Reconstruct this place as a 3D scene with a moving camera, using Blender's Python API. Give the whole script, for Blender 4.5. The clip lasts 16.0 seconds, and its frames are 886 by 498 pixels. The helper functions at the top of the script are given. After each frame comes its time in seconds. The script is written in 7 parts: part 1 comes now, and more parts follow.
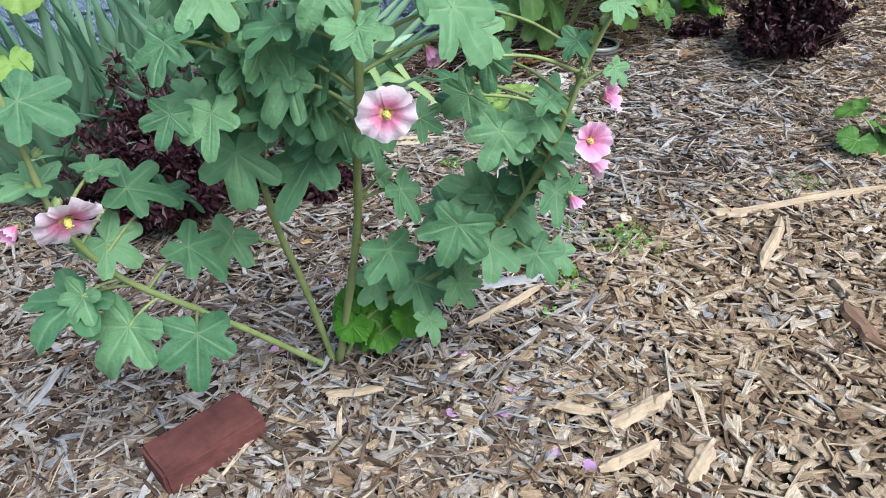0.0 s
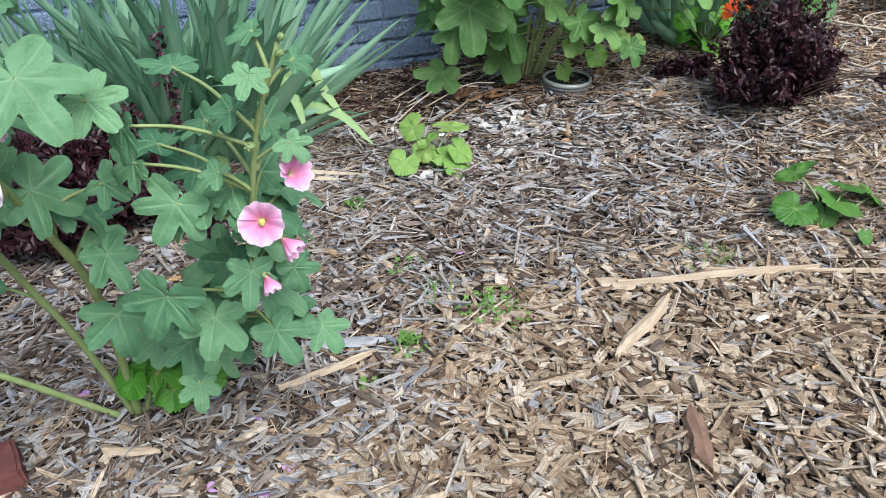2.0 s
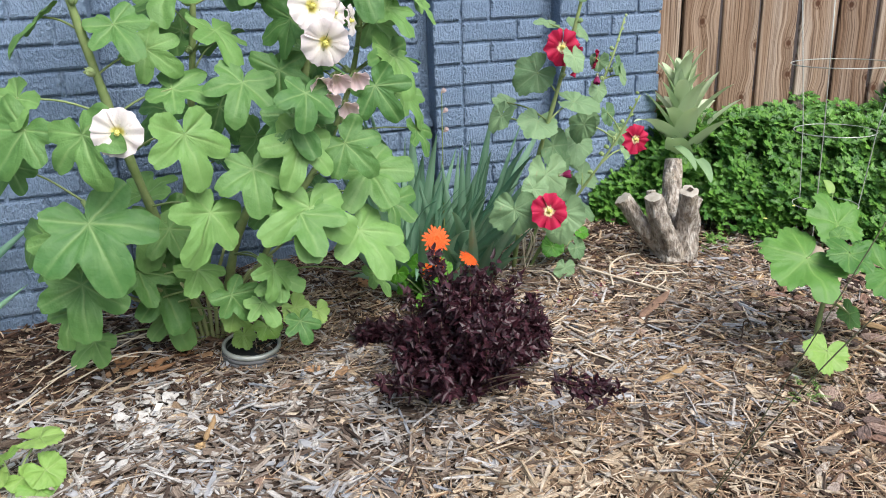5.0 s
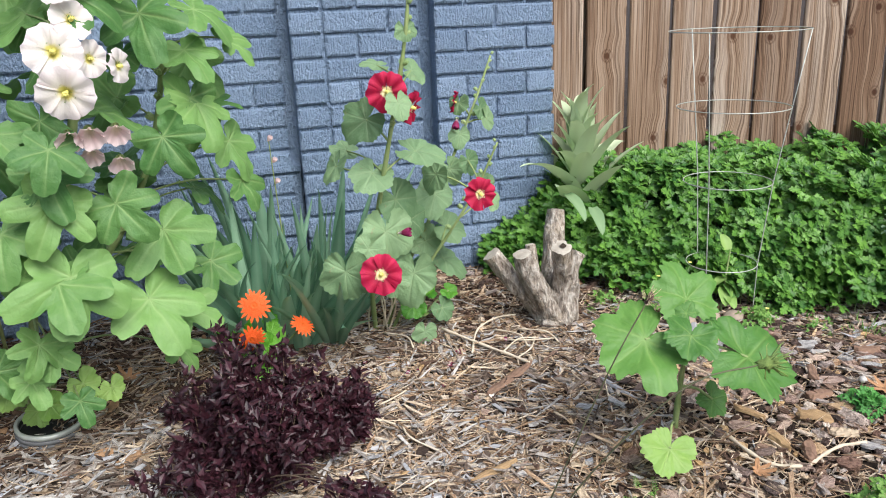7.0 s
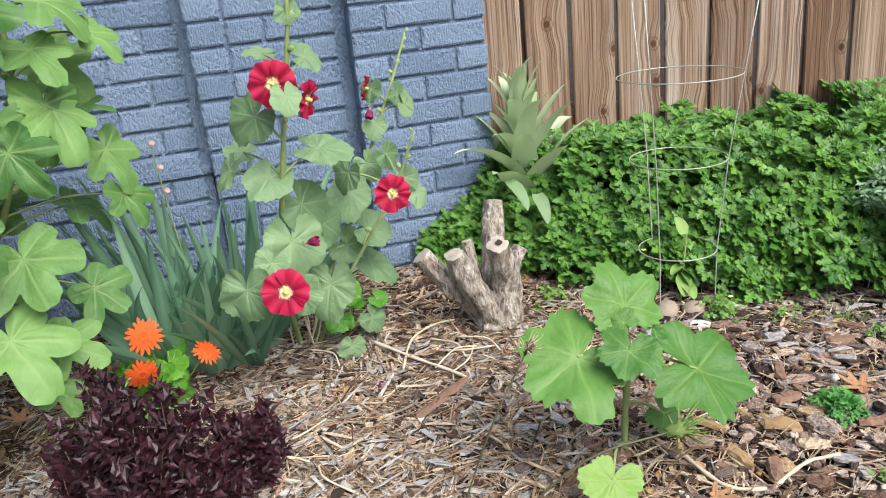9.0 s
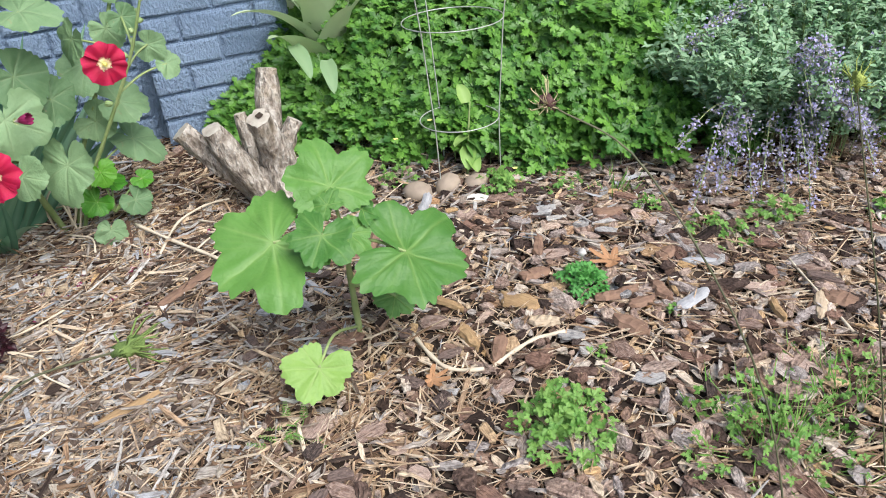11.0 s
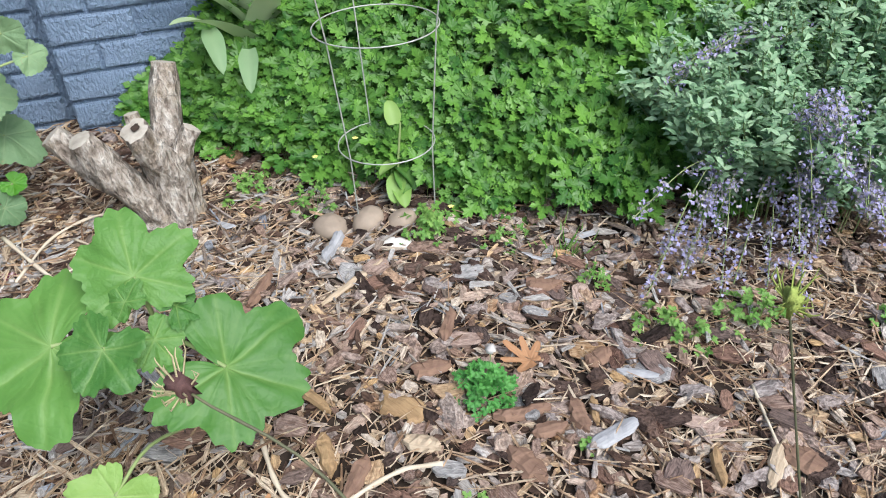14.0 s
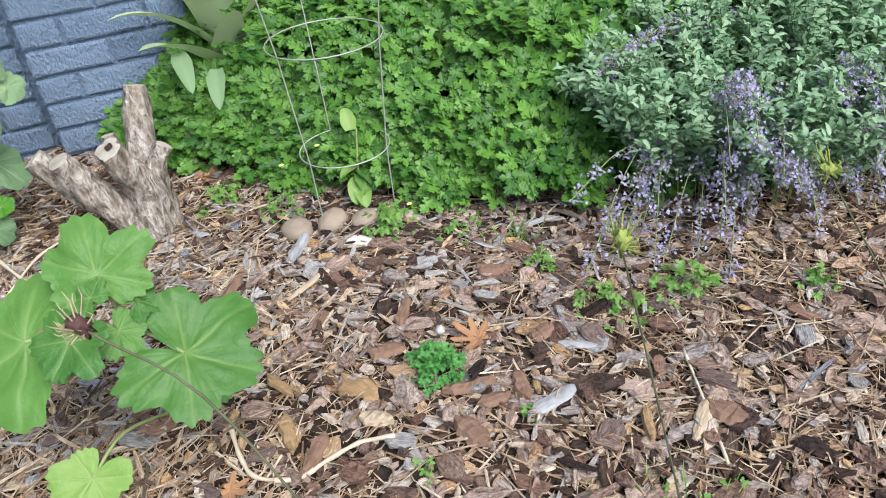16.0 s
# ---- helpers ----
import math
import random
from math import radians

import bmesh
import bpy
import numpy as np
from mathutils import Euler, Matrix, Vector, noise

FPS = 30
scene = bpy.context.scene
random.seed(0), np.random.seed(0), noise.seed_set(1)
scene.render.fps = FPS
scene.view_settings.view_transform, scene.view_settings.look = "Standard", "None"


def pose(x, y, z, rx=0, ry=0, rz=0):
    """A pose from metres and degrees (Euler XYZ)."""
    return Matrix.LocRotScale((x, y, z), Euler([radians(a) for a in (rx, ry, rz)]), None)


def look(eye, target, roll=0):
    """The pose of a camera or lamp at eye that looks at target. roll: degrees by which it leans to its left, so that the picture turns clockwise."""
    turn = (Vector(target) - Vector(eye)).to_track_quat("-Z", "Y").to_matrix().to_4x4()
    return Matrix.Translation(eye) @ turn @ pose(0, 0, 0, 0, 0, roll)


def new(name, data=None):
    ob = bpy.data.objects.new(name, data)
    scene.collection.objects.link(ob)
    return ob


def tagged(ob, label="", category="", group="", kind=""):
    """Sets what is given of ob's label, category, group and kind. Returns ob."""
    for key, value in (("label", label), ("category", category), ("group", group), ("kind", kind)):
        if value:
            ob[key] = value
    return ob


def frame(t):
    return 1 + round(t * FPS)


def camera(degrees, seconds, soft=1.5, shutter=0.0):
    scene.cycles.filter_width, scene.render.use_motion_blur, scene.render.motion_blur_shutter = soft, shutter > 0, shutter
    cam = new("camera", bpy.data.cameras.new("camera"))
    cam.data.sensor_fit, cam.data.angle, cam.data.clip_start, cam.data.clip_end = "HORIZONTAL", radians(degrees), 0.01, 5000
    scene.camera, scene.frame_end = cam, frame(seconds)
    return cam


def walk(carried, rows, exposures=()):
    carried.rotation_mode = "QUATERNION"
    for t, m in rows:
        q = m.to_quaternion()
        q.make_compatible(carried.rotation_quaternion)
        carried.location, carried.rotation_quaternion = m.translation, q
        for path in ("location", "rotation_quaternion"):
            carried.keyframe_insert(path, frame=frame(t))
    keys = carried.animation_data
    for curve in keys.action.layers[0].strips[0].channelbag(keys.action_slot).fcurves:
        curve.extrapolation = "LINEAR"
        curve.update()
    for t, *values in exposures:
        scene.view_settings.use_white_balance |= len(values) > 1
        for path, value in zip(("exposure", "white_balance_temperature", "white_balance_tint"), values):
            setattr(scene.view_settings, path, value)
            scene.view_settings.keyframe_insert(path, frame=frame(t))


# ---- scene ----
cam = camera(59.8, 16.0, 1.0)
METRES, EYE, TILT, LEAN, TURN = 4.0, 1.06, -29.51, 3.173, -25.0
ROWS = [
    (0.0, 0.0, 0.0, 0.0, -0.0, 0.0, -0.0),
    (0.5, 0.0226, 0.0044, 0.0207, 2.19, 1.45, -0.69),
    (1.0, 0.0524, 0.0056, 0.0234, 8.94, 2.84, -4.54),
    (1.5, 0.11, 0.0076, 0.0168, 10.15, 1.54, -5.72),
    (2.0, 0.1409, 0.0397, 0.0322, 8.33, 0.25, -4.25),
    (2.5, 0.1507, 0.0854, 0.0759, 7.83, -0.22, -4.05),
    (3.0, 0.1622, 0.1036, 0.088, 7.6, -0.89, -3.48),
    (3.5, 0.1924, 0.1118, 0.092, 6.88, 0.16, -4.01),
    (4.0, 0.2555, 0.1133, 0.121, 6.38, 4.71, -5.62),
    (4.5, 0.2884, 0.119, 0.146, 5.62, 8.13, -5.53),
    (5.0, 0.3233, 0.1538, 0.1676, 4.53, 10.04, -3.75),
    (7.5, 0.4576, 0.2251, 0.2231, 7.03, 11.4, -4.24),
    (8.0, 0.4607, 0.229, 0.2261, 7.95, 11.47, -3.75),
    (8.5, 0.4676, 0.2487, 0.2333, 7.87, 10.94, -2.45),
    (9.0, 0.4845, 0.2805, 0.25, 6.31, 9.47, -0.87),
    (9.5, 0.5047, 0.2886, 0.2482, 3.74, 7.12, 0.66),
    (10.0, 0.5429, 0.2956, 0.2451, 2.07, 3.79, 0.73),
    (12.5, 0.6341, 0.3546, 0.2854, 3.43, -3.26, 1.45),
    (13.0, 0.6381, 0.3896, 0.3164, 3.26, -4.32, -0.01),
    (13.5, 0.6464, 0.4011, 0.3279, 5.12, -5.72, -2.45),
    (14.0, 0.6599, 0.4071, 0.3301, 6.27, -6.37, -3.83),
    (14.5, 0.6663, 0.4072, 0.3277, 7.05, -6.81, -4.18),
    (15.0, 0.6648, 0.4021, 0.3238, 7.81, -6.82, -3.79),
    (15.5, 0.6716, 0.3939, 0.3215, 8.08, -6.24, -2.54),
    (16.0, 0.6936, 0.3847, 0.322, 7.06, -5.25, -0.46),
]
walk(cam, [(t, pose(0, 0, EYE, TILT, LEAN, TURN) @ pose(METRES * x, METRES * y, METRES * z, 90 + pitch, roll, yaw)) for t, x, y, z, yaw, pitch, roll in ROWS],
     exposures=[(0.0, 1.70, 5900, 7.5), (3.0, 1.66, 5840, 8.8), (4.3, 1.73, 5900, 9), (5.0, 1.78, 6180, 9.5), (8.0, 1.80, 6200, 9.5), (9.5, 1.88, 6350, 10), (12.5, 1.76, 5920, 8.5), (16.0, 1.70, 5980, 9)])

# ---- light: a bright, thinly overcast sky ----
world = bpy.data.worlds.new("sky")
scene.world = world
world.use_nodes = True
wn = world.node_tree.nodes
sky = wn.new("ShaderNodeTexSky")
sky.sky_type = "NISHITA"
sky.sun_disc = False
sky.sun_elevation, sky.sun_rotation = radians(49), radians(163)
sky.dust_density, sky.ozone_density = 3.0, 0.6
wn["Background"].inputs["Strength"].default_value = 0.05
# thin cloud softens the sun and fills the shade
world.node_tree.links.new(sky.outputs["Color"], wn["Background"].inputs["Color"])
sun_data = bpy.data.lights.new("sun", "SUN")
sun_data.energy, sun_data.angle, sun_data.color = 1.5, radians(46), (1.0, 0.96, 0.90)
sun = new("sun", sun_data)
sun.matrix_world = look((4.8, -6.5, 10.2), (2.2, 1.8, 0.3))

# ---- materials ----
def mat(name, rough=0.8, spec=0.3):
    m = bpy.data.materials.new(name)
    m.use_nodes = True
    b = m.node_tree.nodes["Principled BSDF"]
    b.inputs["Roughness"].default_value = rough
    b.inputs["Specular IOR Level"].default_value = spec
    return m, m.node_tree.nodes, m.node_tree.links, b


def ramp(nodes, links, fac, stops, mode="LINEAR"):
    r = nodes.new("ShaderNodeValToRGB")
    r.color_ramp.interpolation = mode
    els = r.color_ramp.elements
    while len(els) < len(stops):
        els.new(0.5)
    for e, (p, c) in zip(els, stops):
        e.position, e.color = p, (*c, 1)
    links.new(fac, r.inputs["Fac"])
    return r.outputs["Color"]


def tex_noise(nodes, links, scale, detail=4, stretch=None, coords="Object", rough=0.6):
    tc = nodes.new("ShaderNodeTexCoord")
    n = nodes.new("ShaderNodeTexNoise")
    n.inputs["Scale"].default_value, n.inputs["Detail"].default_value = scale, detail
    n.inputs["Roughness"].default_value = rough
    src = tc.outputs[coords]
    if stretch:
        mp = nodes.new("ShaderNodeMapping")
        mp.inputs["Scale"].default_value = stretch
        links.new(src, mp.inputs["Vector"])
        src = mp.outputs["Vector"]
    links.new(src, n.inputs["Vector"])
    return n.outputs["Fac"]


def blend(nodes, links, a, b, fac, mode="MIX"):
    x = nodes.new("ShaderNodeMix")
    x.data_type, x.blend_type = "RGBA", mode
    if isinstance(fac, (int, float)):
        x.inputs[0].default_value = fac
    else:
        links.new(fac, x.inputs[0])
    for socket, v in ((x.inputs[6], a), (x.inputs[7], b)):
        if isinstance(v, tuple):
            socket.default_value = (*v, 1)
        else:
            links.new(v, socket)
    return x.outputs[2]


def math_node(nodes, links, op, a, b):
    x = nodes.new("ShaderNodeMath")
    x.operation = op
    for s, v in ((x.inputs[0], a), (x.inputs[1], b)):
        if isinstance(v, (int, float)):
            s.default_value = v
        else:
            links.new(v, s)
    return x.outputs[0]


def relief(nodes, links, b, height, strength=0.4, dist=0.003):
    bp = nodes.new("ShaderNodeBump")
    bp.inputs["Strength"].default_value, bp.inputs["Distance"].default_value = strength, dist
    links.new(height, bp.inputs["Height"])
    links.new(bp.outputs["Normal"], b.inputs["Normal"])


def leaf_material(name, dark, light, vein, rough=0.55, through_light=0.3, island=False, spots=None):
    """A leaf: two greens mixed by a broad and a fine noise and by the leaf's own chance, pale veins, some light through the blade."""
    m, n, l, b = mat(name, rough, 0.35)
    if island:
        rnd = n.new("ShaderNodeNewGeometry").outputs["Random Per Island"]
    else:
        rnd = n.new("ShaderNodeObjectInfo").outputs["Random"]
    big = tex_noise(n, l, 9.0 if island else 2.4, 5)
    fac = math_node(n, l, "ADD", math_node(n, l, "MULTIPLY", rnd, 0.55), math_node(n, l, "MULTIPLY", big, 0.5))
    col = ramp(n, l, fac, [(0.2, dark), (0.85, light)])
    if spots:
        sp = tex_noise(n, l, 3.0, 5)
        col = blend(n, l, col, spots, ramp(n, l, sp, [(0.66, (0, 0, 0)), (0.74, (0.7, 0.7, 0.7))]))
    at = n.new("ShaderNodeAttribute")
    at.attribute_name = "vein"
    col = blend(n, l, col, vein, math_node(n, l, "MULTIPLY", at.outputs["Fac"], 0.5))
    l.new(col, b.inputs["Base Color"])
    fine = tex_noise(n, l, 60.0 if island else 6.0, 2)
    height = math_node(n, l, "ADD", fine, math_node(n, l, "MULTIPLY", at.outputs["Fac"], -0.6))
    if not island:
        cells = n.new("ShaderNodeTexVoronoi")
        cells.feature = "DISTANCE_TO_EDGE"
        cells.inputs["Scale"].default_value = 7.0
        l.new(n.new("ShaderNodeTexCoord").outputs["Object"], cells.inputs["Vector"])
        height = math_node(n, l, "ADD", height, math_node(n, l, "MINIMUM", math_node(n, l, "MULTIPLY", cells.outputs["Distance"], 0.7), 0.1))
    relief(n, l, b, height, 0.4, 0.0016 if island else 0.005)
    tr = n.new("ShaderNodeBsdfTranslucent")
    l.new(blend(n, l, col, (0.75, 0.95, 0.25), 0.35, "MULTIPLY"), tr.inputs["Color"])
    mx = n.new("ShaderNodeMixShader")
    mx.inputs[0].default_value = through_light
    l.new(b.outputs[0], mx.inputs[1])
    l.new(tr.outputs[0], mx.inputs[2])
    l.new(mx.outputs[0], n["Material Output"].inputs["Surface"])
    return m


def petal_material(name, stops, through_light=0.3):
    """A petal coloured from its throat to its rim, with fine rays."""
    m, n, l, b = mat(name, 0.6, 0.2)
    at = n.new("ShaderNodeAttribute")
    at.attribute_name = "vein"
    jitter = tex_noise(n, l, 6.0, 3)
    f = math_node(n, l, "ADD", at.outputs["Fac"], math_node(n, l, "MULTIPLY", math_node(n, l, "SUBTRACT", jitter, 0.5), 0.25))
    col = ramp(n, l, f, stops)
    l.new(col, b.inputs["Base Color"])
    relief(n, l, b, tex_noise(n, l, 11.0, 3), 0.35, 0.004)
    tr = n.new("ShaderNodeBsdfTranslucent")
    l.new(col, tr.inputs["Color"])
    mx = n.new("ShaderNodeMixShader")
    mx.inputs[0].default_value = through_light
    l.new(b.outputs[0], mx.inputs[1])
    l.new(tr.outputs[0], mx.inputs[2])
    l.new(mx.outputs[0], n["Material Output"].inputs["Surface"])
    return m


def chip_material(name, stops, rough=0.85, barky=0.0):
    """Loose wood: each piece its own colour, streaked along its grain; barky pieces are mottled and pitted instead."""
    m, n, l, b = mat(name, rough, 0.2)
    rnd = n.new("ShaderNodeNewGeometry").outputs["Random Per Island"]
    col = ramp(n, l, rnd, stops)
    at = n.new("ShaderNodeAttribute")
    at.attribute_name = "grain"

    def along(scale, detail):
        t = n.new("ShaderNodeTexNoise")
        t.inputs["Scale"].default_value, t.inputs["Detail"].default_value, t.inputs["Roughness"].default_value = 1.0, detail, 0.65
        mp = n.new("ShaderNodeMapping")
        mp.inputs["Scale"].default_value = scale
        l.new(at.outputs["Vector"], mp.inputs["Vector"])
        l.new(mp.outputs["Vector"], t.inputs["Vector"])
        return t.outputs["Fac"]

    streak = along((45.0 + 60 * barky, 420.0 - 250 * barky, 300.0), 4)
    mottle = along((75.0, 90.0, 90.0), 4)
    col = blend(n, l, col, ramp(n, l, streak, [(0.32, (0.36, 0.31, 0.28)), (0.58, (1, 1, 1)), (0.8, (1.16, 1.14, 1.1))]), 0.85, "MULTIPLY")
    col = blend(n, l, col, ramp(n, l, mottle, [(0.34, (0.46, 0.43, 0.43)), (0.56, (1, 1, 1))]), 0.5 + 0.4 * barky, "MULTIPLY")
    l.new(col, b.inputs["Base Color"])
    relief(n, l, b, math_node(n, l, "ADD", streak, math_node(n, l, "MULTIPLY", mottle, 0.5 + 1.2 * barky)), 1.0, 0.004 + 0.004 * barky)
    return m


def plain_material(name, a, c, scale=20.0, rough=0.7, stretch=None, bump=0.4, dist=0.003, metal=0.0, spec=0.3):
    m, n, l, b = mat(name, rough, spec)
    b.inputs["Metallic"].default_value = metal
    f = tex_noise(n, l, scale, 5, stretch)
    g = tex_noise(n, l, scale * 0.17, 3)
    mixed = math_node(n, l, "ADD", math_node(n, l, "MULTIPLY", f, 0.6), math_node(n, l, "MULTIPLY", g, 0.4))
    l.new(ramp(n, l, mixed, [(0.3, a), (0.7, c)]), b.inputs["Base Color"])
    relief(n, l, b, f, bump, dist)
    return m


def loose_bark(name, a, c):
    """A single chip of bark: streaks along it, darker pits, each piece a little lighter or darker; textures run in the chip's own length."""
    m, n, l, b = mat(name, 0.88, 0.2)
    rnd = n.new("ShaderNodeObjectInfo").outputs["Random"]
    streak, mottle = tex_noise(n, l, 1.0, 4, (2.5, 15.0, 3.0)), tex_noise(n, l, 4.5, 5)
    fac = math_node(n, l, "ADD", math_node(n, l, "MULTIPLY", streak, 0.55), math_node(n, l, "MULTIPLY", mottle, 0.5))
    fac = math_node(n, l, "ADD", fac, math_node(n, l, "MULTIPLY", math_node(n, l, "SUBTRACT", rnd, 0.5), 0.22))
    l.new(ramp(n, l, fac, [(0.36, a), (0.68, c)]), b.inputs["Base Color"])
    relief(n, l, b, math_node(n, l, "ADD", streak, mottle), 1.0, 0.006)
    return m


def brick_paint():
    m, n, l, b = mat("blue_grey_brick_paint", 0.5, 0.4)
    rnd = n.new("ShaderNodeObjectInfo").outputs["Random"]
    f = tex_noise(n, l, 7.0, 4)
    fac = math_node(n, l, "ADD", math_node(n, l, "MULTIPLY", rnd, 0.35), math_node(n, l, "MULTIPLY", f, 0.6))
    l.new(ramp(n, l, fac, [(0.2, (0.155, 0.222, 0.33)), (0.8, (0.27, 0.36, 0.50))]), b.inputs["Base Color"])
    grit = tex_noise(n, l, 330.0, 4)
    pits = tex_noise(n, l, 85.0, 3, (1.5, 1, 0.75))
    relief(n, l, b, math_node(n, l, "ADD", math_node(n, l, "MULTIPLY", grit, 0.5), math_node(n, l, "MULTIPLY", pits, 2.0)), 0.9, 0.012)
    return m


def stump_bark():
    m, n, l, b = mat("weathered_stump_bark", 0.9, 0.2)
    plates, cracks, patch = tex_noise(n, l, 60.0, 5, (1, 1, 0.45)), tex_noise(n, l, 130.0, 3, (1, 1, 0.3)), tex_noise(n, l, 11.0, 4)
    col = ramp(n, l, plates, [(0.3, (0.15, 0.12, 0.095)), (0.45, (0.35, 0.30, 0.25)), (0.6, (0.54, 0.49, 0.43)), (0.74, (0.70, 0.665, 0.61))])
    col = blend(n, l, col, ramp(n, l, cracks, [(0.38, (0.3, 0.26, 0.23)), (0.5, (1, 1, 1))]), 0.45, "MULTIPLY")
    col = blend(n, l, col, (0.36, 0.29, 0.18), ramp(n, l, patch, [(0.5, (0, 0, 0)), (0.66, (0.45, 0.45, 0.45))]))
    l.new(col, b.inputs["Base Color"])
    relief(n, l, b, math_node(n, l, "ADD", plates, math_node(n, l, "MULTIPLY", cracks, 0.7)), 1.0, 0.02)
    return m


def fence_wood():
    m, n, l, b = mat("weathered_cedar", 0.8, 0.2)
    info = n.new("ShaderNodeObjectInfo")
    tc = n.new("ShaderNodeTexCoord")
    add = n.new("ShaderNodeVectorMath")
    add.operation = "ADD"
    comb = n.new("ShaderNodeCombineXYZ")
    off = math_node(n, l, "MULTIPLY", info.outputs["Random"], 37.0)
    l.new(off, comb.inputs[0])
    l.new(off, comb.inputs[2])
    l.new(tc.outputs["Object"], add.inputs[0])
    l.new(comb.outputs[0], add.inputs[1])
    # knots bend the grain round themselves
    sep = n.new("ShaderNodeSeparateXYZ")
    l.new(add.outputs[0], sep.inputs[0])
    vor = n.new("ShaderNodeTexVoronoi")
    vor.voronoi_dimensions = "2D"
    vor.inputs["Scale"].default_value = 1.0
    flat = n.new("ShaderNodeCombineXYZ")
    l.new(math_node(n, l, "MULTIPLY", sep.outputs[0], 4.3), flat.inputs[0])
    l.new(math_node(n, l, "MULTIPLY", sep.outputs[2], 3.6), flat.inputs[1])
    l.new(flat.outputs[0], vor.inputs["Vector"])
    knot = ramp(n, l, vor.outputs["Distance"], [(0.0, (1, 1, 1)), (0.12, (0.45, 0.45, 0.45)), (0.34, (0, 0, 0))], "EASE")

    def lengthwise(across, along, detail, rough):
        """Noise drawn out along the board and pushed aside by the knots."""
        c = n.new("ShaderNodeCombineXYZ")
        l.new(math_node(n, l, "ADD", math_node(n, l, "MULTIPLY", sep.outputs[0], across), math_node(n, l, "MULTIPLY", knot, across * 0.022)), c.inputs[0])
        l.new(math_node(n, l, "MULTIPLY", sep.outputs[2], along), c.inputs[2])
        t = n.new("ShaderNodeTexNoise")
        t.inputs["Scale"].default_value, t.inputs["Detail"].default_value, t.inputs["Roughness"].default_value = 1.0, detail, rough
        l.new(c.outputs[0], t.inputs["Vector"])
        return t.outputs["Fac"]

    broad, fine, grey = lengthwise(75.0, 0.9, 4, 0.6), lengthwise(210.0, 1.8, 3, 0.6), lengthwise(11.0, 0.5, 5, 0.66)
    col = ramp(n, l, broad, [(0.3, (0.13, 0.085, 0.058)), (0.44, (0.225, 0.157, 0.112)), (0.56, (0.30, 0.225, 0.168)), (0.72, (0.42, 0.34, 0.275))])
    col = blend(n, l, col, (0.50, 0.465, 0.425), ramp(n, l, grey, [(0.46, (0, 0, 0)), (0.66, (0.7, 0.7, 0.7))]))
    col = blend(n, l, col, ramp(n, l, fine, [(0.38, (0.36, 0.30, 0.26)), (0.52, (1, 1, 1)), (0.7, (1.25, 1.22, 1.18))]), 0.85, "MULTIPLY")
    col = blend(n, l, col, (0.075, 0.034, 0.018), ramp(n, l, vor.outputs["Distance"], [(0.03, (0.95, 0.95, 0.95)), (0.06, (0.1, 0.1, 0.1)), (0.075, (0.5, 0.5, 0.5)), (0.1, (0, 0, 0))]))
    tone = ramp(n, l, info.outputs["Random"], [(0.0, (0.62, 0.52, 0.45)), (0.5, (0.92, 0.85, 0.78)), (1.0, (1.15, 1.12, 1.08))])
    col = blend(n, l, col, tone, 1.0, "MULTIPLY")
    l.new(col, b.inputs["Base Color"])
    relief(n, l, b, math_node(n, l, "ADD", broad, math_node(n, l, "MULTIPLY", fine, 0.6)), 0.6, 0.004)
    return m


M_SOIL = plain_material("dark_soil", (0.016, 0.011, 0.008), (0.06, 0.042, 0.031), 30.0, 0.95, None, 0.9, 0.01)
M_CHIP = chip_material("fresh_wood_chips", [(0.0, (0.13, 0.086, 0.058)), (0.14, (0.27, 0.19, 0.125)), (0.4, (0.45, 0.35, 0.235)), (0.7, (0.58, 0.475, 0.345)), (0.9, (0.70, 0.62, 0.50)), (1.0, (0.36, 0.335, 0.31))])
M_SHRED = chip_material("weathered_wood_shreds", [(0.0, (0.06, 0.042, 0.034)), (0.18, (0.17, 0.128, 0.10)), (0.4, (0.33, 0.27, 0.22)), (0.58, (0.43, 0.39, 0.345)), (0.74, (0.49, 0.475, 0.455)), (0.88, (0.62, 0.595, 0.56)), (1.0, (0.28, 0.31, 0.36))])
M_BARK = chip_material("bark_chips", [(0.0, (0.03, 0.02, 0.016)), (0.2, (0.12, 0.075, 0.055)), (0.36, (0.32, 0.215, 0.16)), (0.52, (0.54, 0.415, 0.335)), (0.66, (0.42, 0.39, 0.37)), (0.82, (0.74, 0.63, 0.50)), (1.0, (0.62, 0.41, 0.20))], 0.85, 0.5)
M_FIBRE = chip_material("straw_coloured_fibres", [(0.0, (0.16, 0.095, 0.06)), (0.2, (0.40, 0.265, 0.165)), (0.55, (0.60, 0.45, 0.30)), (1.0, (0.80, 0.69, 0.54))])
M_PALECHIP = chip_material("pale_inner_bark", [(0.0, (0.46, 0.33, 0.255)), (0.3, (0.66, 0.53, 0.43)), (0.6, (0.60, 0.57, 0.54)), (0.8, (0.78, 0.68, 0.55)), (1.0, (0.70, 0.47, 0.24))], 0.85, 0.4)
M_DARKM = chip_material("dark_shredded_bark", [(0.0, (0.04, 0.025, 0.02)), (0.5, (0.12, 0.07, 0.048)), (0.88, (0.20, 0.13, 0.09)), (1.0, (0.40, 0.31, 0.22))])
M_CHUNK = chip_material("thick_bark", [(0.0, (0.045, 0.032, 0.028)), (0.2, (0.13, 0.088, 0.073)), (0.38, (0.29, 0.19, 0.145)), (0.56, (0.52, 0.39, 0.32)), (0.78, (0.42, 0.395, 0.39)), (0.92, (0.62, 0.51, 0.44)), (1.0, (0.58, 0.35, 0.18))], 0.85, 1.0)
M_PAINT = brick_paint()
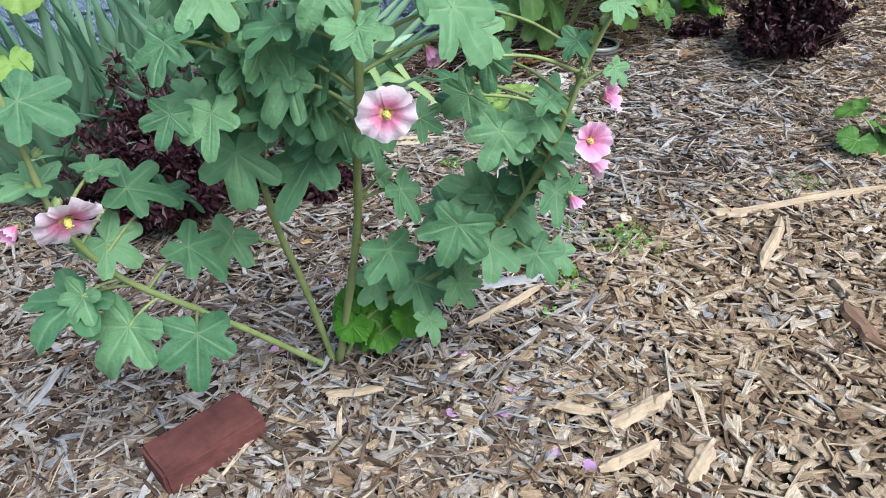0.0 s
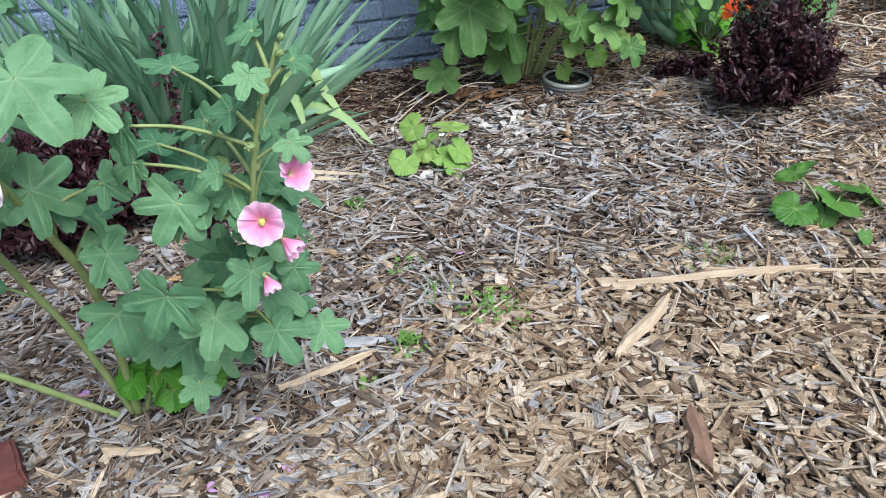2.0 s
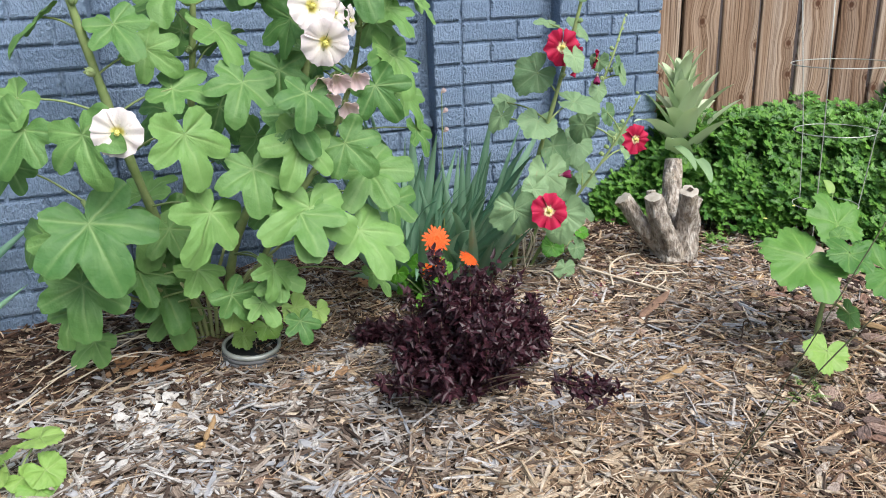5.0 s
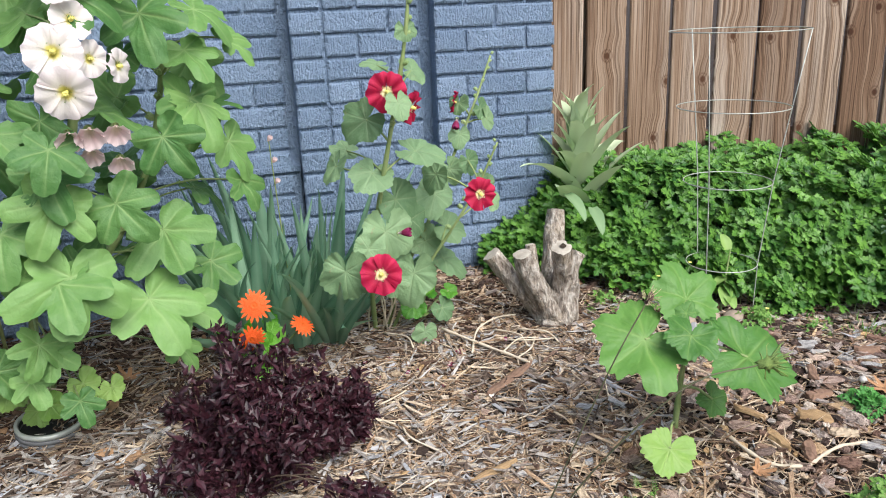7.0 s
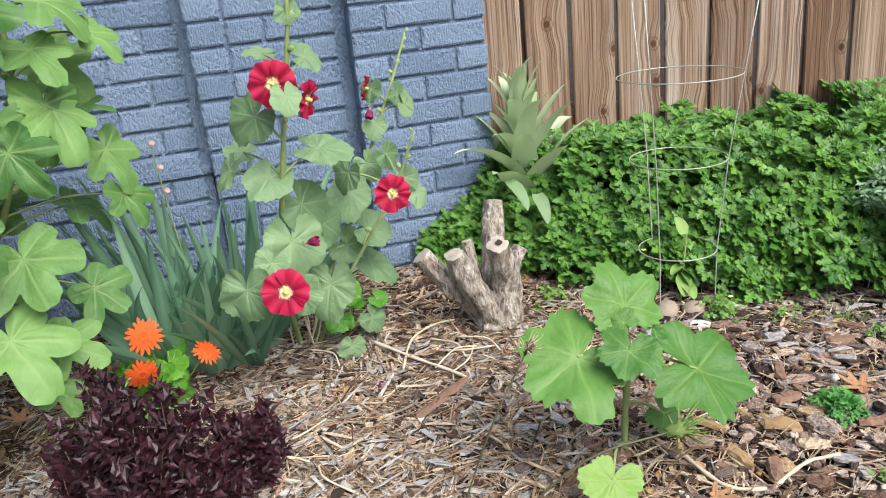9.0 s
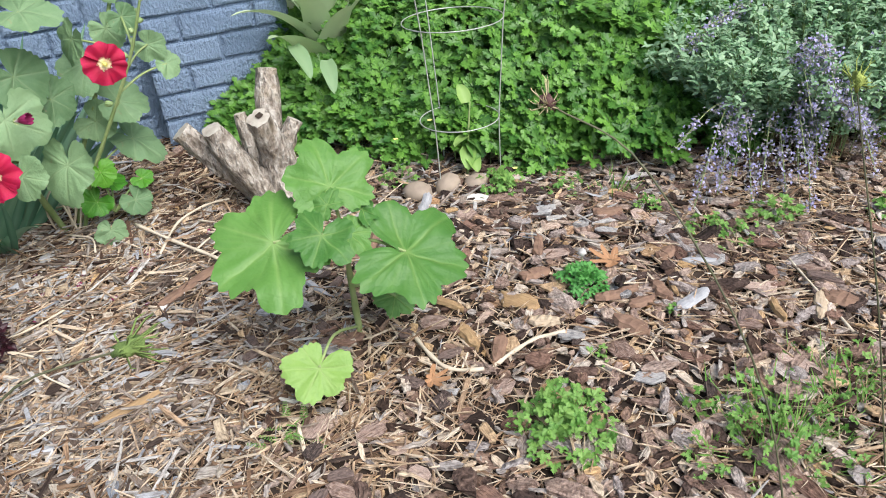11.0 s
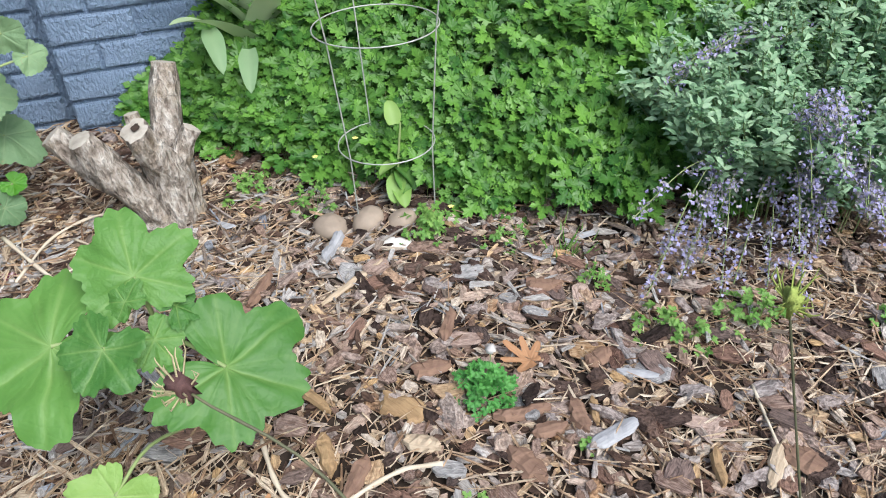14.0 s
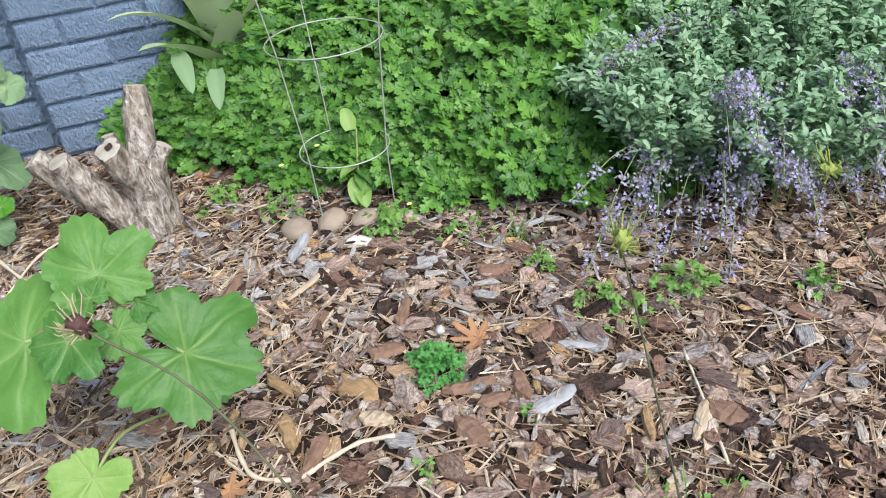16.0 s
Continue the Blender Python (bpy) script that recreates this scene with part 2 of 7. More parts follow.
M_FENCE = fence_wood()
M_PINKLEAF = leaf_material("mallow_leaf_green", (0.058, 0.165, 0.08), (0.172, 0.34, 0.165), (0.27, 0.42, 0.24), 0.6, 0.2)
M_WHITELEAF = leaf_material("hollyhock_leaf_green", (0.055, 0.152, 0.037), (0.182, 0.335, 0.095), (0.33, 0.46, 0.19), 0.55, 0.22)
M_REDLEAF = leaf_material("greyish_hollyhock_leaf", (0.11, 0.205, 0.095), (0.235, 0.36, 0.185), (0.30, 0.40, 0.22), 0.6, 0.25, False, (0.30, 0.25, 0.14))
M_BRIGHTLEAF = leaf_material("young_leaf_green", (0.042, 0.138, 0.023), (0.112, 0.25, 0.048), (0.26, 0.39, 0.12), 0.5, 0.2)
M_LIME = leaf_material("lime_leaf", (0.17, 0.335, 0.06), (0.29, 0.44, 0.12), (0.38, 0.50, 0.2), 0.5, 0.3)
M_LOWLEAF = leaf_material("glossy_low_leaf", (0.05, 0.20, 0.015), (0.13, 0.34, 0.03), (0.20, 0.40, 0.07), 0.4, 0.3)
M_IRIS = leaf_material("iris_leaf", (0.062, 0.195, 0.118), (0.295, 0.495, 0.325), (0.46, 0.62, 0.46), 0.4, 0.15)
M_IRISPALE = leaf_material("yellowing_iris_leaf", (0.20, 0.36, 0.13), (0.33, 0.46, 0.20), (0.37, 0.47, 0.24), 0.5, 0.25)
M_COVER = leaf_material("ground_cover_leaf", (0.02, 0.09, 0.015), (0.145, 0.315, 0.046), (0.17, 0.33, 0.07), 0.42, 0.18, True)
M_CATMINT = leaf_material("grey_green_leaf", (0.14, 0.285, 0.145), (0.37, 0.52, 0.33), (0.42, 0.55, 0.37), 0.75, 0.3, True)
M_WEED = leaf_material("weed_leaf", (0.085, 0.225, 0.035), (0.245, 0.41, 0.10), (0.22, 0.38, 0.11), 0.5, 0.3, True)
M_CLOVER = leaf_material("clover_leaf", (0.05, 0.21, 0.04), (0.11, 0.33, 0.07), (0.18, 0.40, 0.12), 0.5, 0.25, True)
M_PURPLE = leaf_material("dark_purple_leaf", (0.009, 0.005, 0.008), (0.052, 0.017, 0.025), (0.10, 0.018, 0.026), 0.4, 0.12, True)
M_MULLEIN = leaf_material("woolly_grey_green_leaf", (0.34, 0.47, 0.26), (0.60, 0.69, 0.48), (0.56, 0.63, 0.43), 0.8, 0.3)
M_STEM = plain_material("green_stem", (0.17, 0.25, 0.08), (0.30, 0.36, 0.16), 40.0, 0.6, None, 0.3, 0.001)
M_PALESTEM = plain_material("pale_yellow_green_stalk", (0.25, 0.30, 0.12), (0.42, 0.45, 0.23), 40.0, 0.6, None, 0.3, 0.001)
M_DARKSTEM = plain_material("dark_stem", (0.055, 0.06, 0.035), (0.14, 0.14, 0.075), 60.0, 0.6, None, 0.3, 0.001)
M_TWIG = plain_material("brown_twig", (0.09, 0.06, 0.04), (0.19, 0.14, 0.10), 60.0, 0.8, None, 0.4, 0.001)
M_STRAW = plain_material("dry_pale_stalk", (0.45, 0.37, 0.27), (0.66, 0.58, 0.46), 30.0, 0.7, None, 0.4, 0.001)
M_DRYBLADE = plain_material("dry_iris_blade", (0.30, 0.235, 0.16), (0.58, 0.50, 0.38), 60.0, 0.75, None, 0.5, 0.002)
M_SPLINT = plain_material("split_pale_wood", (0.30, 0.22, 0.14), (0.58, 0.48, 0.355), 40.0, 0.75, (0.4, 6, 6), 0.7, 0.003)
M_GREYCHIP = plain_material("silver_grey_wood", (0.19, 0.193, 0.205), (0.46, 0.462, 0.475), 25.0, 0.75, (0.8, 6, 6), 0.5, 0.002)
M_BARKSLAB = plain_material("brown_bark_slab", (0.12, 0.07, 0.05), (0.30, 0.19, 0.13), 30.0, 0.85, (0.8, 4, 4), 0.7, 0.004)
M_REDBARK = loose_bark("reddish_bark", (0.075, 0.04, 0.03), (0.35, 0.215, 0.16))
M_DARKBARK = loose_bark("dark_rough_bark", (0.045, 0.034, 0.031), (0.25, 0.18, 0.155))
M_PINKBARK = loose_bark("pinkish_inner_bark", (0.17, 0.105, 0.08), (0.60, 0.455, 0.38))
M_GREYBARK = loose_bark("greyed_wood_flake", (0.13, 0.125, 0.125), (0.50, 0.48, 0.465))
M_TANBARK = loose_bark("tan_wood_chip", (0.22, 0.125, 0.06), (0.66, 0.48, 0.30))
M_OCHRE = plain_material("ochre_wood", (0.21, 0.13, 0.065), (0.43, 0.295, 0.155), 40.0, 0.75, (0.6, 5, 5), 0.8, 0.004)
M_STUMP = stump_bark()
M_CUT = plain_material("sawn_end_grain", (0.26, 0.23, 0.19), (0.50, 0.46, 0.39), 45.0, 0.85, None, 0.5, 0.002)
M_STONE = plain_material("tan_river_stone", (0.22, 0.175, 0.135), (0.38, 0.31, 0.24), 22.0, 0.7, None, 0.3, 0.002)
M_CLAY = plain_material("red_clay_brick", (0.07, 0.026, 0.025), (0.155, 0.057, 0.05), 40.0, 0.85, None, 0.8, 0.003)
M_PIPE = plain_material("grey_plastic", (0.06, 0.06, 0.062), (0.16, 0.165, 0.17), 30.0, 0.6, None, 0.3, 0.002)
# near-black for the shade down the pipe, put into the colour
M_BLACK = plain_material("pipe_shade_black", (0.008, 0.008, 0.009), (0.02, 0.02, 0.02), 30.0, 0.5)
M_WIRE = plain_material("galvanised_wire", (0.34, 0.36, 0.33), (0.50, 0.52, 0.48), 50.0, 0.45, None, 0.2, 0.001, 0.35)
M_PINK = petal_material("pink_petal", [(0.0, (0.70, 0.66, 0.2)), (0.16, (0.74, 0.52, 0.28)), (0.26, (0.76, 0.20, 0.38)), (0.46, (0.83, 0.36, 0.56)), (0.66, (0.87, 0.66, 0.79)), (1.0, (0.88, 0.80, 0.87))])
M_ROSE = petal_material("rose_pink_petal", [(0.0, (0.74, 0.60, 0.34)), (0.2, (0.78, 0.24, 0.46)), (0.6, (0.84, 0.40, 0.64)), (1.0, (0.86, 0.62, 0.78))])
M_WHITE = petal_material("white_petal", [(0.0, (0.60, 0.56, 0.08)), (0.17, (0.76, 0.68, 0.22)), (0.32, (0.84, 0.78, 0.70)), (1.0, (0.87, 0.79, 0.80))], 0.35)
M_BLUSH = petal_material("faded_blush_petal", [(0.0, (0.70, 0.60, 0.45)), (0.4, (0.80, 0.60, 0.60)), (1.0, (0.82, 0.68, 0.68))])
M_RED = petal_material("crimson_petal", [(0.0, (0.80, 0.78, 0.36)), (0.2, (0.80, 0.66, 0.40)), (0.3, (0.24, 0.008, 0.034)), (0.6, (0.35, 0.008, 0.04)), (1.0, (0.44, 0.018, 0.07))], 0.15)
M_WINE = petal_material("withered_wine_petal", [(0.0, (0.60, 0.5, 0.5)), (0.3, (0.16, 0.015, 0.05)), (1.0, (0.24, 0.02, 0.09))], 0.1)
M_ORANGE = petal_material("orange_petal", [(0.0, (0.62, 0.10, 0.01)), (1.0, (0.86, 0.13, 0.03))], 0.25)
M_LILAC = petal_material("fallen_lilac_petal", [(0.0, (0.50, 0.30, 0.55)), (1.0, (0.66, 0.42, 0.72))], 0.2)
M_LAVENDER = leaf_material("lavender_blue_floret", (0.27, 0.25, 0.48), (0.52, 0.49, 0.74), (0.52, 0.49, 0.74), 0.6, 0.25, True)
M_CALYX = leaf_material("mauve_grey_calyx", (0.20, 0.195, 0.20), (0.38, 0.37, 0.37), (0.36, 0.34, 0.34), 0.7, 0.1, True)
M_YELLOW = plain_material("yellow_pollen", (0.66, 0.60, 0.10), (0.80, 0.76, 0.28), 60.0, 0.8, None, 0.6, 0.002)
M_BUD = leaf_material("pale_green_bud", (0.22, 0.33, 0.12), (0.38, 0.47, 0.22), (0.45, 0.52, 0.30), 0.7, 0.1)
M_POD = plain_material("purple_green_pod", (0.05, 0.02, 0.03), (0.16, 0.09, 0.07), 60.0, 0.7)
M_BRACT = plain_material("dry_cream_bract", (0.24, 0.21, 0.09), (0.66, 0.57, 0.36), 60.0, 0.8)
M_GREENPOD = plain_material("olive_green_pod", (0.10, 0.17, 0.04), (0.26, 0.35, 0.10), 60.0, 0.7)
M_PODY = plain_material("yellow_green_pod", (0.20, 0.27, 0.05), (0.40, 0.46, 0.12), 60.0, 0.7)
M_FADED = plain_material("faded_white_petal", (0.30, 0.285, 0.27), (0.62, 0.595, 0.565), 30.0, 0.8, None, 0.5, 0.002)
M_BROWNLEAF = plain_material("crumpled_brown_leaf", (0.20, 0.11, 0.055), (0.46, 0.29, 0.165), 40.0, 0.85, None, 0.6, 0.003)
M_DRYLEAF = leaf_material("dry_orange_leaf", (0.25, 0.125, 0.06), (0.43, 0.235, 0.12), (0.46, 0.28, 0.16), 0.8, 0.15)
M_LICHEN = plain_material("pale_bleached_chip", (0.55, 0.53, 0.49), (0.74, 0.72, 0.68), 40.0, 0.85)


# ---- geometry helpers ----
class Geo:
    """Gathers vertices, faces and a per-vertex value, and becomes one mesh."""

    def __init__(self):
        self.v, self.f, self.a, self.mi = [], [], [], []

    def add(self, verts, faces, att=None, mi=0):
        k = len(self.v)
        self.v.extend([tuple(p) for p in verts])
        self.f.extend([tuple(i + k for i in q) for q in faces])
        self.a.extend(att if att is not None else [0.0] * len(verts))
        self.mi.extend([mi] * len(faces))
        return self

    def tube(self, pts, radii, sides=6, cap=True, mi=0):
        pts = [Vector(p) for p in pts]
        if isinstance(radii, (int, float)):
            radii = [radii] * len(pts)
        verts, faces = [], []
        side = None
        for i, p in enumerate(pts):
            d = (pts[min(i + 1, len(pts) - 1)] - pts[max(i - 1, 0)]).normalized()
            if side is None:
                side = d.cross(Vector((0.31, 0.52, 0.8))).normalized()
            side = (side - d * side.dot(d)).normalized()
            up = d.cross(side)
            for k in range(sides):
                an = 2 * math.pi * k / sides
                verts.append(p + (side * math.cos(an) + up * math.sin(an)) * radii[i])
        for i in range(len(pts) - 1):
            for k in range(sides):
                k2 = (k + 1) % sides
                faces.append((i * sides + k, i * sides + k2, (i + 1) * sides + k2, (i + 1) * sides + k))
        if cap:
            faces.append(tuple(range(sides))[::-1])
            faces.append(tuple(range((len(pts) - 1) * sides, len(pts) * sides)))
        return self.add(verts, faces, None, mi)

    def ball(self, c, rx, ry=None, rz=None, seg=8, rings=6, m=None, rough=0.0):
        ry, rz = ry or rx, rz or rx
        verts, faces = [], []
        for i in range(rings + 1):
            th = math.pi * i / rings
            for k in range(seg):
                ph = 2 * math.pi * k / seg
                p = Vector((math.sin(th) * math.cos(ph), math.sin(th) * math.sin(ph), math.cos(th)))
                if rough:
                    p *= 1 + rough * noise.noise(p * 2.2 + Vector(c) * 31)
                p = Vector((p.x * rx, p.y * ry, p.z * rz))
                if m is not None:
                    p = m @ p
                verts.append(p + Vector(c))
        for i in range(rings):
            for k in range(seg):
                k2 = (k + 1) % seg
                faces.append((i * seg + k, (i + 1) * seg + k, (i + 1) * seg + k2, i * seg + k2))
        return self.add(verts, faces)

    def mesh(self, name, materials, smooth=True):
        me = bpy.data.meshes.new(name)
        me.from_pydata(self.v, [], self.f)
        at = me.attributes.new("vein", "FLOAT", "POINT")
        at.data.foreach_set("value", np.array(self.a, dtype=np.float32))
        for m in materials if isinstance(materials, (list, tuple)) else [materials]:
            me.materials.append(m)
        if any(self.mi):
            me.polygons.foreach_set("material_index", np.array(self.mi, dtype=np.int32))
        if smooth:
            me.polygons.foreach_set("use_smooth", np.ones(len(me.polygons), dtype=bool))
        me.update()
        return me


def thing(name, x, y, z, label, category, group="", kind=""):
    """An empty at a thing's base."""
    ob = new(name)
    ob.matrix_basis = pose(x, y, z)
    ob.empty_display_size = 0.05
    return tagged(ob, label, category, group, kind)


def part(name, data, parent, m=None, label=""):
    """A mesh as one object under a thing or part; m is its pose in the world."""
    ob = new(name, data)
    ob.parent = parent
    world_of = Matrix.Identity(4)
    p = parent
    while p is not None:
        world_of = p.matrix_basis @ world_of
        p = p.parent
    ob.matrix_basis = world_of.inverted() @ (m if m is not None else Matrix.Identity(4))
    return tagged(ob, label) if label else ob


def smooth_line(pts, n=6):
    """Points along a smooth curve through pts."""
    p = [Vector(q) for q in pts]
    p = [2 * p[0] - p[1]] + p + [2 * p[-1] - p[-2]]
    out = []
    for i in range(1, len(p) - 2):
        for k in range(n):
            t = k / n
            out.append(0.5 * (2 * p[i] + (p[i + 1] - p[i - 1]) * t + (2 * p[i - 1] - 5 * p[i] + 4 * p[i + 1] - p[i + 2]) * t * t
                              + (3 * p[i] - p[i - 1] - 3 * p[i + 1] + p[i + 2]) * t ** 3))
    return out + [p[-2]]


def taper(n, a, b):
    return [a + (b - a) * i / (n - 1) for i in range(n)]


def basis(origin, normal, tip, size):
    """A pose with z along normal and y towards tip."""
    z = Vector(normal).normalized()
    y = Vector(tip) - z * Vector(tip).dot(z)
    y.normalize()
    x = y.cross(z)
    m = Matrix((x, y, z)).transposed().to_4x4()
    return Matrix.Translation(origin) @ m @ Matrix.Diagonal((size, size, size, 1))


def vrand(rng, s=1.0):
    return Vector((rng.uniform(-s, s), rng.uniform(-s, s), rng.uniform(-s, s)))


def lobed_leaf(name, material, lobes, base, seed, teeth=0.03, cup=0.18, droop=0.25, n=132):
    """A palmate leaf about 2 wide: lobes are (angle, length, width) round the stalk's end, tip along y."""
    rng = random.Random(seed)
    g = Geo()
    fr = (0.0, 0.18, 0.38, 0.58, 0.78, 0.92, 1.0)
    lobes = [(a + rng.uniform(-4, 4), ln * rng.uniform(0.84, 1.1), w * rng.uniform(0.9, 1.12)) for a, ln, w in lobes]
    verts, att, faces = [(0, 0, 0)], [1.0], []
    for q in fr[1:]:
        for k in range(n):
            th = -180 + 360 * (k + 0.5) / n
            r = base
            for a, ln, w in lobes:
                r = max(r, base + (ln - base) * math.exp(-abs((th - a) / w) ** 3.0))
            r *= min(1.0, 0.16 + (180 - abs(th)) / 26.0)
            r *= 1 + 0.11 * noise.noise(Vector((math.sin(math.radians(th)) * 2.2, math.cos(math.radians(th)) * 2.2, seed * 2.9)))
            r *= 1 + teeth * (abs(math.sin(math.radians(th) * 13 + seed)) * 1.6 - 1 + 0.5 * math.sin(math.radians(th) * 31 + seed * 2)) * q
            v = 0.0
            for a, ln, w in lobes:
                off = abs(math.radians(th - a)) * q * r
                v = max(v, math.exp(-(off / 0.026) ** 2) * (1.0 - 0.6 * q))
                side = abs((q * r * 5.5 + off * 3.2) % 1.0 - 0.5)
                if off < 0.38 * ln * q + 0.1:
                    v = max(v, 0.22 * math.exp(-((side - 0.5) / 0.07) ** 2))
            x, y = math.sin(math.radians(th)) * r * q, math.cos(math.radians(th)) * r * q
            rr = math.hypot(x, y)
            z = cup * rr * rr - droop * rr ** 3 * (0.6 + 0.4 * math.cos(math.radians(th))) - 0.012 * v
            z += 0.11 * noise.noise(Vector((x * 2.3, y * 2.3, seed * 3.7))) + 0.04 * noise.noise(Vector((x * 6.5, y * 6.5, seed * 1.7))) + 0.03 * rr * math.sin(math.radians(th) * 5 + seed)
            verts.append((x, y, z))
            att.append(v)
    for k in range(n - 1):
        faces.append((0, 1 + k + 1, 1 + k))
    for i in range(len(fr) - 2):
        for k in range(n - 1):
            a, b2 = 1 + i * n + k, 1 + (i + 1) * n + k
            faces.append((a, a + 1, b2 + 1, b2))
    g.add(verts, faces, att)
    return g.mesh(name, material)


def strap_leaf(name, material, length, width, bend, seed, fold=0.25, n=14, tip=1.6, sharp=0.62):
    """A sword-shaped leaf rising along z and bending towards y."""
    rng = random.Random(seed)
    g = Geo()
    verts, att, faces = [], [], []
    pos, ang = Vector((0, 0, 0)), 0.02
    twist = rng.uniform(-0.5, 0.5)
    for i in range(n + 1):
        t = i / n
        w = width * min(1.0, 0.62 + 1.2 * t) * (1 - t ** tip) ** sharp * 0.5 + 0.0004
        d = Vector((0, math.sin(ang), math.cos(ang)))
        nrm = Vector((0, math.cos(ang), -math.sin(ang)))
        for k, s in enumerate((-1, -0.5, 0, 0.5, 1)):
            tw = twist * t
            sx = Vector((math.cos(tw), math.sin(tw) * 0.6, 0))
            verts.append(pos + sx * s * w - nrm * (abs(s) * w * fold) + nrm * 0.0008 * (k % 2))
            att.append(0.55 if s == 0 else (0.25 if k % 2 else 0.0))
        pos = pos + d * (length / n)
        ang += bend / n * (0.3 + 1.6 * t)
    for i in range(n):
        for k in range(4):
            a = i * 5 + k
            faces.append((a, a + 1, a + 6, a + 5))
    g.add(verts, faces, att)
    return g.mesh(name, material)


def corolla(name, material, seed, depth=0.42, closed=0.0, petals=5, ruffle=0.10):
    """Five broad overlapping petals round a throat, opening along z, about 2 wide."""
    rng = random.Random(seed)
    g = Geo()
    for p in range(petals):
        c = 2 * math.pi * p / petals + rng.uniform(-0.08, 0.08)
        verts, att, faces = [], [], []
        nu, nv = 9, 8
        for j in range(nv + 1):
            q = j / nv
            for i in range(nu + 1):
                u = -1 + 2 * i / nu
                spread = 0.86 * (0.85 + 0.15 * min(1, q * 1.8))
                th = c + u * spread * math.pi / petals * 1.35
                edge = 1 - 0.10 * abs(u) ** 3 + 0.035 * math.sin(u * 9 + seed + p)
                r = 0.03 + q * edge * (1 - closed * 0.62 * q)
                z = depth * (q ** 0.75) * (1 + closed * 0.9) + 0.035 * u * (1 - 0.3 * q) + ruffle * q * q * (math.sin(u * 6.5 + p * 2 + seed) + 0.5 * math.sin(u * 14 + p * 5 + seed)) - 0.22 * (1 - closed) * q ** 3
                verts.append((math.cos(th) * r, math.sin(th) * r, z))
                att.append(q)
        for j in range(nv):
            for i in range(nu):
                a = j * (nu + 1) + i
                faces.append((a, a + 1, a + nu + 2, a + nu + 1))
        g.add(verts, faces, att)
    return g.mesh(name, material)


def stamen_mesh(name):
    g = Geo()
    g.tube([(0, 0, 0), (0, 0, 0.15), (0, 0, 0.3), (0, 0, 0.42)], [0.05, 0.09, 0.1, 0.05], 8)
    rng = random.Random(4)
    for i in range(26):
        an, h = rng.uniform(0, 6.28), rng.uniform(0.12, 0.42)
        g.ball((math.cos(an) * 0.1, math.sin(an) * 0.1, h), 0.03, seg=5, rings=3)
    return g.mesh(name, M_YELLOW)


def calyx_mesh(name):
    g = Geo()
    for k in range(5):
        an = 2 * math.pi * k / 5
        pts, att = [], []
        for j, (r, z, w) in enumerate(((0.04, -0.12, 0.06), (0.16, -0.05, 0.13), (0.28, 0.08, 0.10), (0.36, 0.2, 0.01))):
            for s in (-1, 1):
                pts.append((math.cos(an) * r - math.sin(an) * s * w, math.sin(an) * r + math.cos(an) * s * w, z))
                att.append(0.2)
        g.add(pts, [(0, 1, 3, 2), (2, 3, 5, 4), (4, 5, 7, 6)], att)
    g.ball((0, 0, -0.08), 0.1, 0.1, 0.08)
    return g.mesh(name, M_BUD)


def bud_mesh(name):
    g = Geo()
    g.ball((0, 0, 0), 0.8, 0.8, 1.0, 10, 7)
    for k in range(5):
        an = 2 * math.pi * k / 5
        g.ball((math.cos(an) * 0.5, math.sin(an) * 0.5, 0.35), 0.35, 0.2, 0.75, 6, 5, Matrix.Rotation(an, 3, "Z"))
    return g.mesh(name, M_BUD)


STAMEN, CALYX, BUD = stamen_mesh("stamen_column"), calyx_mesh("calyx"), bud_mesh("flower_bud")


def gz(x, y):
    """The height of the bed: it rises gently to the wall and levels out far away."""
    d = math.hypot(x - 1.8, y - 1.2)
    k = 1.0 if d < 5 else 5.0 / d
    cx, cy = 1.8 + (x - 1.8) * k, 1.2 + (y - 1.2) * k
    return 0.050 * cx + 0.083 * cy - 0.012 + 0.006 * noise.noise(Vector((x * 3.1, y * 3.1, 0.3)))


# ---- ground ----
def build_ground():
    axis = sorted({round(s * v, 3) for s in (1, -1) for v in (0.0, 800, 300, 100, 40, 18, 10, 7)} | {round(-1.6 + 0.08 * i, 3) for i in range(90)})
    g = Geo()
    n = len(axis)
    g.add([(x, y, gz(x, y)) for y in axis for x in axis], [(j * n + i, j * n + i + 1, (j + 1) * n + i + 1, (j + 1) * n + i) for j in range(n - 1) for i in range(n - 1)])
    ob = new("ground", g.mesh("ground", M_SOIL))
    return tagged(ob, "dark brown soil of the mulched garden bed", "ground", "", "structure")


build_ground()


# ---- painted brick wall ----
COURSE, BRICK_L, HEAD_L, JOINT = 0.0744, 0.2035, 0.099, 0.0105
Z_JOINT = 1.2116


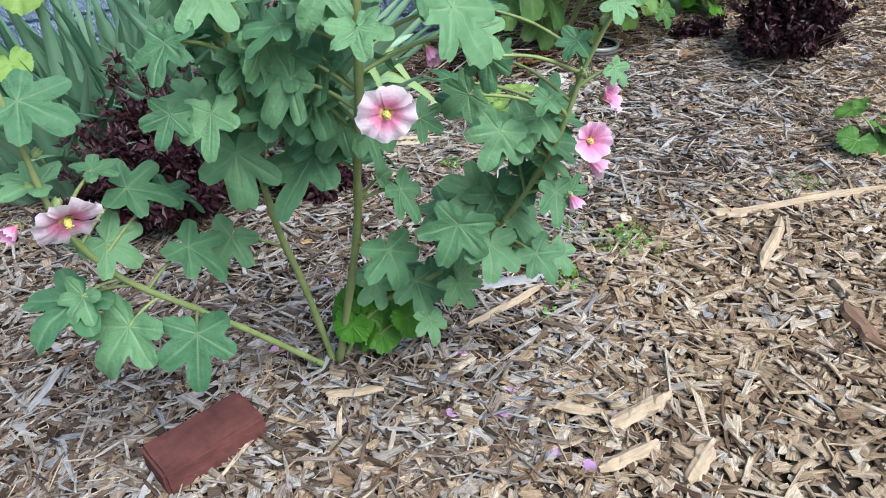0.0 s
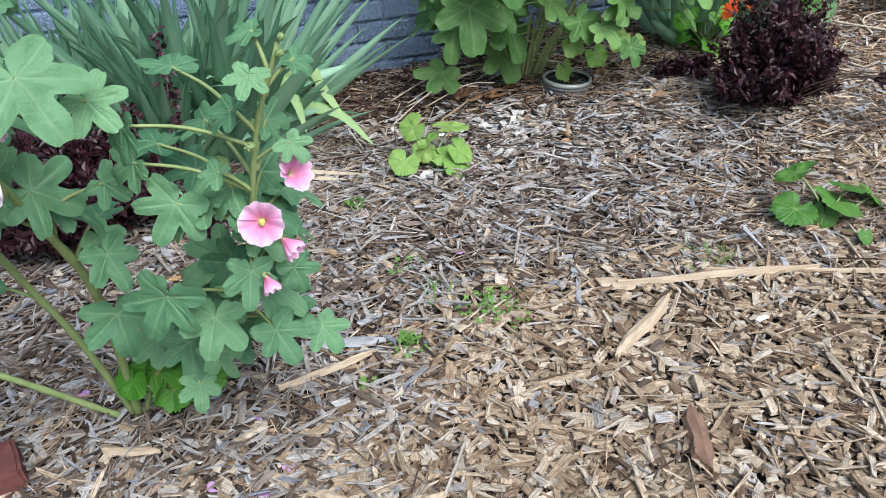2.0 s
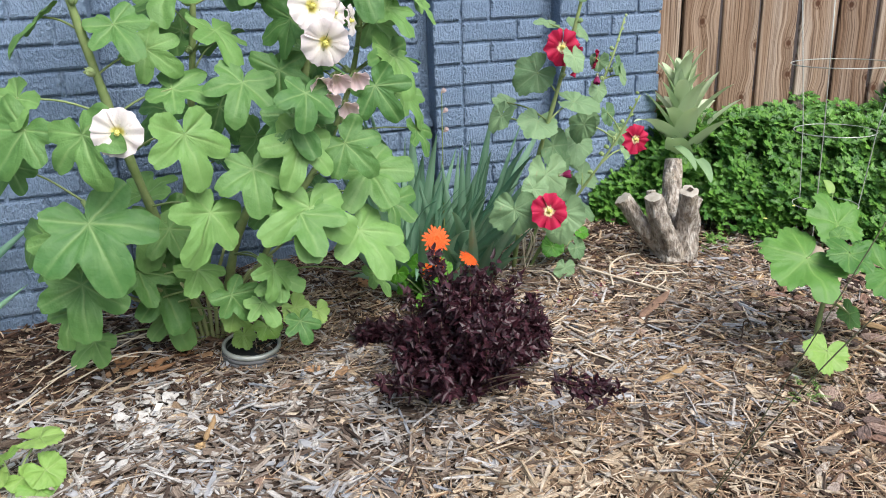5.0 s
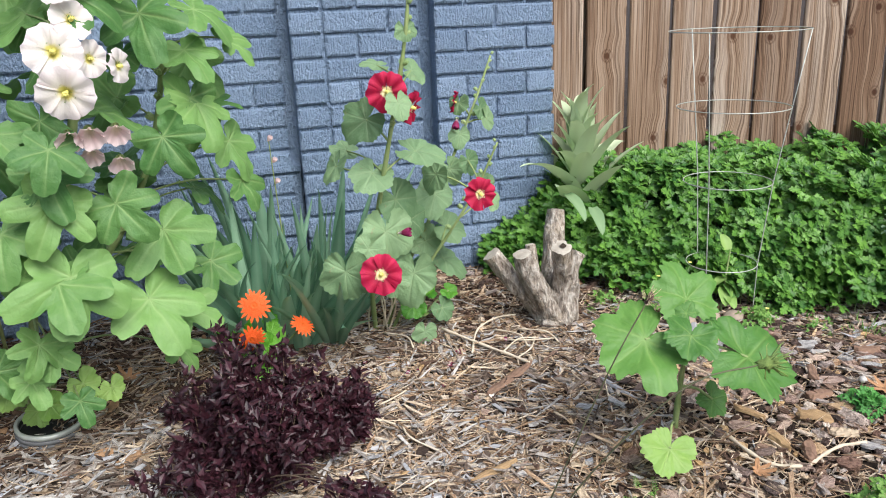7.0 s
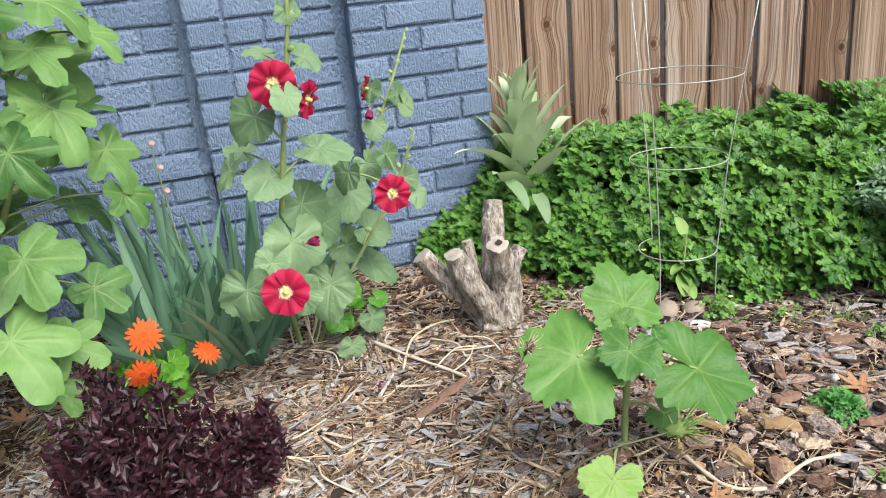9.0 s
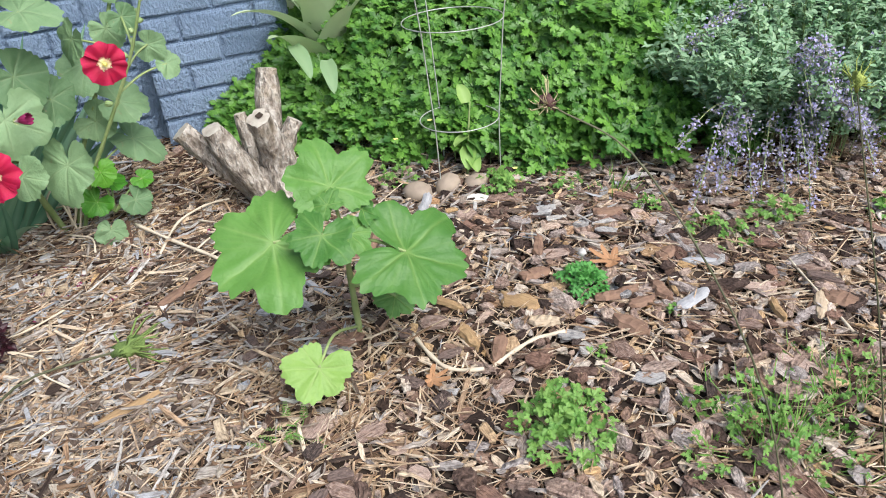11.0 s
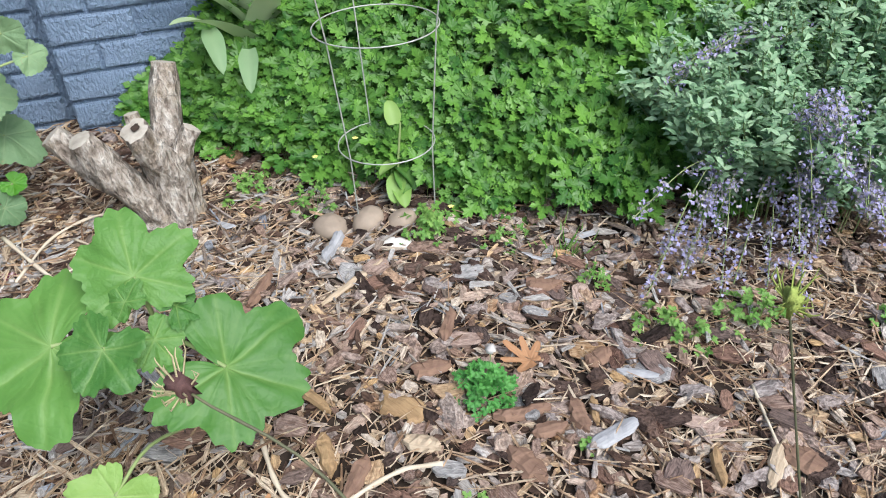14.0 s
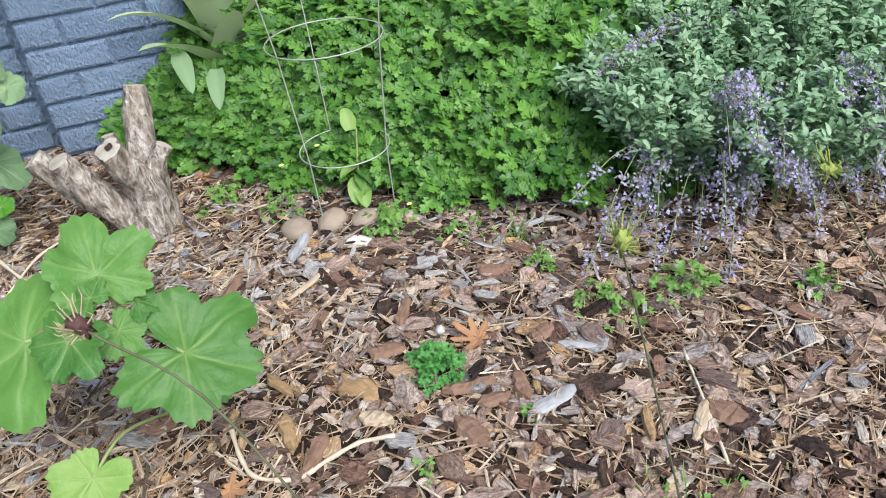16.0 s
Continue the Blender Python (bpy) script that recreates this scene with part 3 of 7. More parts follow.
def brick_data(name, length, seed):
    """One brick with worn, uneven edges; its front face looks along -y from y = 0."""
    rng = random.Random(seed)
    h = COURSE - JOINT
    g = Geo()
    xs = [-length / 2, -length / 2 + 0.006] + [-length / 2 + 0.006 + (length - 0.012) * t for t in (0.33, 0.66)] + [length / 2 - 0.006, length / 2]
    zs = [-h / 2, -h / 2 + 0.006, 0.0, h / 2 - 0.006, h / 2]
    verts = []
    for j, z in enumerate(zs):
        for i, x in enumerate(xs):
            edge = i in (0, len(xs) - 1) or j in (0, len(zs) - 1)
            y = (0.0042 if edge else 0.0) + rng.uniform(-0.0012, 0.0012)
            verts.append((x + rng.uniform(-0.0012, 0.0012), y, z + rng.uniform(-0.0012, 0.0012)))
    nx = len(xs)
    faces = [(j * nx + i, j * nx + i + 1, (j + 1) * nx + i + 1, (j + 1) * nx + i) for j in range(len(zs) - 1) for i in range(nx - 1)]
    k = len(verts)
    for x, z in ((xs[0], zs[0]), (xs[-1], zs[0]), (xs[-1], zs[-1]), (xs[0], zs[-1])):
        verts.append((x, 0.03, z))
    top = (len(zs) - 1) * nx
    faces += [(k, k + 1) + tuple(range(nx - 1, -1, -1)), (k + 3,) + tuple(range(top, top + nx)) + (k + 2,),
              (k, 0) + tuple(j * nx for j in range(1, len(zs))) + (k + 3,), (k + 1, k + 2) + tuple(j * nx + nx - 1 for j in range(len(zs) - 1, -1, -1))]
    g.add(verts, faces)
    return g.mesh(name, M_PAINT, False)


BRICKS = {"s": [brick_data("brick", BRICK_L, i) for i in range(6)], "h": [brick_data("brick", HEAD_L, 20 + i) for i in range(4)], "t": [brick_data("brick", 0.046, 40 + i) for i in range(2)]}
SIZES = {"s": BRICK_L, "h": HEAD_L, "t": 0.046}


def box(g, x0, x1, y0, y1, z0, z1):
    g.add([(x, y, z) for z in (z0, z1) for y in (y0, y1) for x in (x0, x1)],
          [(0, 2, 3, 1), (4, 5, 7, 6), (0, 1, 5, 4), (2, 6, 7, 3), (0, 4, 6, 2), (1, 3, 7, 5)])
    return g


def brick_rows(x0, x1, row, bond):
    """The bricks of one course: (kind, centre x)."""
    out, x = [], x0
    even = row % 2 == 0
    if bond == "pier":
        kinds = ["s", "s"] if even else ["h", "s", "h"]
    elif bond == "toothed":
        kinds = ["h"] + (["s", "h", "t"] if even else ["h", "s", "t"])
    else:
        kinds = ([] if even else ["h"]) + ["s"] * 40
    for k in kinds:
        if x + SIZES[k] > x1 + 0.012:
            k = "h" if x + SIZES["h"] <= x1 + 0.012 else "t"
            if x + SIZES[k] > x1 + 0.012:
                break
        out.append((k, x + SIZES[k] / 2))
        x += SIZES[k] + JOINT
    return out


def build_wall(name, x0, x1, yf, bond, label, shown=(-0.75, 3.4), z_top=2.75, into=(0.0, 0.0)):
    """A painted wall with recessed joints; its bricks stand 9 mm proud of the joints."""
    g = Geo()
    box(g, x0 + 0.004 - into[0], x1 - 0.004 + into[1], yf + 0.011, 3.35, 0.0, z_top)
    body = new(name, g.mesh(name, M_PAINT, False))
    tagged(body, label, "wall", "", "structure")
    rng = random.Random(len(name))
    rest = Geo()
    lo, hi = -14, int((z_top - Z_JOINT) / COURSE)
    pieces = []
    for row in range(lo, hi):
        z = Z_JOINT + (row + 0.5) * COURSE
        for k, cx in brick_rows(x0, x1, row, bond):
            m = pose(cx, yf + rng.uniform(-0.001, 0.001), z, 0, rng.uniform(-0.4, 0.4), rng.uniform(-0.3, 0.3))
            if shown[0] < cx < shown[1] and 0.2 < z < 1.62:
                pieces.append((k, m))
            else:
                me = BRICKS[k][0]
                rest.add([m @ v.co for v in me.vertices], [tuple(p.vertices) for p in me.polygons])
    for k, m in pieces:
        part("brick", rng.choice(BRICKS[k]), body, m)
    if rest.v:
        tagged(part("upper_bricks", rest.mesh("upper_bricks", M_PAINT, False), body), "", "", "", "stuff")
    return body


# ---- wooden fence ----
FENCE_P, FENCE_DIR = Vector((3.985, 2.745, 0)), Vector((math.cos(radians(-20)), math.sin(radians(-20)), 0))


def board_mesh(seed):
    rng = random.Random(seed)
    g = Geo()
    w, th, n = 0.1395, 0.02, 12
    verts, faces = [], []
    for i in range(n + 1):
        z = 2.0 * i / n
        dx, dy = 0.0025 * noise.noise(Vector((z * 1.3, seed, 0))), 0.004 * noise.noise(Vector((z * 1.1, seed, 5)))
        for x, y in ((-w / 2, 0.003), (-w / 2 + 0.004, 0), (0, rng.uniform(-0.0006, 0.0006)), (w / 2 - 0.004, 0), (w / 2, 0.003), (w / 2, th), (-w / 2, th)):
            verts.append((x + dx, y + dy, z))
    for i in range(n):
        for k in range(7):
            k2 = (k + 1) % 7
            faces.append((i * 7 + k, i * 7 + k2, (i + 1) * 7 + k2, (i + 1) * 7 + k))
    faces += [tuple(range(6, -1, -1)), tuple(range(n * 7, n * 7 + 7))]
    g.add(verts, faces)
    return g.mesh("board", M_FENCE, False)


def build_fence():
    ob = thing("wooden_fence", 3.985, 2.745, gz(3.985, 2.745), "weathered brown cedar board fence with knots and grey streaks", "fence", "", "structure")
    data = [board_mesh(i) for i in range(7)]
    rng = random.Random(8)
    for i in range(-4, 34):
        p = FENCE_P + FENCE_DIR * (0.006 + 0.1535 * i)
        part("board", data[(i * 3) % 7], ob, pose(p.x, p.y + rng.uniform(-0.002, 0.002), gz(p.x, p.y) - 0.03 + rng.uniform(-0.01, 0.01), rng.uniform(-0.3, 0.3), rng.uniform(-0.25, 0.25), -20 + rng.uniform(-1, 1)))
    for h in (0.3, 1.0, 1.7):
        g = Geo()
        box(g, -0.62, 5.2, 0.021, 0.06, h, h + 0.09)
        part("rail", g.mesh("rail", M_FENCE, False), ob, pose(FENCE_P.x, FENCE_P.y, gz(FENCE_P.x, FENCE_P.y), 0, 0, -20))
    for s in (-0.6, 1.8, 4.2):
        g = Geo()
        box(g, s, s + 0.09, 0.062, 0.15, -0.2, 1.9)
        part("post", g.mesh("post", M_FENCE, False), ob, pose(FENCE_P.x, FENCE_P.y, gz(FENCE_P.x, FENCE_P.y), 0, 0, -20))


build_fence()


# ---- plants ----
FIG = [(0, 1.2, 25), (60, 1.05, 23), (-60, 1.05, 23), (116, 0.8, 25), (-116, 0.8, 25)]
MAPLE = [(0, 1.14, 24), (57, 1.0, 22), (-57, 1.0, 22), (114, 0.82, 24), (-114, 0.82, 24)]
ROUND = [(0, 1.02, 34), (58, 0.98, 33), (-58, 0.98, 33), (118, 0.88, 33), (-118, 0.88, 33)]
KIDNEY = [(0, 0.92, 60), (80, 0.98, 60), (-80, 0.98, 60)]


def leaf_set(name, material, lobes, base, teeth, n=4, seed=1, cup=0.18, droop=0.25):
    return [lobed_leaf(name, material, lobes, base, seed + i, teeth, cup, droop) for i in range(n)]


PINK_LEAVES = leaf_set("leaf", M_PINKLEAF, MAPLE, 0.47, 0.022, 7, 1)
WHITE_LEAVES = leaf_set("leaf", M_WHITELEAF, FIG, 0.5, 0.018, 8, 11)
RED_LEAVES = leaf_set("leaf", M_REDLEAF, ROUND, 0.74, 0.03, 5, 21)
MALLOW_LEAVES = leaf_set("leaf", M_BRIGHTLEAF, [(0, 1.08, 28), (60, 1.02, 26), (-60, 1.02, 26), (121, 0.9, 27), (-121, 0.9, 27)], 0.66, 0.045, 4, 31, 0.05, 0.16)
KIDNEY_LEAVES = leaf_set("leaf", M_LIME, KIDNEY, 0.86, 0.03, 3, 41)
SCALLOP_LEAVES = leaf_set("leaf", M_BRIGHTLEAF, KIDNEY, 0.80, 0.05, 3, 51)
LOW_LEAVES = leaf_set("leaf", M_LOWLEAF, ROUND, 0.68, 0.05, 3, 61)
LIME_LEAVES = leaf_set("leaf", M_LIME, ROUND, 0.66, 0.04, 2, 71)


def nearest(stems, p):
    """The point of the stems from which a stalk would reach p: a little below it."""
    best = None
    for line in stems:
        for q in line:
            if q.z > p.z + 0.05:
                continue
            d = (q - p).length + 0.6 * abs(q.z - (p.z - 0.05))
            if best is None or d < best[0]:
                best = (d, q)
    return best[1] if best else stems[0][0]


def add_leaf(plant, data, p, width, stems, rng, out=None, flat=0.55, front=0.55, stalk=True, stalk_mat=None):
    """A blade at p facing outwards, up and towards the path, on a stalk of its own."""
    p = Vector(p)
    root = nearest(stems, p)
    away = Vector((p.x - root.x, p.y - root.y, 0))
    away = away.normalized() if away.length > 0.01 else Vector((0, -1, 0))
    if out is not None:
        away = Vector(out)
    nrm = away * 0.35 + Vector((0, -front, flat)) + vrand(rng, 0.4)
    tip = away * 0.75 + Vector((0, -0.25, -0.6)) + vrand(rng, 0.3)
    size = width * 0.53
    m = basis(p, nrm, tip, size)
    at = p - (m.to_3x3() @ Vector((0, 0.18, 0)))
    m.translation = at
    ob = part("leaf", data, plant, m)
    if stalk:
        mid = (root + at) / 2 + Vector((0, 0, 0.07 * (root - at).length))
        g = Geo().tube(smooth_line([root, mid, at], 4), taper(9, 0.0032, 0.0022), 5, False)
        part("leaf_stalk", g.mesh("leaf_stalk", stalk_mat or M_STEM), plant)
    return ob


def add_flower(plant, data, p, width, facing, spin=0.0, stamen=True, label=""):
    z = Vector(facing).normalized()
    m = basis(p, z, Vector((math.sin(spin), 0.2, math.cos(spin))), width / 2)
    m.translation = Vector(p) - z * width * 0.12
    fl = part("flower", data, plant, m, label)
    if stamen:
        part("stamen", STAMEN, fl, m)
    part("calyx", CALYX, fl, m)
    return fl


def add_stem(plant, pts, r0, r1, material=None, name="stem"):
    line = smooth_line(pts, 6)
    rad = [r * (1 + 0.12 * math.sin(i * 2.1)) for i, r in enumerate(taper(len(line), r0, r1))]
    g = Geo().tube(line, rad, 8)
    part(name, g.mesh(name, material or M_STEM), plant)
    return line


def add_buds(plant, line, rng, start, count, size):
    """Round buds clustered round the upper part of a stem."""
    n = len(line)
    for i in range(count):
        q = line[min(n - 1, int(n * (start + (1 - start) * (i + 1) / count)))]
        s = size * (1.1 - 0.5 * i / count)
        d = vrand(rng)
        d.z = abs(d.z) * 0.5 + 0.3
        d.normalize()
        part("bud", BUD, plant, basis(q + d * (s * 1.2 + 0.004), d, (0.3, 0.2, 0.9), s))


def pink_hollyhock():
    rng = random.Random(101)
    ob = thing("pink_hollyhock", 0.284, 1.247, gz(0.284, 1.247), "tall pink hollyhock with lobed green leaves and pale-rimmed flowers", "flower plant")
    b = (0.284, 1.247, gz(0.284, 1.247) - 0.03)
    stems = [add_stem(ob, [b, (0.223, 1.22, 0.156), (0.121, 1.18, 0.28), (0.045, 1.15, 0.368), (-0.05, 1.11, 0.48), (-0.10, 1.05, 0.61), (-0.112, 1.02, 0.74), (-0.12, 0.97, 0.95)], 0.0065, 0.004),
             add_stem(ob, [b, (0.237, 1.2, 0.32), (0.198, 1.15, 0.483), (0.163, 1.05, 0.715), (0.15, 0.98, 0.86), (0.14, 0.93, 1.08)], 0.0072, 0.0045),
             add_stem(ob, [b, (0.314, 1.1, 0.442), (0.301, 1.0, 0.616), (0.285, 0.9, 0.76), (0.28, 0.84, 0.95), (0.285, 0.8, 1.12)], 0.0078, 0.0045),
             add_stem(ob, [b, (0.36, 1.19, 0.24), (0.487, 1.1, 0.345), (0.551, 1.0, 0.476), (0.575, 0.9, 0.63), (0.60, 0.86, 0.76), (0.64, 0.82, 0.87)], 0.006, 0.003)]
    low = [(-0.13, 1.12, 0.45, 0.141), (-0.07, 1.1, 0.39, 0.142), (0.03, 1.05, 0.37, 0.138), (-0.05, 1.1, 0.54, 0.107), (0.06, 1.12, 0.49, 0.12), (0.12, 1.18, 0.46, 0.107), (0.0, 1.12, 0.61, 0.115), (-0.04, 1.1, 0.66, 0.077), (-0.12, 1.05, 0.68, 0.1), (-0.09, 1.0, 0.79, 0.11), (0.05, 1.15, 0.58, 0.101)]
    mid = [(0.07, 0.95, 0.84, 0.1), (0.19, 0.95, 0.82, 0.1), (0.25, 0.95, 0.79, 0.12), (0.26, 0.8, 0.86, 0.085), (0.11, 0.97, 0.74, 0.095), (0.06, 0.97, 0.75, 0.07), (0.23, 1.0, 0.64, 0.155), (0.14, 1.04, 0.65, 0.13), (0.37, 1.0, 0.56, 0.092), (0.35, 1.03, 0.44, 0.115), (0.38, 0.8, 0.86, 0.13), (0.2, 0.98, 0.73, 0.11), (0.43, 0.85, 0.82, 0.085), (0.24, 0.86, 0.9, 0.09), (0.33, 0.8, 0.91, 0.09), (0.17, 1.0, 0.88, 0.08)]
    right = [(0.53, 1.05, 0.46, 0.1), (0.59, 1.02, 0.39, 0.13), (0.48, 1.05, 0.33, 0.09), (0.62, 0.92, 0.53, 0.07), (0.51, 0.92, 0.65, 0.1), (0.44, 0.92, 0.72, 0.075), (0.57, 0.85, 0.79, 0.065), (0.64, 0.85, 0.74, 0.05), (0.54, 0.87, 0.71, 0.06), (0.4, 0.97, 0.68, 0.07), (0.6, 0.8, 0.84, 0.055), (0.43, 1.08, 0.25, 0.075), (0.45, 0.87, 0.78, 0.075), (0.65, 1.0, 0.37, 0.085)]
    near = [(0.51, 1.0, 0.82, 0.09), (0.48, 0.9, 0.66, 0.1), (0.43, 0.95, 0.5, 0.13), (0.55, 0.91, 0.67, 0.09), (0.49, 0.95, 0.45, 0.118), (0.63, 0.95, 0.64, 0.09), (0.63, 1.0, 0.56, 0.083), (0.56, 0.87, 0.56, 0.08), (0.58, 0.95, 0.41, 0.095), (0.53, 1.0, 0.74, 0.09), (0.61, 0.85, 0.88, 0.05), (0.66, 0.85, 0.84, 0.05), (0.62, 0.9, 0.76, 0.065), (0.5, 1.05, 0.66, 0.1), (0.46, 1.0, 0.72, 0.108)]
    for x, y, z, w in low + mid + right + near:
        add_leaf(ob, rng.choice(PINK_LEAVES), (x, y, z), w * 1.0, stems, rng)
    for i in range(40):
        q = rng.choice(stems)[rng.randint(13, 29)] if i < 16 else stems[rng.choice((1, 1, 2))][rng.randint(15, 30)]
        add_leaf(ob, rng.choice(PINK_LEAVES), q + Vector((rng.uniform(-0.07, 0.07), rng.uniform(-0.02, 0.12), rng.uniform(-0.05, 0.05))), rng.uniform(0.07, 0.125), stems, rng)
    for i in range(34):
        q = stems[3 if i % 3 else 2][rng.randint(8, 25)]
        add_leaf(ob, rng.choice(PINK_LEAVES), q + Vector((rng.uniform(-0.09, 0.06), rng.uniform(0.0, 0.1), rng.uniform(-0.06, 0.05))), rng.uniform(0.08, 0.125), stems, rng)
    for i in range(13):
        an, r = rng.uniform(0, 6.28), rng.uniform(0.02, 0.085)
        add_leaf(ob, rng.choice(LOW_LEAVES), (0.37 + math.cos(an) * r, 1.2 + math.sin(an) * r * 0.7, 0.13 + rng.uniform(0.02, 0.14)), rng.uniform(0.07, 0.1), [[Vector((0.34, 1.22, 0.12)), Vector((0.35, 1.2, 0.16))]], rng, None, 0.6, 0.6)
    c = [corolla("flower", M_PINK, s) for s in (1, 2)]
    shut = corolla("flower", M_ROSE, 3, 0.7, 0.75)
    half = corolla("flower", M_ROSE, 4, 0.55, 0.35)
    add_flower(ob, c[0], (0.289, 0.815, 0.757), 0.072, (-0.15, -0.8, -0.12), 0.3, True, "open flower, pale pink rim and deep pink throat")
    add_flower(ob, c[1], (-0.09, 1.03, 0.62), 0.09, (0.2, -0.75, -0.55), 0.9, True, "open flower, pale pink rim and deep pink throat")
    add_flower(ob, half, (0.634, 0.86, 0.70), 0.062, (0.5, -0.6, 0.35), 0.2, False)
    add_flower(ob, half, (0.587, 0.83, 0.655), 0.07, (-0.1, -0.85, 0.2), 0.5, True)
    add_flower(ob, shut, (0.61, 0.86, 0.61), 0.055, (0.5, -0.5, -0.5), 0.1, False)
    add_flower(ob, shut, (0.579, 0.86, 0.56), 0.045, (0.3, -0.5, -0.8), 0.1, False)
    add_flower(ob, shut, (0.34, 0.8, 0.83), 0.04, (0.2, -0.6, -0.5), 0.1, False)
    add_flower(ob, shut, (-0.15, 1.03, 0.63), 0.045, (-0.5, -0.5, -0.2), 0.1, False)
    for line in stems:
        add_buds(ob, line, rng, 0.7, 7, 0.008)


def white_hollyhock():
    rng = random.Random(202)
    gx, gy = 1.555, 2.52
    ob = thing("white_hollyhock", gx, gy, gz(gx, gy), "very tall white hollyhock with big fig-shaped green leaves against the wall", "flower plant")
    b = [(gx + dx, gy + dy, gz(gx, gy) - 0.03) for dx, dy in ((0, 0), (0.03, 0.02), (-0.03, 0.03), (0.05, -0.02), (-0.02, -0.02))]
    stems = [add_stem(ob, [b[0], (1.49, 2.40, 0.55), (1.43, 2.25, 0.85), (1.38, 2.16, 1.15), (1.34, 2.12, 1.45), (1.32, 2.1, 1.75)], 0.014, 0.007),
             add_stem(ob, [b[1], (1.66, 2.42, 0.6), (1.80, 2.28, 0.9), (1.88, 2.16, 1.15), (1.91, 2.12, 1.45), (1.92, 2.12, 1.8)], 0.014, 0.007),
             add_stem(ob, [b[2], (1.52, 2.5, 0.6), (1.58, 2.42, 0.95), (1.63, 2.36, 1.3), (1.66, 2.32, 1.7)], 0.013, 0.007),
             add_stem(ob, [b[3], (1.75, 2.46, 0.55), (1.95, 2.42, 0.85), (2.05, 2.38, 1.15), (2.08, 2.36, 1.6)], 0.012, 0.006),
             add_stem(ob, [b[4], (1.45, 2.38, 0.42), (1.36, 2.28, 0.6), (1.3, 2.24, 0.8)], 0.010, 0.006)]
    for i in range(9):
        u = -1 + 2 * i / 8
        add_stem(ob, [(gx + 0.05 * u, gy - 0.04, gz(gx, gy) - 0.02), (gx + 0.1 * u, gy - 0.13, gz(gx, gy) + 0.13 + 0.03 * (i % 3)), (gx + 0.24 * u, gy - 0.24 - 0.03 * (i % 2), gz(gx, gy) + 0.27 + 0.04 * (i % 3))], 0.0065, 0.004, M_PALESTEM, "leaf_stalk")
    left = [(1.21, 2.15, 0.98, 0.179), (1.35, 2.05, 0.97, 0.184), (1.56, 2.04, 0.95, 0.2), (1.33, 2.07, 0.76, 0.265), (1.58, 2.06, 0.76, 0.205), (1.8, 2.04, 0.74, 0.183), (1.81, 2.08, 0.97, 0.177), (1.7, 2.08, 0.85, 0.177), (1.27, 2.16, 0.59, 0.215), (1.24, 2.2, 0.71, 0.15), (1.7, 2.15, 1.05, 0.165), (1.51, 2.2, 1.14, 0.14), (1.23, 2.2, 0.52, 0.14), (1.62, 2.15, 0.52, 0.13), (1.72, 2.1, 0.59, 0.12), (1.15, 2.25, 0.89, 0.13), (1.56, 2.2, 1.05, 0.168), (1.55, 2.2, 0.58, 0.15), (1.4, 2.25, 0.58, 0.15), (1.23, 2.4, 0.35, 0.15)]
    mid = [(1.82, 2.05, 0.74, 0.237), (1.97, 2.14, 0.64, 0.227), (1.81, 2.06, 0.91, 0.185), (1.94, 2.1, 0.89, 0.161), (2.11, 2.3, 1.08, 0.189), (2.05, 2.2, 1.01, 0.167), (2.2, 2.44, 0.95, 0.173), (2.03, 2.25, 1.28, 0.198), (2.16, 2.35, 1.29, 0.178), (2.23, 2.4, 1.22, 0.137), (2.02, 2.2, 0.79, 0.214), (2.12, 2.35, 0.66, 0.155), (2.01, 2.2, 0.5, 0.12), (1.74, 2.12, 0.56, 0.12), (1.83, 2.02, 1.03, 0.14), (2.1, 2.5, 0.83, 0.163), (1.78, 2.12, 0.43, 0.1), (1.69, 2.12, 0.5, 0.11), (1.75, 2.1, 0.82, 0.13), (2.04, 2.25, 0.58, 0.166)]
    high = [(2.13, 2.3, 1.07, 0.18), (2.12, 2.3, 1.2, 0.157), (1.2, 2.2, 1.05, 0.15), (1.28, 2.2, 1.22, 0.175), (1.67, 2.25, 1.17, 0.163), (1.97, 2.3, 1.2, 0.139), (1.45, 2.12, 1.2, 0.15), (2.22, 2.42, 0.85, 0.14), (1.56, 2.3, 1.28, 0.18), (1.78, 2.28, 1.3, 0.18), (1.44, 2.2, 1.36, 0.17), (1.9, 2.3, 1.42, 0.16), (1.62, 2.3, 1.48, 0.17), (1.26, 2.2, 1.38, 0.16), (2.05, 2.3, 1.46, 0.16)]
    for x, y, z, w in left + mid + high:
        add_leaf(ob, rng.choice(WHITE_LEAVES), (x, y, z), w * 1.06, stems, rng)
    for i in range(60):
        line = stems[i % 5]
        q = line[rng.randint(7, len(line) - 2)]
        add_leaf(ob, rng.choice(WHITE_LEAVES), q + Vector((rng.uniform(-0.16, 0.16), rng.uniform(-0.04, 0.16), rng.uniform(-0.1, 0.08))), rng.uniform(0.14, 0.21), stems, rng)
    ragged = [(1.62, 2.2, 0.45, 0.09), (1.7, 2.2, 0.40, 0.08), (1.78, 2.2, 0.44, 0.09), (1.64, 2.32, 0.33, 0.08), (1.84, 2.2, 0.42, 0.07)]
    for x, y, z, w in ragged:
        add_leaf(ob, rng.choice(LIME_LEAVES), (x, y, z), w, stems, rng)
    c = [corolla("flower", M_WHITE, s) for s in (5, 6)]
    shut = corolla("flower", M_BLUSH, 7, 0.75, 0.42)
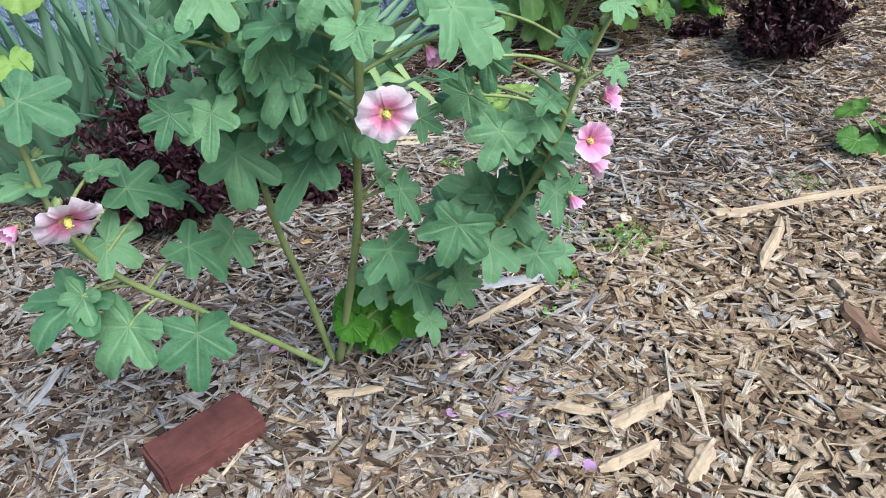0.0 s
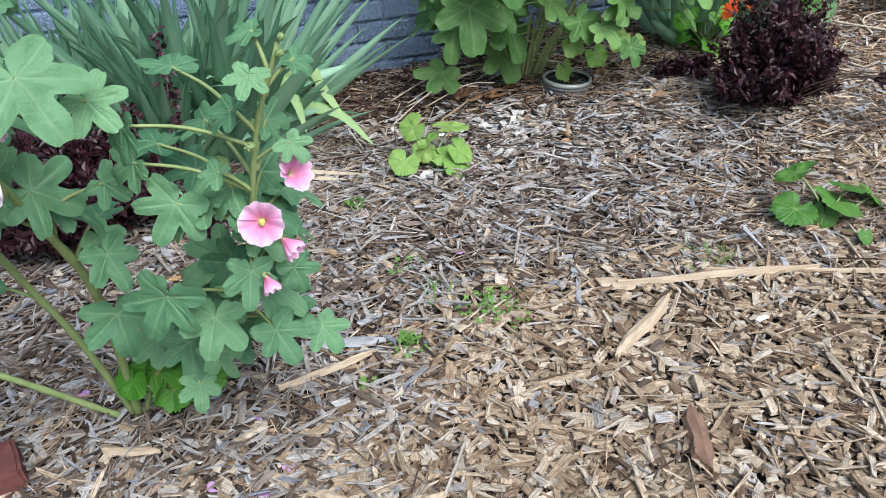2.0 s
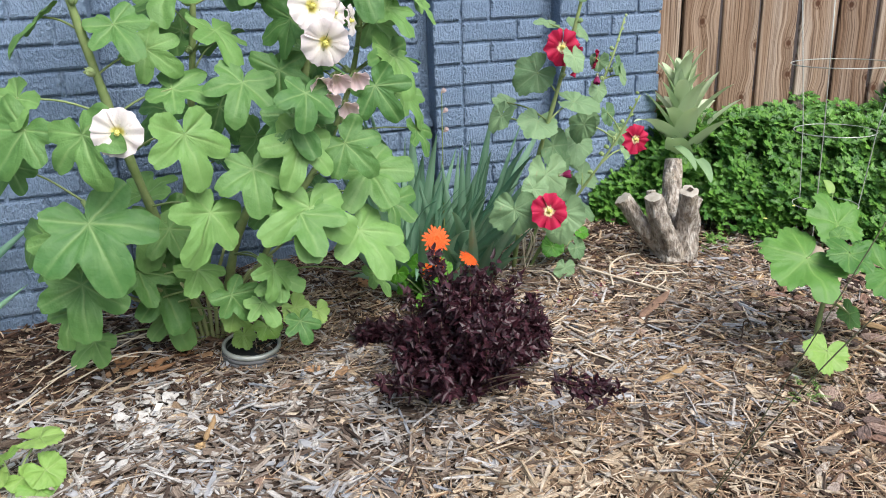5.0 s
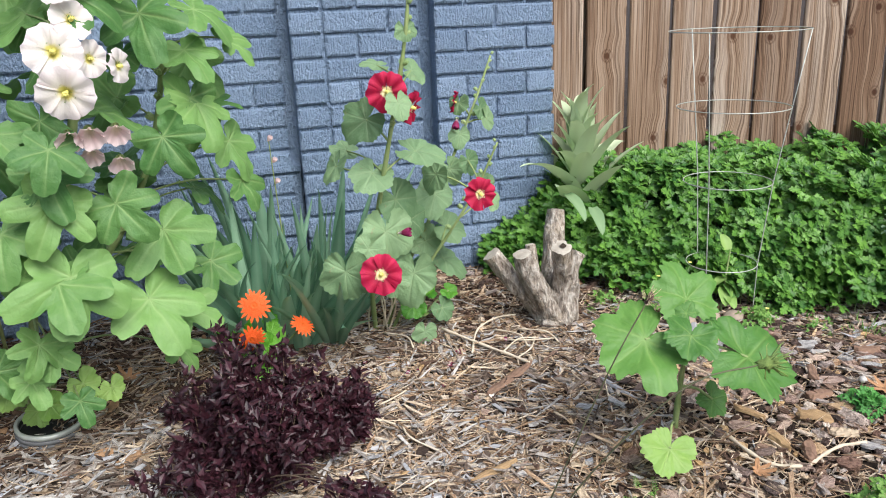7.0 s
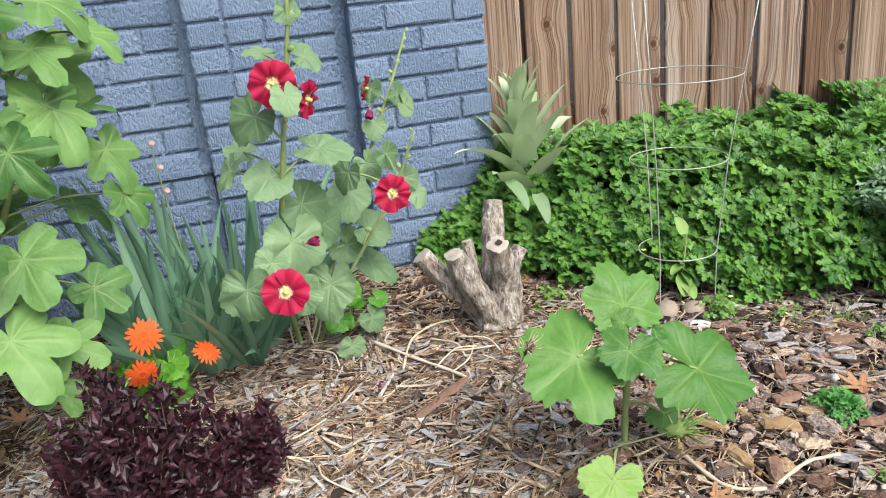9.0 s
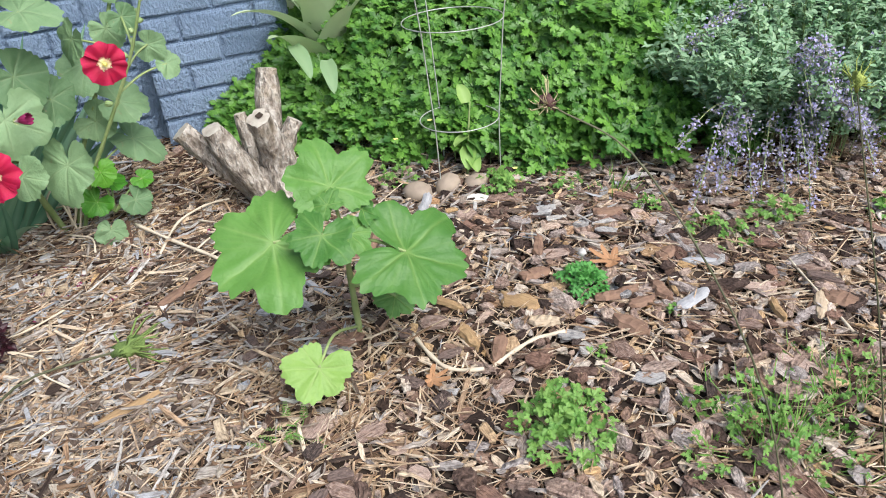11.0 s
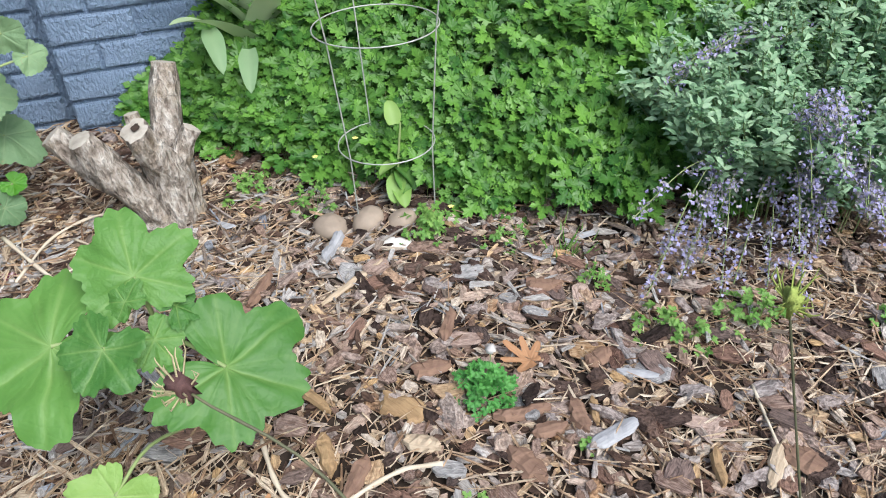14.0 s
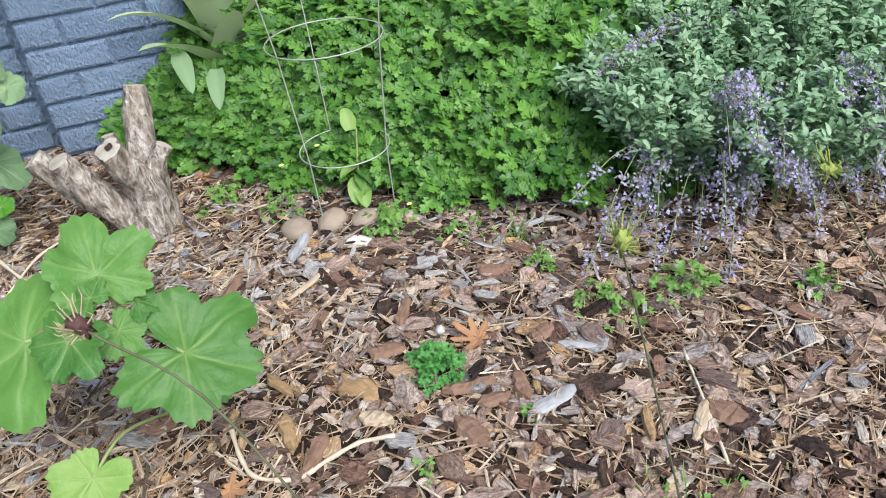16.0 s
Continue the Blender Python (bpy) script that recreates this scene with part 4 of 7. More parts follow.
    for x, y, z, w, f, k in ((1.87, 2.05, 1.23, 0.096, (0.15, -0.9, 0.1), 0), (1.91, 2.08, 1.29, 0.074, (0.4, -0.7, 0.3), 1), (1.885, 2.01, 1.15, 0.096, (0.0, -0.8, -0.25), 1),
                             (1.93, 2.1, 1.21, 0.068, (0.5, -0.6, 0.0), 0), (1.98, 2.15, 1.19, 0.066, (0.8, -0.4, 0.0), 1), (1.42, 2.02, 0.99, 0.094, (-0.1, -0.9, 0.05), 0), (1.89, 2.07, 1.36, 0.075, (0.0, -0.8, 0.3), 1)):
        add_flower(ob, c[k], (x, y, z), w * 1.14, f, x * 9, True, "open white flower with a yellow throat")
    for x, y, z, w in ((1.91, 2.05, 1.07, 0.066), (1.87, 2.05, 1.065, 0.06), (1.96, 2.06, 1.07, 0.06), (1.9, 2.1, 1.02, 0.055), (1.95, 2.15, 0.99, 0.06)):
        add_flower(ob, shut, (x, y, z), w * 1.2, (0.1, -0.75, -0.5), 0.3, False, "faded blush flower, closed")
    for line in stems[:4]:
        add_buds(ob, line, rng, 0.5, 10, 0.012)


def red_hollyhock():
    rng = random.Random(303)
    ob = thing("red_hollyhock", 2.58, 2.53, gz(2.58, 2.53), "tall crimson hollyhock with greyish round leaves before the wall", "flower plant")
    z0 = gz(2.58, 2.53) - 0.03
    stems = [add_stem(ob, [(2.57, 2.53, z0), (2.545, 2.42, 0.5), (2.55, 2.3, 0.75), (2.585, 2.22, 1.0), (2.62, 2.17, 1.22), (2.64, 2.16, 1.42)], 0.0085, 0.004),
             add_stem(ob, [(2.59, 2.52, z0), (2.65, 2.48, 0.5), (2.74, 2.46, 0.68), (2.83, 2.46, 0.88), (2.90, 2.47, 1.02), (2.96, 2.5, 1.14)], 0.007, 0.003),
             add_stem(ob, [(2.60, 2.5, z0), (2.66, 2.44, 0.46), (2.75, 2.38, 0.62), (2.84, 2.33, 0.78), (2.9, 2.3, 0.92)], 0.006, 0.003)]
    for i in range(6):
        add_stem(ob, [(2.575 + rng.uniform(-0.03, 0.03), 2.5 + rng.uniform(-0.03, 0.03), z0), (2.58 + rng.uniform(-0.05, 0.05), 2.47, z0 + 0.14), (2.58 + rng.uniform(-0.08, 0.08), 2.42, z0 + 0.26)], 0.003, 0.002, M_STRAW, "dry_stalk")
    main = [(2.52, 2.26, 1.01, 0.115), (2.66, 2.26, 1.13, 0.07), (2.56, 2.26, 1.15, 0.065), (2.67, 2.27, 0.92, 0.118), (2.53, 2.26, 0.87, 0.117), (2.45, 2.35, 0.88, 0.091), (2.61, 2.3, 0.78, 0.129), (2.56, 2.26, 0.7, 0.142), (2.66, 2.35, 0.71, 0.094), (2.44, 2.22, 0.62, 0.124), (2.64, 2.3, 0.56, 0.141), (2.56, 2.22, 0.59, 0.089), (2.5, 2.22, 0.68, 0.073), (2.59, 2.15, 1.06, 0.068), (2.73, 2.35, 0.83, 0.094), (2.62, 2.17, 1.23, 0.048), (2.49, 2.4, 0.92, 0.077)]
    side = [(2.81, 2.45, 0.82, 0.082), (2.8, 2.45, 0.65, 0.117), (2.8, 2.5, 0.53, 0.13), (2.74, 2.4, 0.76, 0.113), (2.84, 2.45, 0.92, 0.066), (2.93, 2.45, 0.96, 0.066), (2.84, 2.45, 1.01, 0.057), (2.89, 2.4, 0.78, 0.074), (2.92, 2.4, 0.73, 0.058), (2.85, 2.4, 0.85, 0.073), (2.73, 2.45, 0.61, 0.092), (2.91, 2.45, 0.99, 0.058)]
    for x, y, z, w in main + side:
        add_leaf(ob, rng.choice(RED_LEAVES), (x, y, z), w * 1.16, stems, rng, None, 0.4, 0.75)
    for x, y, z, w in ((2.66, 2.42, 0.42, 0.085), (2.72, 2.44, 0.46, 0.08), (2.76, 2.42, 0.40, 0.085), (2.70, 2.40, 0.50, 0.08), (2.68, 2.36, 0.36, 0.075), (2.79, 2.44, 0.45, 0.06)):
        add_leaf(ob, rng.choice(LOW_LEAVES if z > 0.41 else RED_LEAVES), (x, y, z), w, [[Vector((2.69, 2.44, 0.33)), Vector((2.7, 2.44, 0.38))]], rng)
    c = [corolla("flower", M_RED, s, 0.36, 0.0, 5, 0.19) for s in (8, 9)]
    wilt = corolla("flower", M_WINE, 10, 0.8, 0.85)
    for x, y, z, w, f, k in ((2.57, 2.18, 1.09, 0.1, (-0.05, -0.9, 0.05), 0), (2.65, 2.24, 1.04, 0.085, (0.75, -0.5, -0.2), 1), (2.79, 2.14, 0.82, 0.085, (0.1, -0.9, 0.1), 1), (2.518, 2.15, 0.637, 0.105, (-0.15, -0.8, 0.3), 0), (2.83, 2.45, 1.02, 0.06, (0.8, -0.3, -0.2), 0)):
        add_flower(ob, c[k], (x, y, z), w, f, x * 7, True, "open crimson flower with a pale yellow eye")
    add_flower(ob, wilt, (2.59, 2.22, 0.72), 0.05, (0.8, -0.4, 0.1), 0, False, "withered wine-red flower")
    add_flower(ob, wilt, (2.83, 2.44, 0.97), 0.045, (-0.3, -0.4, -0.8), 0, False, "withered wine-red flower")
    for line in stems:
        add_buds(ob, line, rng, 0.55, 10, 0.0085)


def young_mallow():
    rng = random.Random(404)
    x0, y0 = 3.12, 1.73
    ob = thing("young_hollyhock", x0, y0, gz(x0, y0), "young hollyhock with a few very broad fresh green leaves", "flower plant")
    stems = [add_stem(ob, [(x0, y0, gz(x0, y0) - 0.03), (3.115, 1.71, 0.42), (3.11, 1.68, 0.56)], 0.008, 0.005)]
    for x, y, z, w, n, t in ((2.955, 1.645, 0.58, 0.245, (-0.1, -0.45, 0.85), (-0.8, -0.35, 0.1)), (3.10, 1.695, 0.66, 0.165, (0.0, -0.75, 0.55), (-0.05, 0.4, 0.85)), (3.215, 1.575, 0.525, 0.238, (0.12, -0.5, 0.85), (0.75, -0.45, -0.15)),
                             (3.045, 1.585, 0.60, 0.125, (-0.1, -0.5, 0.8), (-0.5, -0.7, 0.0)), (3.20, 1.69, 0.37, 0.10, (0.2, -0.7, 0.6), (0.4, -0.2, -0.8))):
        m = basis(Vector((x, y, z)), n, t, w * 0.52)
        at = Vector((x, y, z)) - m.to_3x3() @ Vector((0, 0.2, 0))
        m.translation = at
        part("leaf", rng.choice(MALLOW_LEAVES), ob, m)
        root = stems[0][6] if z < 0.5 else stems[0][-2]
        part("leaf_stalk", Geo().tube(smooth_line([root, (root + at) / 2 + Vector((0, 0, 0.01)), at], 4), taper(9, 0.004, 0.003), 6, False).mesh("leaf_stalk", M_STEM), ob)
    for x, y, z, w, n, t in ((3.11, 1.63, 0.575, 0.085, (0.1, -0.6, 0.7), (0.2, -0.6, 0.3)), (3.145, 1.66, 0.60, 0.07, (0.3, -0.5, 0.7), (0.7, 0.1, 0.5)), (3.085, 1.66, 0.625, 0.06, (-0.2, -0.7, 0.6), (-0.4, 0.2, 0.8))):
        m = basis(Vector((x, y, z)), n, t, w * 0.52)
        part("leaf", rng.choice(MALLOW_LEAVES), ob, m)
    m = basis(Vector((3.0, 1.57, 0.36)), (0.05, -0.6, 0.75), (-0.55, -0.45, -0.4), 0.066)
    part("leaf", LIME_LEAVES[0], ob, m, "low yellowish leaf")
    part("leaf_stalk", Geo().tube(smooth_line([stems[0][2], Vector((3.05, 1.64, 0.37)), Vector((3.0, 1.57, 0.36))], 4), 0.003, 6, False).mesh("leaf_stalk", M_STEM), ob)


def seedlings():
    rng = random.Random(505)
    ob = thing("hollyhock_seedling", 1.075, 1.955, gz(1.075, 1.955), "small seedling with round lime-green leaves on mulch", "seedling", "seedlings")
    root = [[Vector((1.075, 1.965, gz(1.075, 1.96) - 0.01)), Vector((1.077, 1.962, gz(1.075, 1.96) + 0.02))]]
    for x, y, z, w in ((1.03, 2.0, 0.325, 0.075), (1.155, 2.0, 0.315, 0.09), (0.985, 1.93, 0.25, 0.07), (1.065, 1.98, 0.29, 0.07), (1.16, 1.94, 0.255, 0.075), (1.145, 1.91, 0.225, 0.08), (1.05, 1.95, 0.265, 0.06), (1.11, 1.94, 0.25, 0.06)):
        add_leaf(ob, rng.choice(KIDNEY_LEAVES), (x, y, z), w * 1.2, root, rng, None, 0.75, 0.5)
    ob = thing("hollyhock_seedling", 1.85, 1.27, gz(1.85, 1.27), "small seedling with scalloped soft green leaves, some eaten", "seedling", "seedlings")
    root = [[Vector((1.86, 1.28, gz(1.85, 1.27) - 0.01)), Vector((1.86, 1.28, gz(1.85, 1.27) + 0.02))]]
    for x, y, z, w in ((1.815, 1.37, 0.30, 0.09), (1.775, 1.30, 0.235, 0.08), (1.895, 1.29, 0.24, 0.105), (1.94, 1.32, 0.26, 0.075), (2.01, 1.31, 0.225, 0.08), (1.835, 1.27, 0.22, 0.055), (1.87, 1.17, 0.21, 0.035)):
        add_leaf(ob, rng.choice(SCALLOP_LEAVES), (x, y, z), w * 1.25, root, rng, None, 0.85, 0.35)
    ob = thing("hollyhock_seedling", -0.22, 2.25, gz(-0.22, 2.25), "tall seedling with yellowing round leaves near the wall", "seedling", "seedlings")
    z0 = gz(-0.22, 2.25)
    root = [smooth_line([Vector((-0.2, 2.28, z0)), Vector((-0.22, 2.24, z0 + 0.3)), Vector((-0.24, 2.2, z0 + 0.6))], 4)]
    add_stem(ob, [root[0][0], root[0][4], root[0][-1]], 0.006, 0.004)
    for x, y, z, w in ((-0.28, 2.2, 0.75, 0.15), (-0.12, 2.2, 0.75, 0.15), (-0.27, 2.2, 0.89, 0.135), (-0.2, 2.18, 0.57, 0.12), (-0.1, 2.22, 0.88, 0.12), (-0.36, 2.2, 0.62, 0.13)):
        add_leaf(ob, rng.choice(KIDNEY_LEAVES), (x, y, z), w, root, rng)


IRIS_DATA = [strap_leaf("leaf", M_IRIS, ln, w, bd, i, 0.22, 14, 1.7, 0.9) for i, (ln, w, bd) in enumerate(((0.55, 0.058, 0.3), (0.6, 0.054, 0.55), (0.5, 0.064, 0.8), (0.45, 0.056, 1.2), (0.58, 0.046, 0.12), (0.5, 0.056, 0.5), (0.62, 0.044, 0.25), (0.52, 0.04, 0.45), (0.5, 0.05, 0.7)))]


def iris_clump(x, y, sx, sy, count, seed, lean=1.0, size=1.0):
    rng = random.Random(seed)
    ob = thing("iris_clump", x, y, gz(x, y), "dense clump of blue-green sword-shaped iris leaves by the wall", "iris", "iris clumps")
    fans = max(3, count // 8)
    for k in range(fans):
        u, v = -1 + 2 * (k + 0.5) / fans + rng.uniform(-0.15, 0.15), rng.uniform(-1, 1)
        px, py = x + u * sx, y + v * sy
        turn = rng.uniform(-40, 40)
        tall = size * rng.uniform(0.9, 1.05) * (1.0 if v > -0.3 else 0.85)
        for i in range(8):
            q = -1 + 2 * (i + 0.5) / 8
            side = -(32 * q + 24 * u + rng.uniform(-8, 8)) * lean
            fore = (6 - 22 * v + rng.uniform(-6, 16)) * lean
            s = tall * rng.uniform(0.82, 1.06) * (1.06 - 0.24 * q * q)
            m = pose(px + q * 0.022, py, gz(px, py) - 0.02, 0, 0, 180 + turn) @ pose(0, 0, 0, 0, side, 0) @ pose(0, 0, 0, -fore, 0, 0) @ Matrix.Diagonal((s, s, s, 1))
            part("leaf", rng.choice(IRIS_DATA), ob, m)
    return ob


def ribbon_leaf(name, pts, width, material):
    """A limp strap leaf along pts, widest in its first half."""
    line = smooth_line(pts, 7)
    n = len(line)
    g, vs, at, fs = Geo(), [], [], []
    for i, p in enumerate(line):
        d = (line[min(i + 1, n - 1)] - line[max(i - 1, 0)]).normalized()
        s = d.cross(Vector((0.25, -0.75, 0.6))).normalized()
        t = i / (n - 1)
        w = width * 0.5 * min(1.0, 0.6 + t) * (1 - t ** 2.2) ** 0.7 + 0.0004
        vs += [p - s * w, p + s.cross(d) * w * 0.25, p + s * w]
        at += [0.0, 0.5, 0.0]
    for i in range(n - 1):
        fs += [(i * 3 + k, i * 3 + k + 1, i * 3 + k + 4, i * 3 + k + 3) for k in range(2)]
    return g.add(vs, fs, at).mesh(name, material)


def irises():
    ob = iris_clump(0.45, 2.31, 0.11, 0.08, 232, 606, 1.15, 1.28)
    for pts, w, m, lab in (([(0.55, 2.27, 0.28), (0.69, 2.20, 0.454), (0.73, 2.15, 0.41), (0.744, 2.1, 0.325)], 0.042, M_IRISPALE, "drooping yellow-green leaf"),
                           ([(0.58, 2.28, 0.32), (0.77, 2.22, 0.478), (0.826, 2.2, 0.40), (0.87, 2.16, 0.32)], 0.042, M_IRISPALE, "drooping yellow-green leaf"),
                           ([(0.55, 2.27, 0.26), (0.70, 2.22, 0.36), (0.84, 2.18, 0.35), (0.938, 2.1, 0.255)], 0.046, M_IRISPALE, "drooping yellow-green leaf"),
                           ([(0.49, 2.22, 0.25), (0.485, 2.06, 0.235), (0.477, 1.87, 0.175)], 0.065, M_IRISPALE, "limp pale green leaf lying on the mulch"),
                           ([(0.56, 2.27, 0.26), (0.72, 2.22, 0.42), (0.90, 2.22, 0.475)], 0.05, M_IRIS, ""),
                           ([(0.55, 2.26, 0.25), (0.68, 2.2, 0.34), (0.80, 2.16, 0.37)], 0.045, M_IRIS, ""),
                           ([(0.50, 2.24, 0.25), (0.49, 2.16, 0.36), (0.53, 2.1, 0.40)], 0.045, M_IRIS, "")):
        part("leaf", ribbon_leaf("leaf", pts, w, m), ob, None, lab)
    iris_clump(-0.02, 2.36, 0.26, 0.12, 224, 616, 0.95, 1.15)
    ob = iris_clump(2.32, 2.57, 0.15, 0.07, 112, 607, 0.9, 0.98)
    add_stem(ob, [(2.33, 2.55, 0.33), (2.31, 2.48, 0.65), (2.293, 2.41, 0.97)], 0.003, 0.0015, None, "flower_stalk")
    wilt = corolla("flower", M_BLUSH, 12, 0.8, 0.8)
    for x, y, z in ((2.297, 2.42, 0.9), (2.30, 2.43, 0.84), (2.29, 2.41, 0.96)):
        part("flower", wilt, ob, basis((x, y, z), (0.4, -0.5, 0.6), (0, 0.3, 1), 0.014), "small withered white flower")


def small_blade(g, p, d, nrm, length, width, fold=0.2, vein=0.3):
    """One small pointed leaf, four faces."""
    d, nrm = Vector(d).normalized(), Vector(nrm)
    s = d.cross(nrm).normalized()
    nn = s.cross(d)
    p = Vector(p)
    pts = [p, p + d * length * 0.4 + s * width * 0.5 + nn * width * fold, p + d * length * 0.42, p + d * length * 0.4 - s * width * 0.5 + nn * width * fold, p + d * length - nn * width * 0.15]
    g.add(pts, [(0, 2, 1), (0, 3, 2), (1, 2, 4), (2, 3, 4)], [vein, 0, vein, 0, 0])


def soft_blade(g, p, d, nrm, length, width):
    """One small ovate leaf, gently folded."""
    d = Vector(d).normalized()
    s = d.cross(Vector(nrm)).normalized()
    nn = s.cross(d)
    p = Vector(p)
    mid = [p, p + d * length * 0.35, p + d * length * 0.7 - nn * length * 0.04, p + d * length - nn * length * 0.14]
    pts = mid + [p + d * length * q + s * width * w * side + nn * width * 0.12 for side in (1, -1) for q, w in ((0.12, 0.36), (0.36, 0.5), (0.7, 0.32))]
    g.add(pts, [(0, 1, 4), (4, 1, 5), (5, 1, 2, 6), (6, 2, 3), (0, 7, 1), (7, 8, 1), (8, 9, 2, 1), (9, 3, 2)], [0.4, 0.4, 0.3, 0.0] + [0.0] * 6)


def purple_shrub(x, y, rx, ry, h, count, seed, label, shoots=()):
    """A low shrub: many twigs from the base, each set with small dark leaves."""
    rng = random.Random(seed)
    ob = thing("purple_shrub", x, y, gz(x, y), label, "shrub", "dark purple shrubs")
    tw, fo = Geo(), Geo()
    for i in range(count + len(shoots)):
        an, q = rng.uniform(0, 6.283), rng.random() ** 0.5
        wild = rng.choice((0.7, 0.85, 0.95, 1.0, 1.1, 1.3))
        end = Vector((x + math.cos(an) * rx * q * wild, y + math.sin(an) * ry * q * wild, gz(x, y) + h * wild * (1.05 - 0.75 * q ** 2.2) * rng.uniform(0.75, 1.1)))
        st = Vector((x + rng.uniform(-0.05, 0.05), y + rng.uniform(-0.05, 0.05), gz(x, y) - 0.01))
        mid = (st + end) / 2 + Vector((math.cos(an), math.sin(an), 0)) * 0.04 * q + Vector((0, 0, 0.03))
        if i >= count:
            end = Vector(shoots[i - count])
            mid = (st + end) / 2 + Vector((0, 0, 0.05))
        line = smooth_line([st, mid, end], 5)
        tw.tube(line, taper(len(line), 0.0024, 0.0008), 4, False)
        for k in range(len(line)):
            t = k / (len(line) - 1)
            if t < (0.3 if i < count else 0.72):
                continue
            axis = (line[min(k + 1, len(line) - 1)] - line[k - 1]).normalized()
            for j in range(8 if t < 0.95 else 11):
                d = vrand(rng).normalized() + axis * 0.35
                small_blade(fo, line[k] + vrand(rng, 0.012), d, Vector((0, -0.3, 0.8)) + vrand(rng, 0.7), rng.uniform(0.017, 0.034), rng.uniform(0.010, 0.017))
    part("twig_tangle", tw.mesh("twig_tangle", M_TWIG), ob)
    part("foliage", fo.mesh("foliage", M_PURPLE, False), ob)


def shrubs():
    purple_shrub(2.15, 1.92, 0.205, 0.185, 0.28, 118, 707, "low bushy shrub with small dark purple leaves", [(2.30 + 0.016 * k, 1.57 - 0.02 * (k % 3), 0.40 + 0.012 * (k % 2)) for k in range(6)])
    purple_shrub(2.05, 2.22, 0.10, 0.08, 0.05, 14, 712, "trailing dark purple shoots below the orange daisies")
    purple_shrub(2.36, 2.04, 0.10, 0.09, 0.13, 30, 713, "thin dark purple shoots behind the bushy shrub")
    purple_shrub(0.10, 1.93, 0.27, 0.16, 0.36, 150, 709, "low dark purple shrub behind the pink hollyhock")
    purple_shrub(0.43, 1.93, 0.16, 0.1, 0.08, 30, 710, "sprawling dark purple shoots on the mulch")
    rng = random.Random(711)
    ob = thing("purple_basil", 0.36, 1.98, gz(0.36, 1.98), "thin upright stalk with dark purple leaf whorls", "herb")
    line = add_stem(ob, [(0.36, 1.98, 0.17), (0.40, 1.96, 0.42), (0.42, 1.93, 0.68)], 0.003, 0.0015, M_TWIG)
    fo = Geo()
    for q in line[3:]:
        for j in range(9):
            d = vrand(rng)
            small_blade(fo, q + vrand(rng, 0.012), d, (0, -0.4, 1), rng.uniform(0.02, 0.035), 0.016)
    part("foliage", fo.mesh("foliage", M_PURPLE, False), ob)


def gerbera():
    rng = random.Random(808)
    ob = thing("orange_gerbera", 2.21, 2.38, gz(2.21, 2.38), "orange gerbera daisies with dark green basal leaves", "flower plant")
    g = Geo()
    for ring, (cnt, r, z) in enumerate(((19, 1.0, 0.05), (15, 0.72, 0.12), (12, 0.42, 0.16))):
        for i in range(cnt):
            an = 2 * math.pi * (i + 0.5 * ring) / cnt + rng.uniform(-0.06, 0.06)
            w, ln = 0.19, r * rng.uniform(0.86, 1.06)
            c, s = math.cos(an), math.sin(an)
            pts, att = [], []
            for q, ww in ((0.12, 0.4), (0.5, 1.0), (0.85, 0.9), (1.0, 0.25)):
                for side in (-1, 1):
                    pts.append((c * ln * q - s * side * w * ww * 0.5, s * ln * q + c * side * w * ww * 0.5, z + 0.12 * math.sin(q * 2.4) - 0.1 * q))
                    att.append(q)
            g.add(pts, [(0, 1, 3, 2), (2, 3, 5, 4), (4, 5, 7, 6)], att)
    fl = g.mesh("flower", M_ORANGE, False)
    eye = Geo()
    eye.ball((0, 0, 0.12), 0.2, 0.2, 0.09, 10, 6)
    disc = eye.mesh("disc", M_ORANGE)
    for x, y, z, w, f in ((2.20, 2.24, 0.57, 0.088, (-0.05, -0.8, 0.35)), (2.18, 2.21, 0.495, 0.084, (0.1, -0.7, -0.2)), (2.32, 2.3, 0.47, 0.075, (0.4, -0.4, 0.7))):
        add_stem(ob, [(2.21, 2.38, gz(2.21, 2.38)), ((2.21 + x) / 2, (2.38 + y) / 2 + 0.02, (0.3 + z) / 2), Vector((x, y, z)) - Vector(f).normalized() * 0.01], 0.0028, 0.0022)
        m = basis((x, y, z), f, (0.2, 0.2, 1), w / 2)
        o = part("flower", fl, ob, m, "bright orange many-petalled flower head")
        part("disc", disc, o, m)
    for i in range(13):
        an = rng.uniform(0, 6.28)
        data = LOW_LEAVES[i % 3]
        add_leaf(ob, data, (2.21 + math.cos(an) * rng.uniform(0.02, 0.1), 2.38 + math.sin(an) * 0.08, gz(2.2, 2.38) + rng.uniform(0.03, 0.15)), rng.uniform(0.06, 0.1), [[Vector((2.21, 2.38, 0.3)), Vector((2.21, 2.38, 0.33))]], rng)


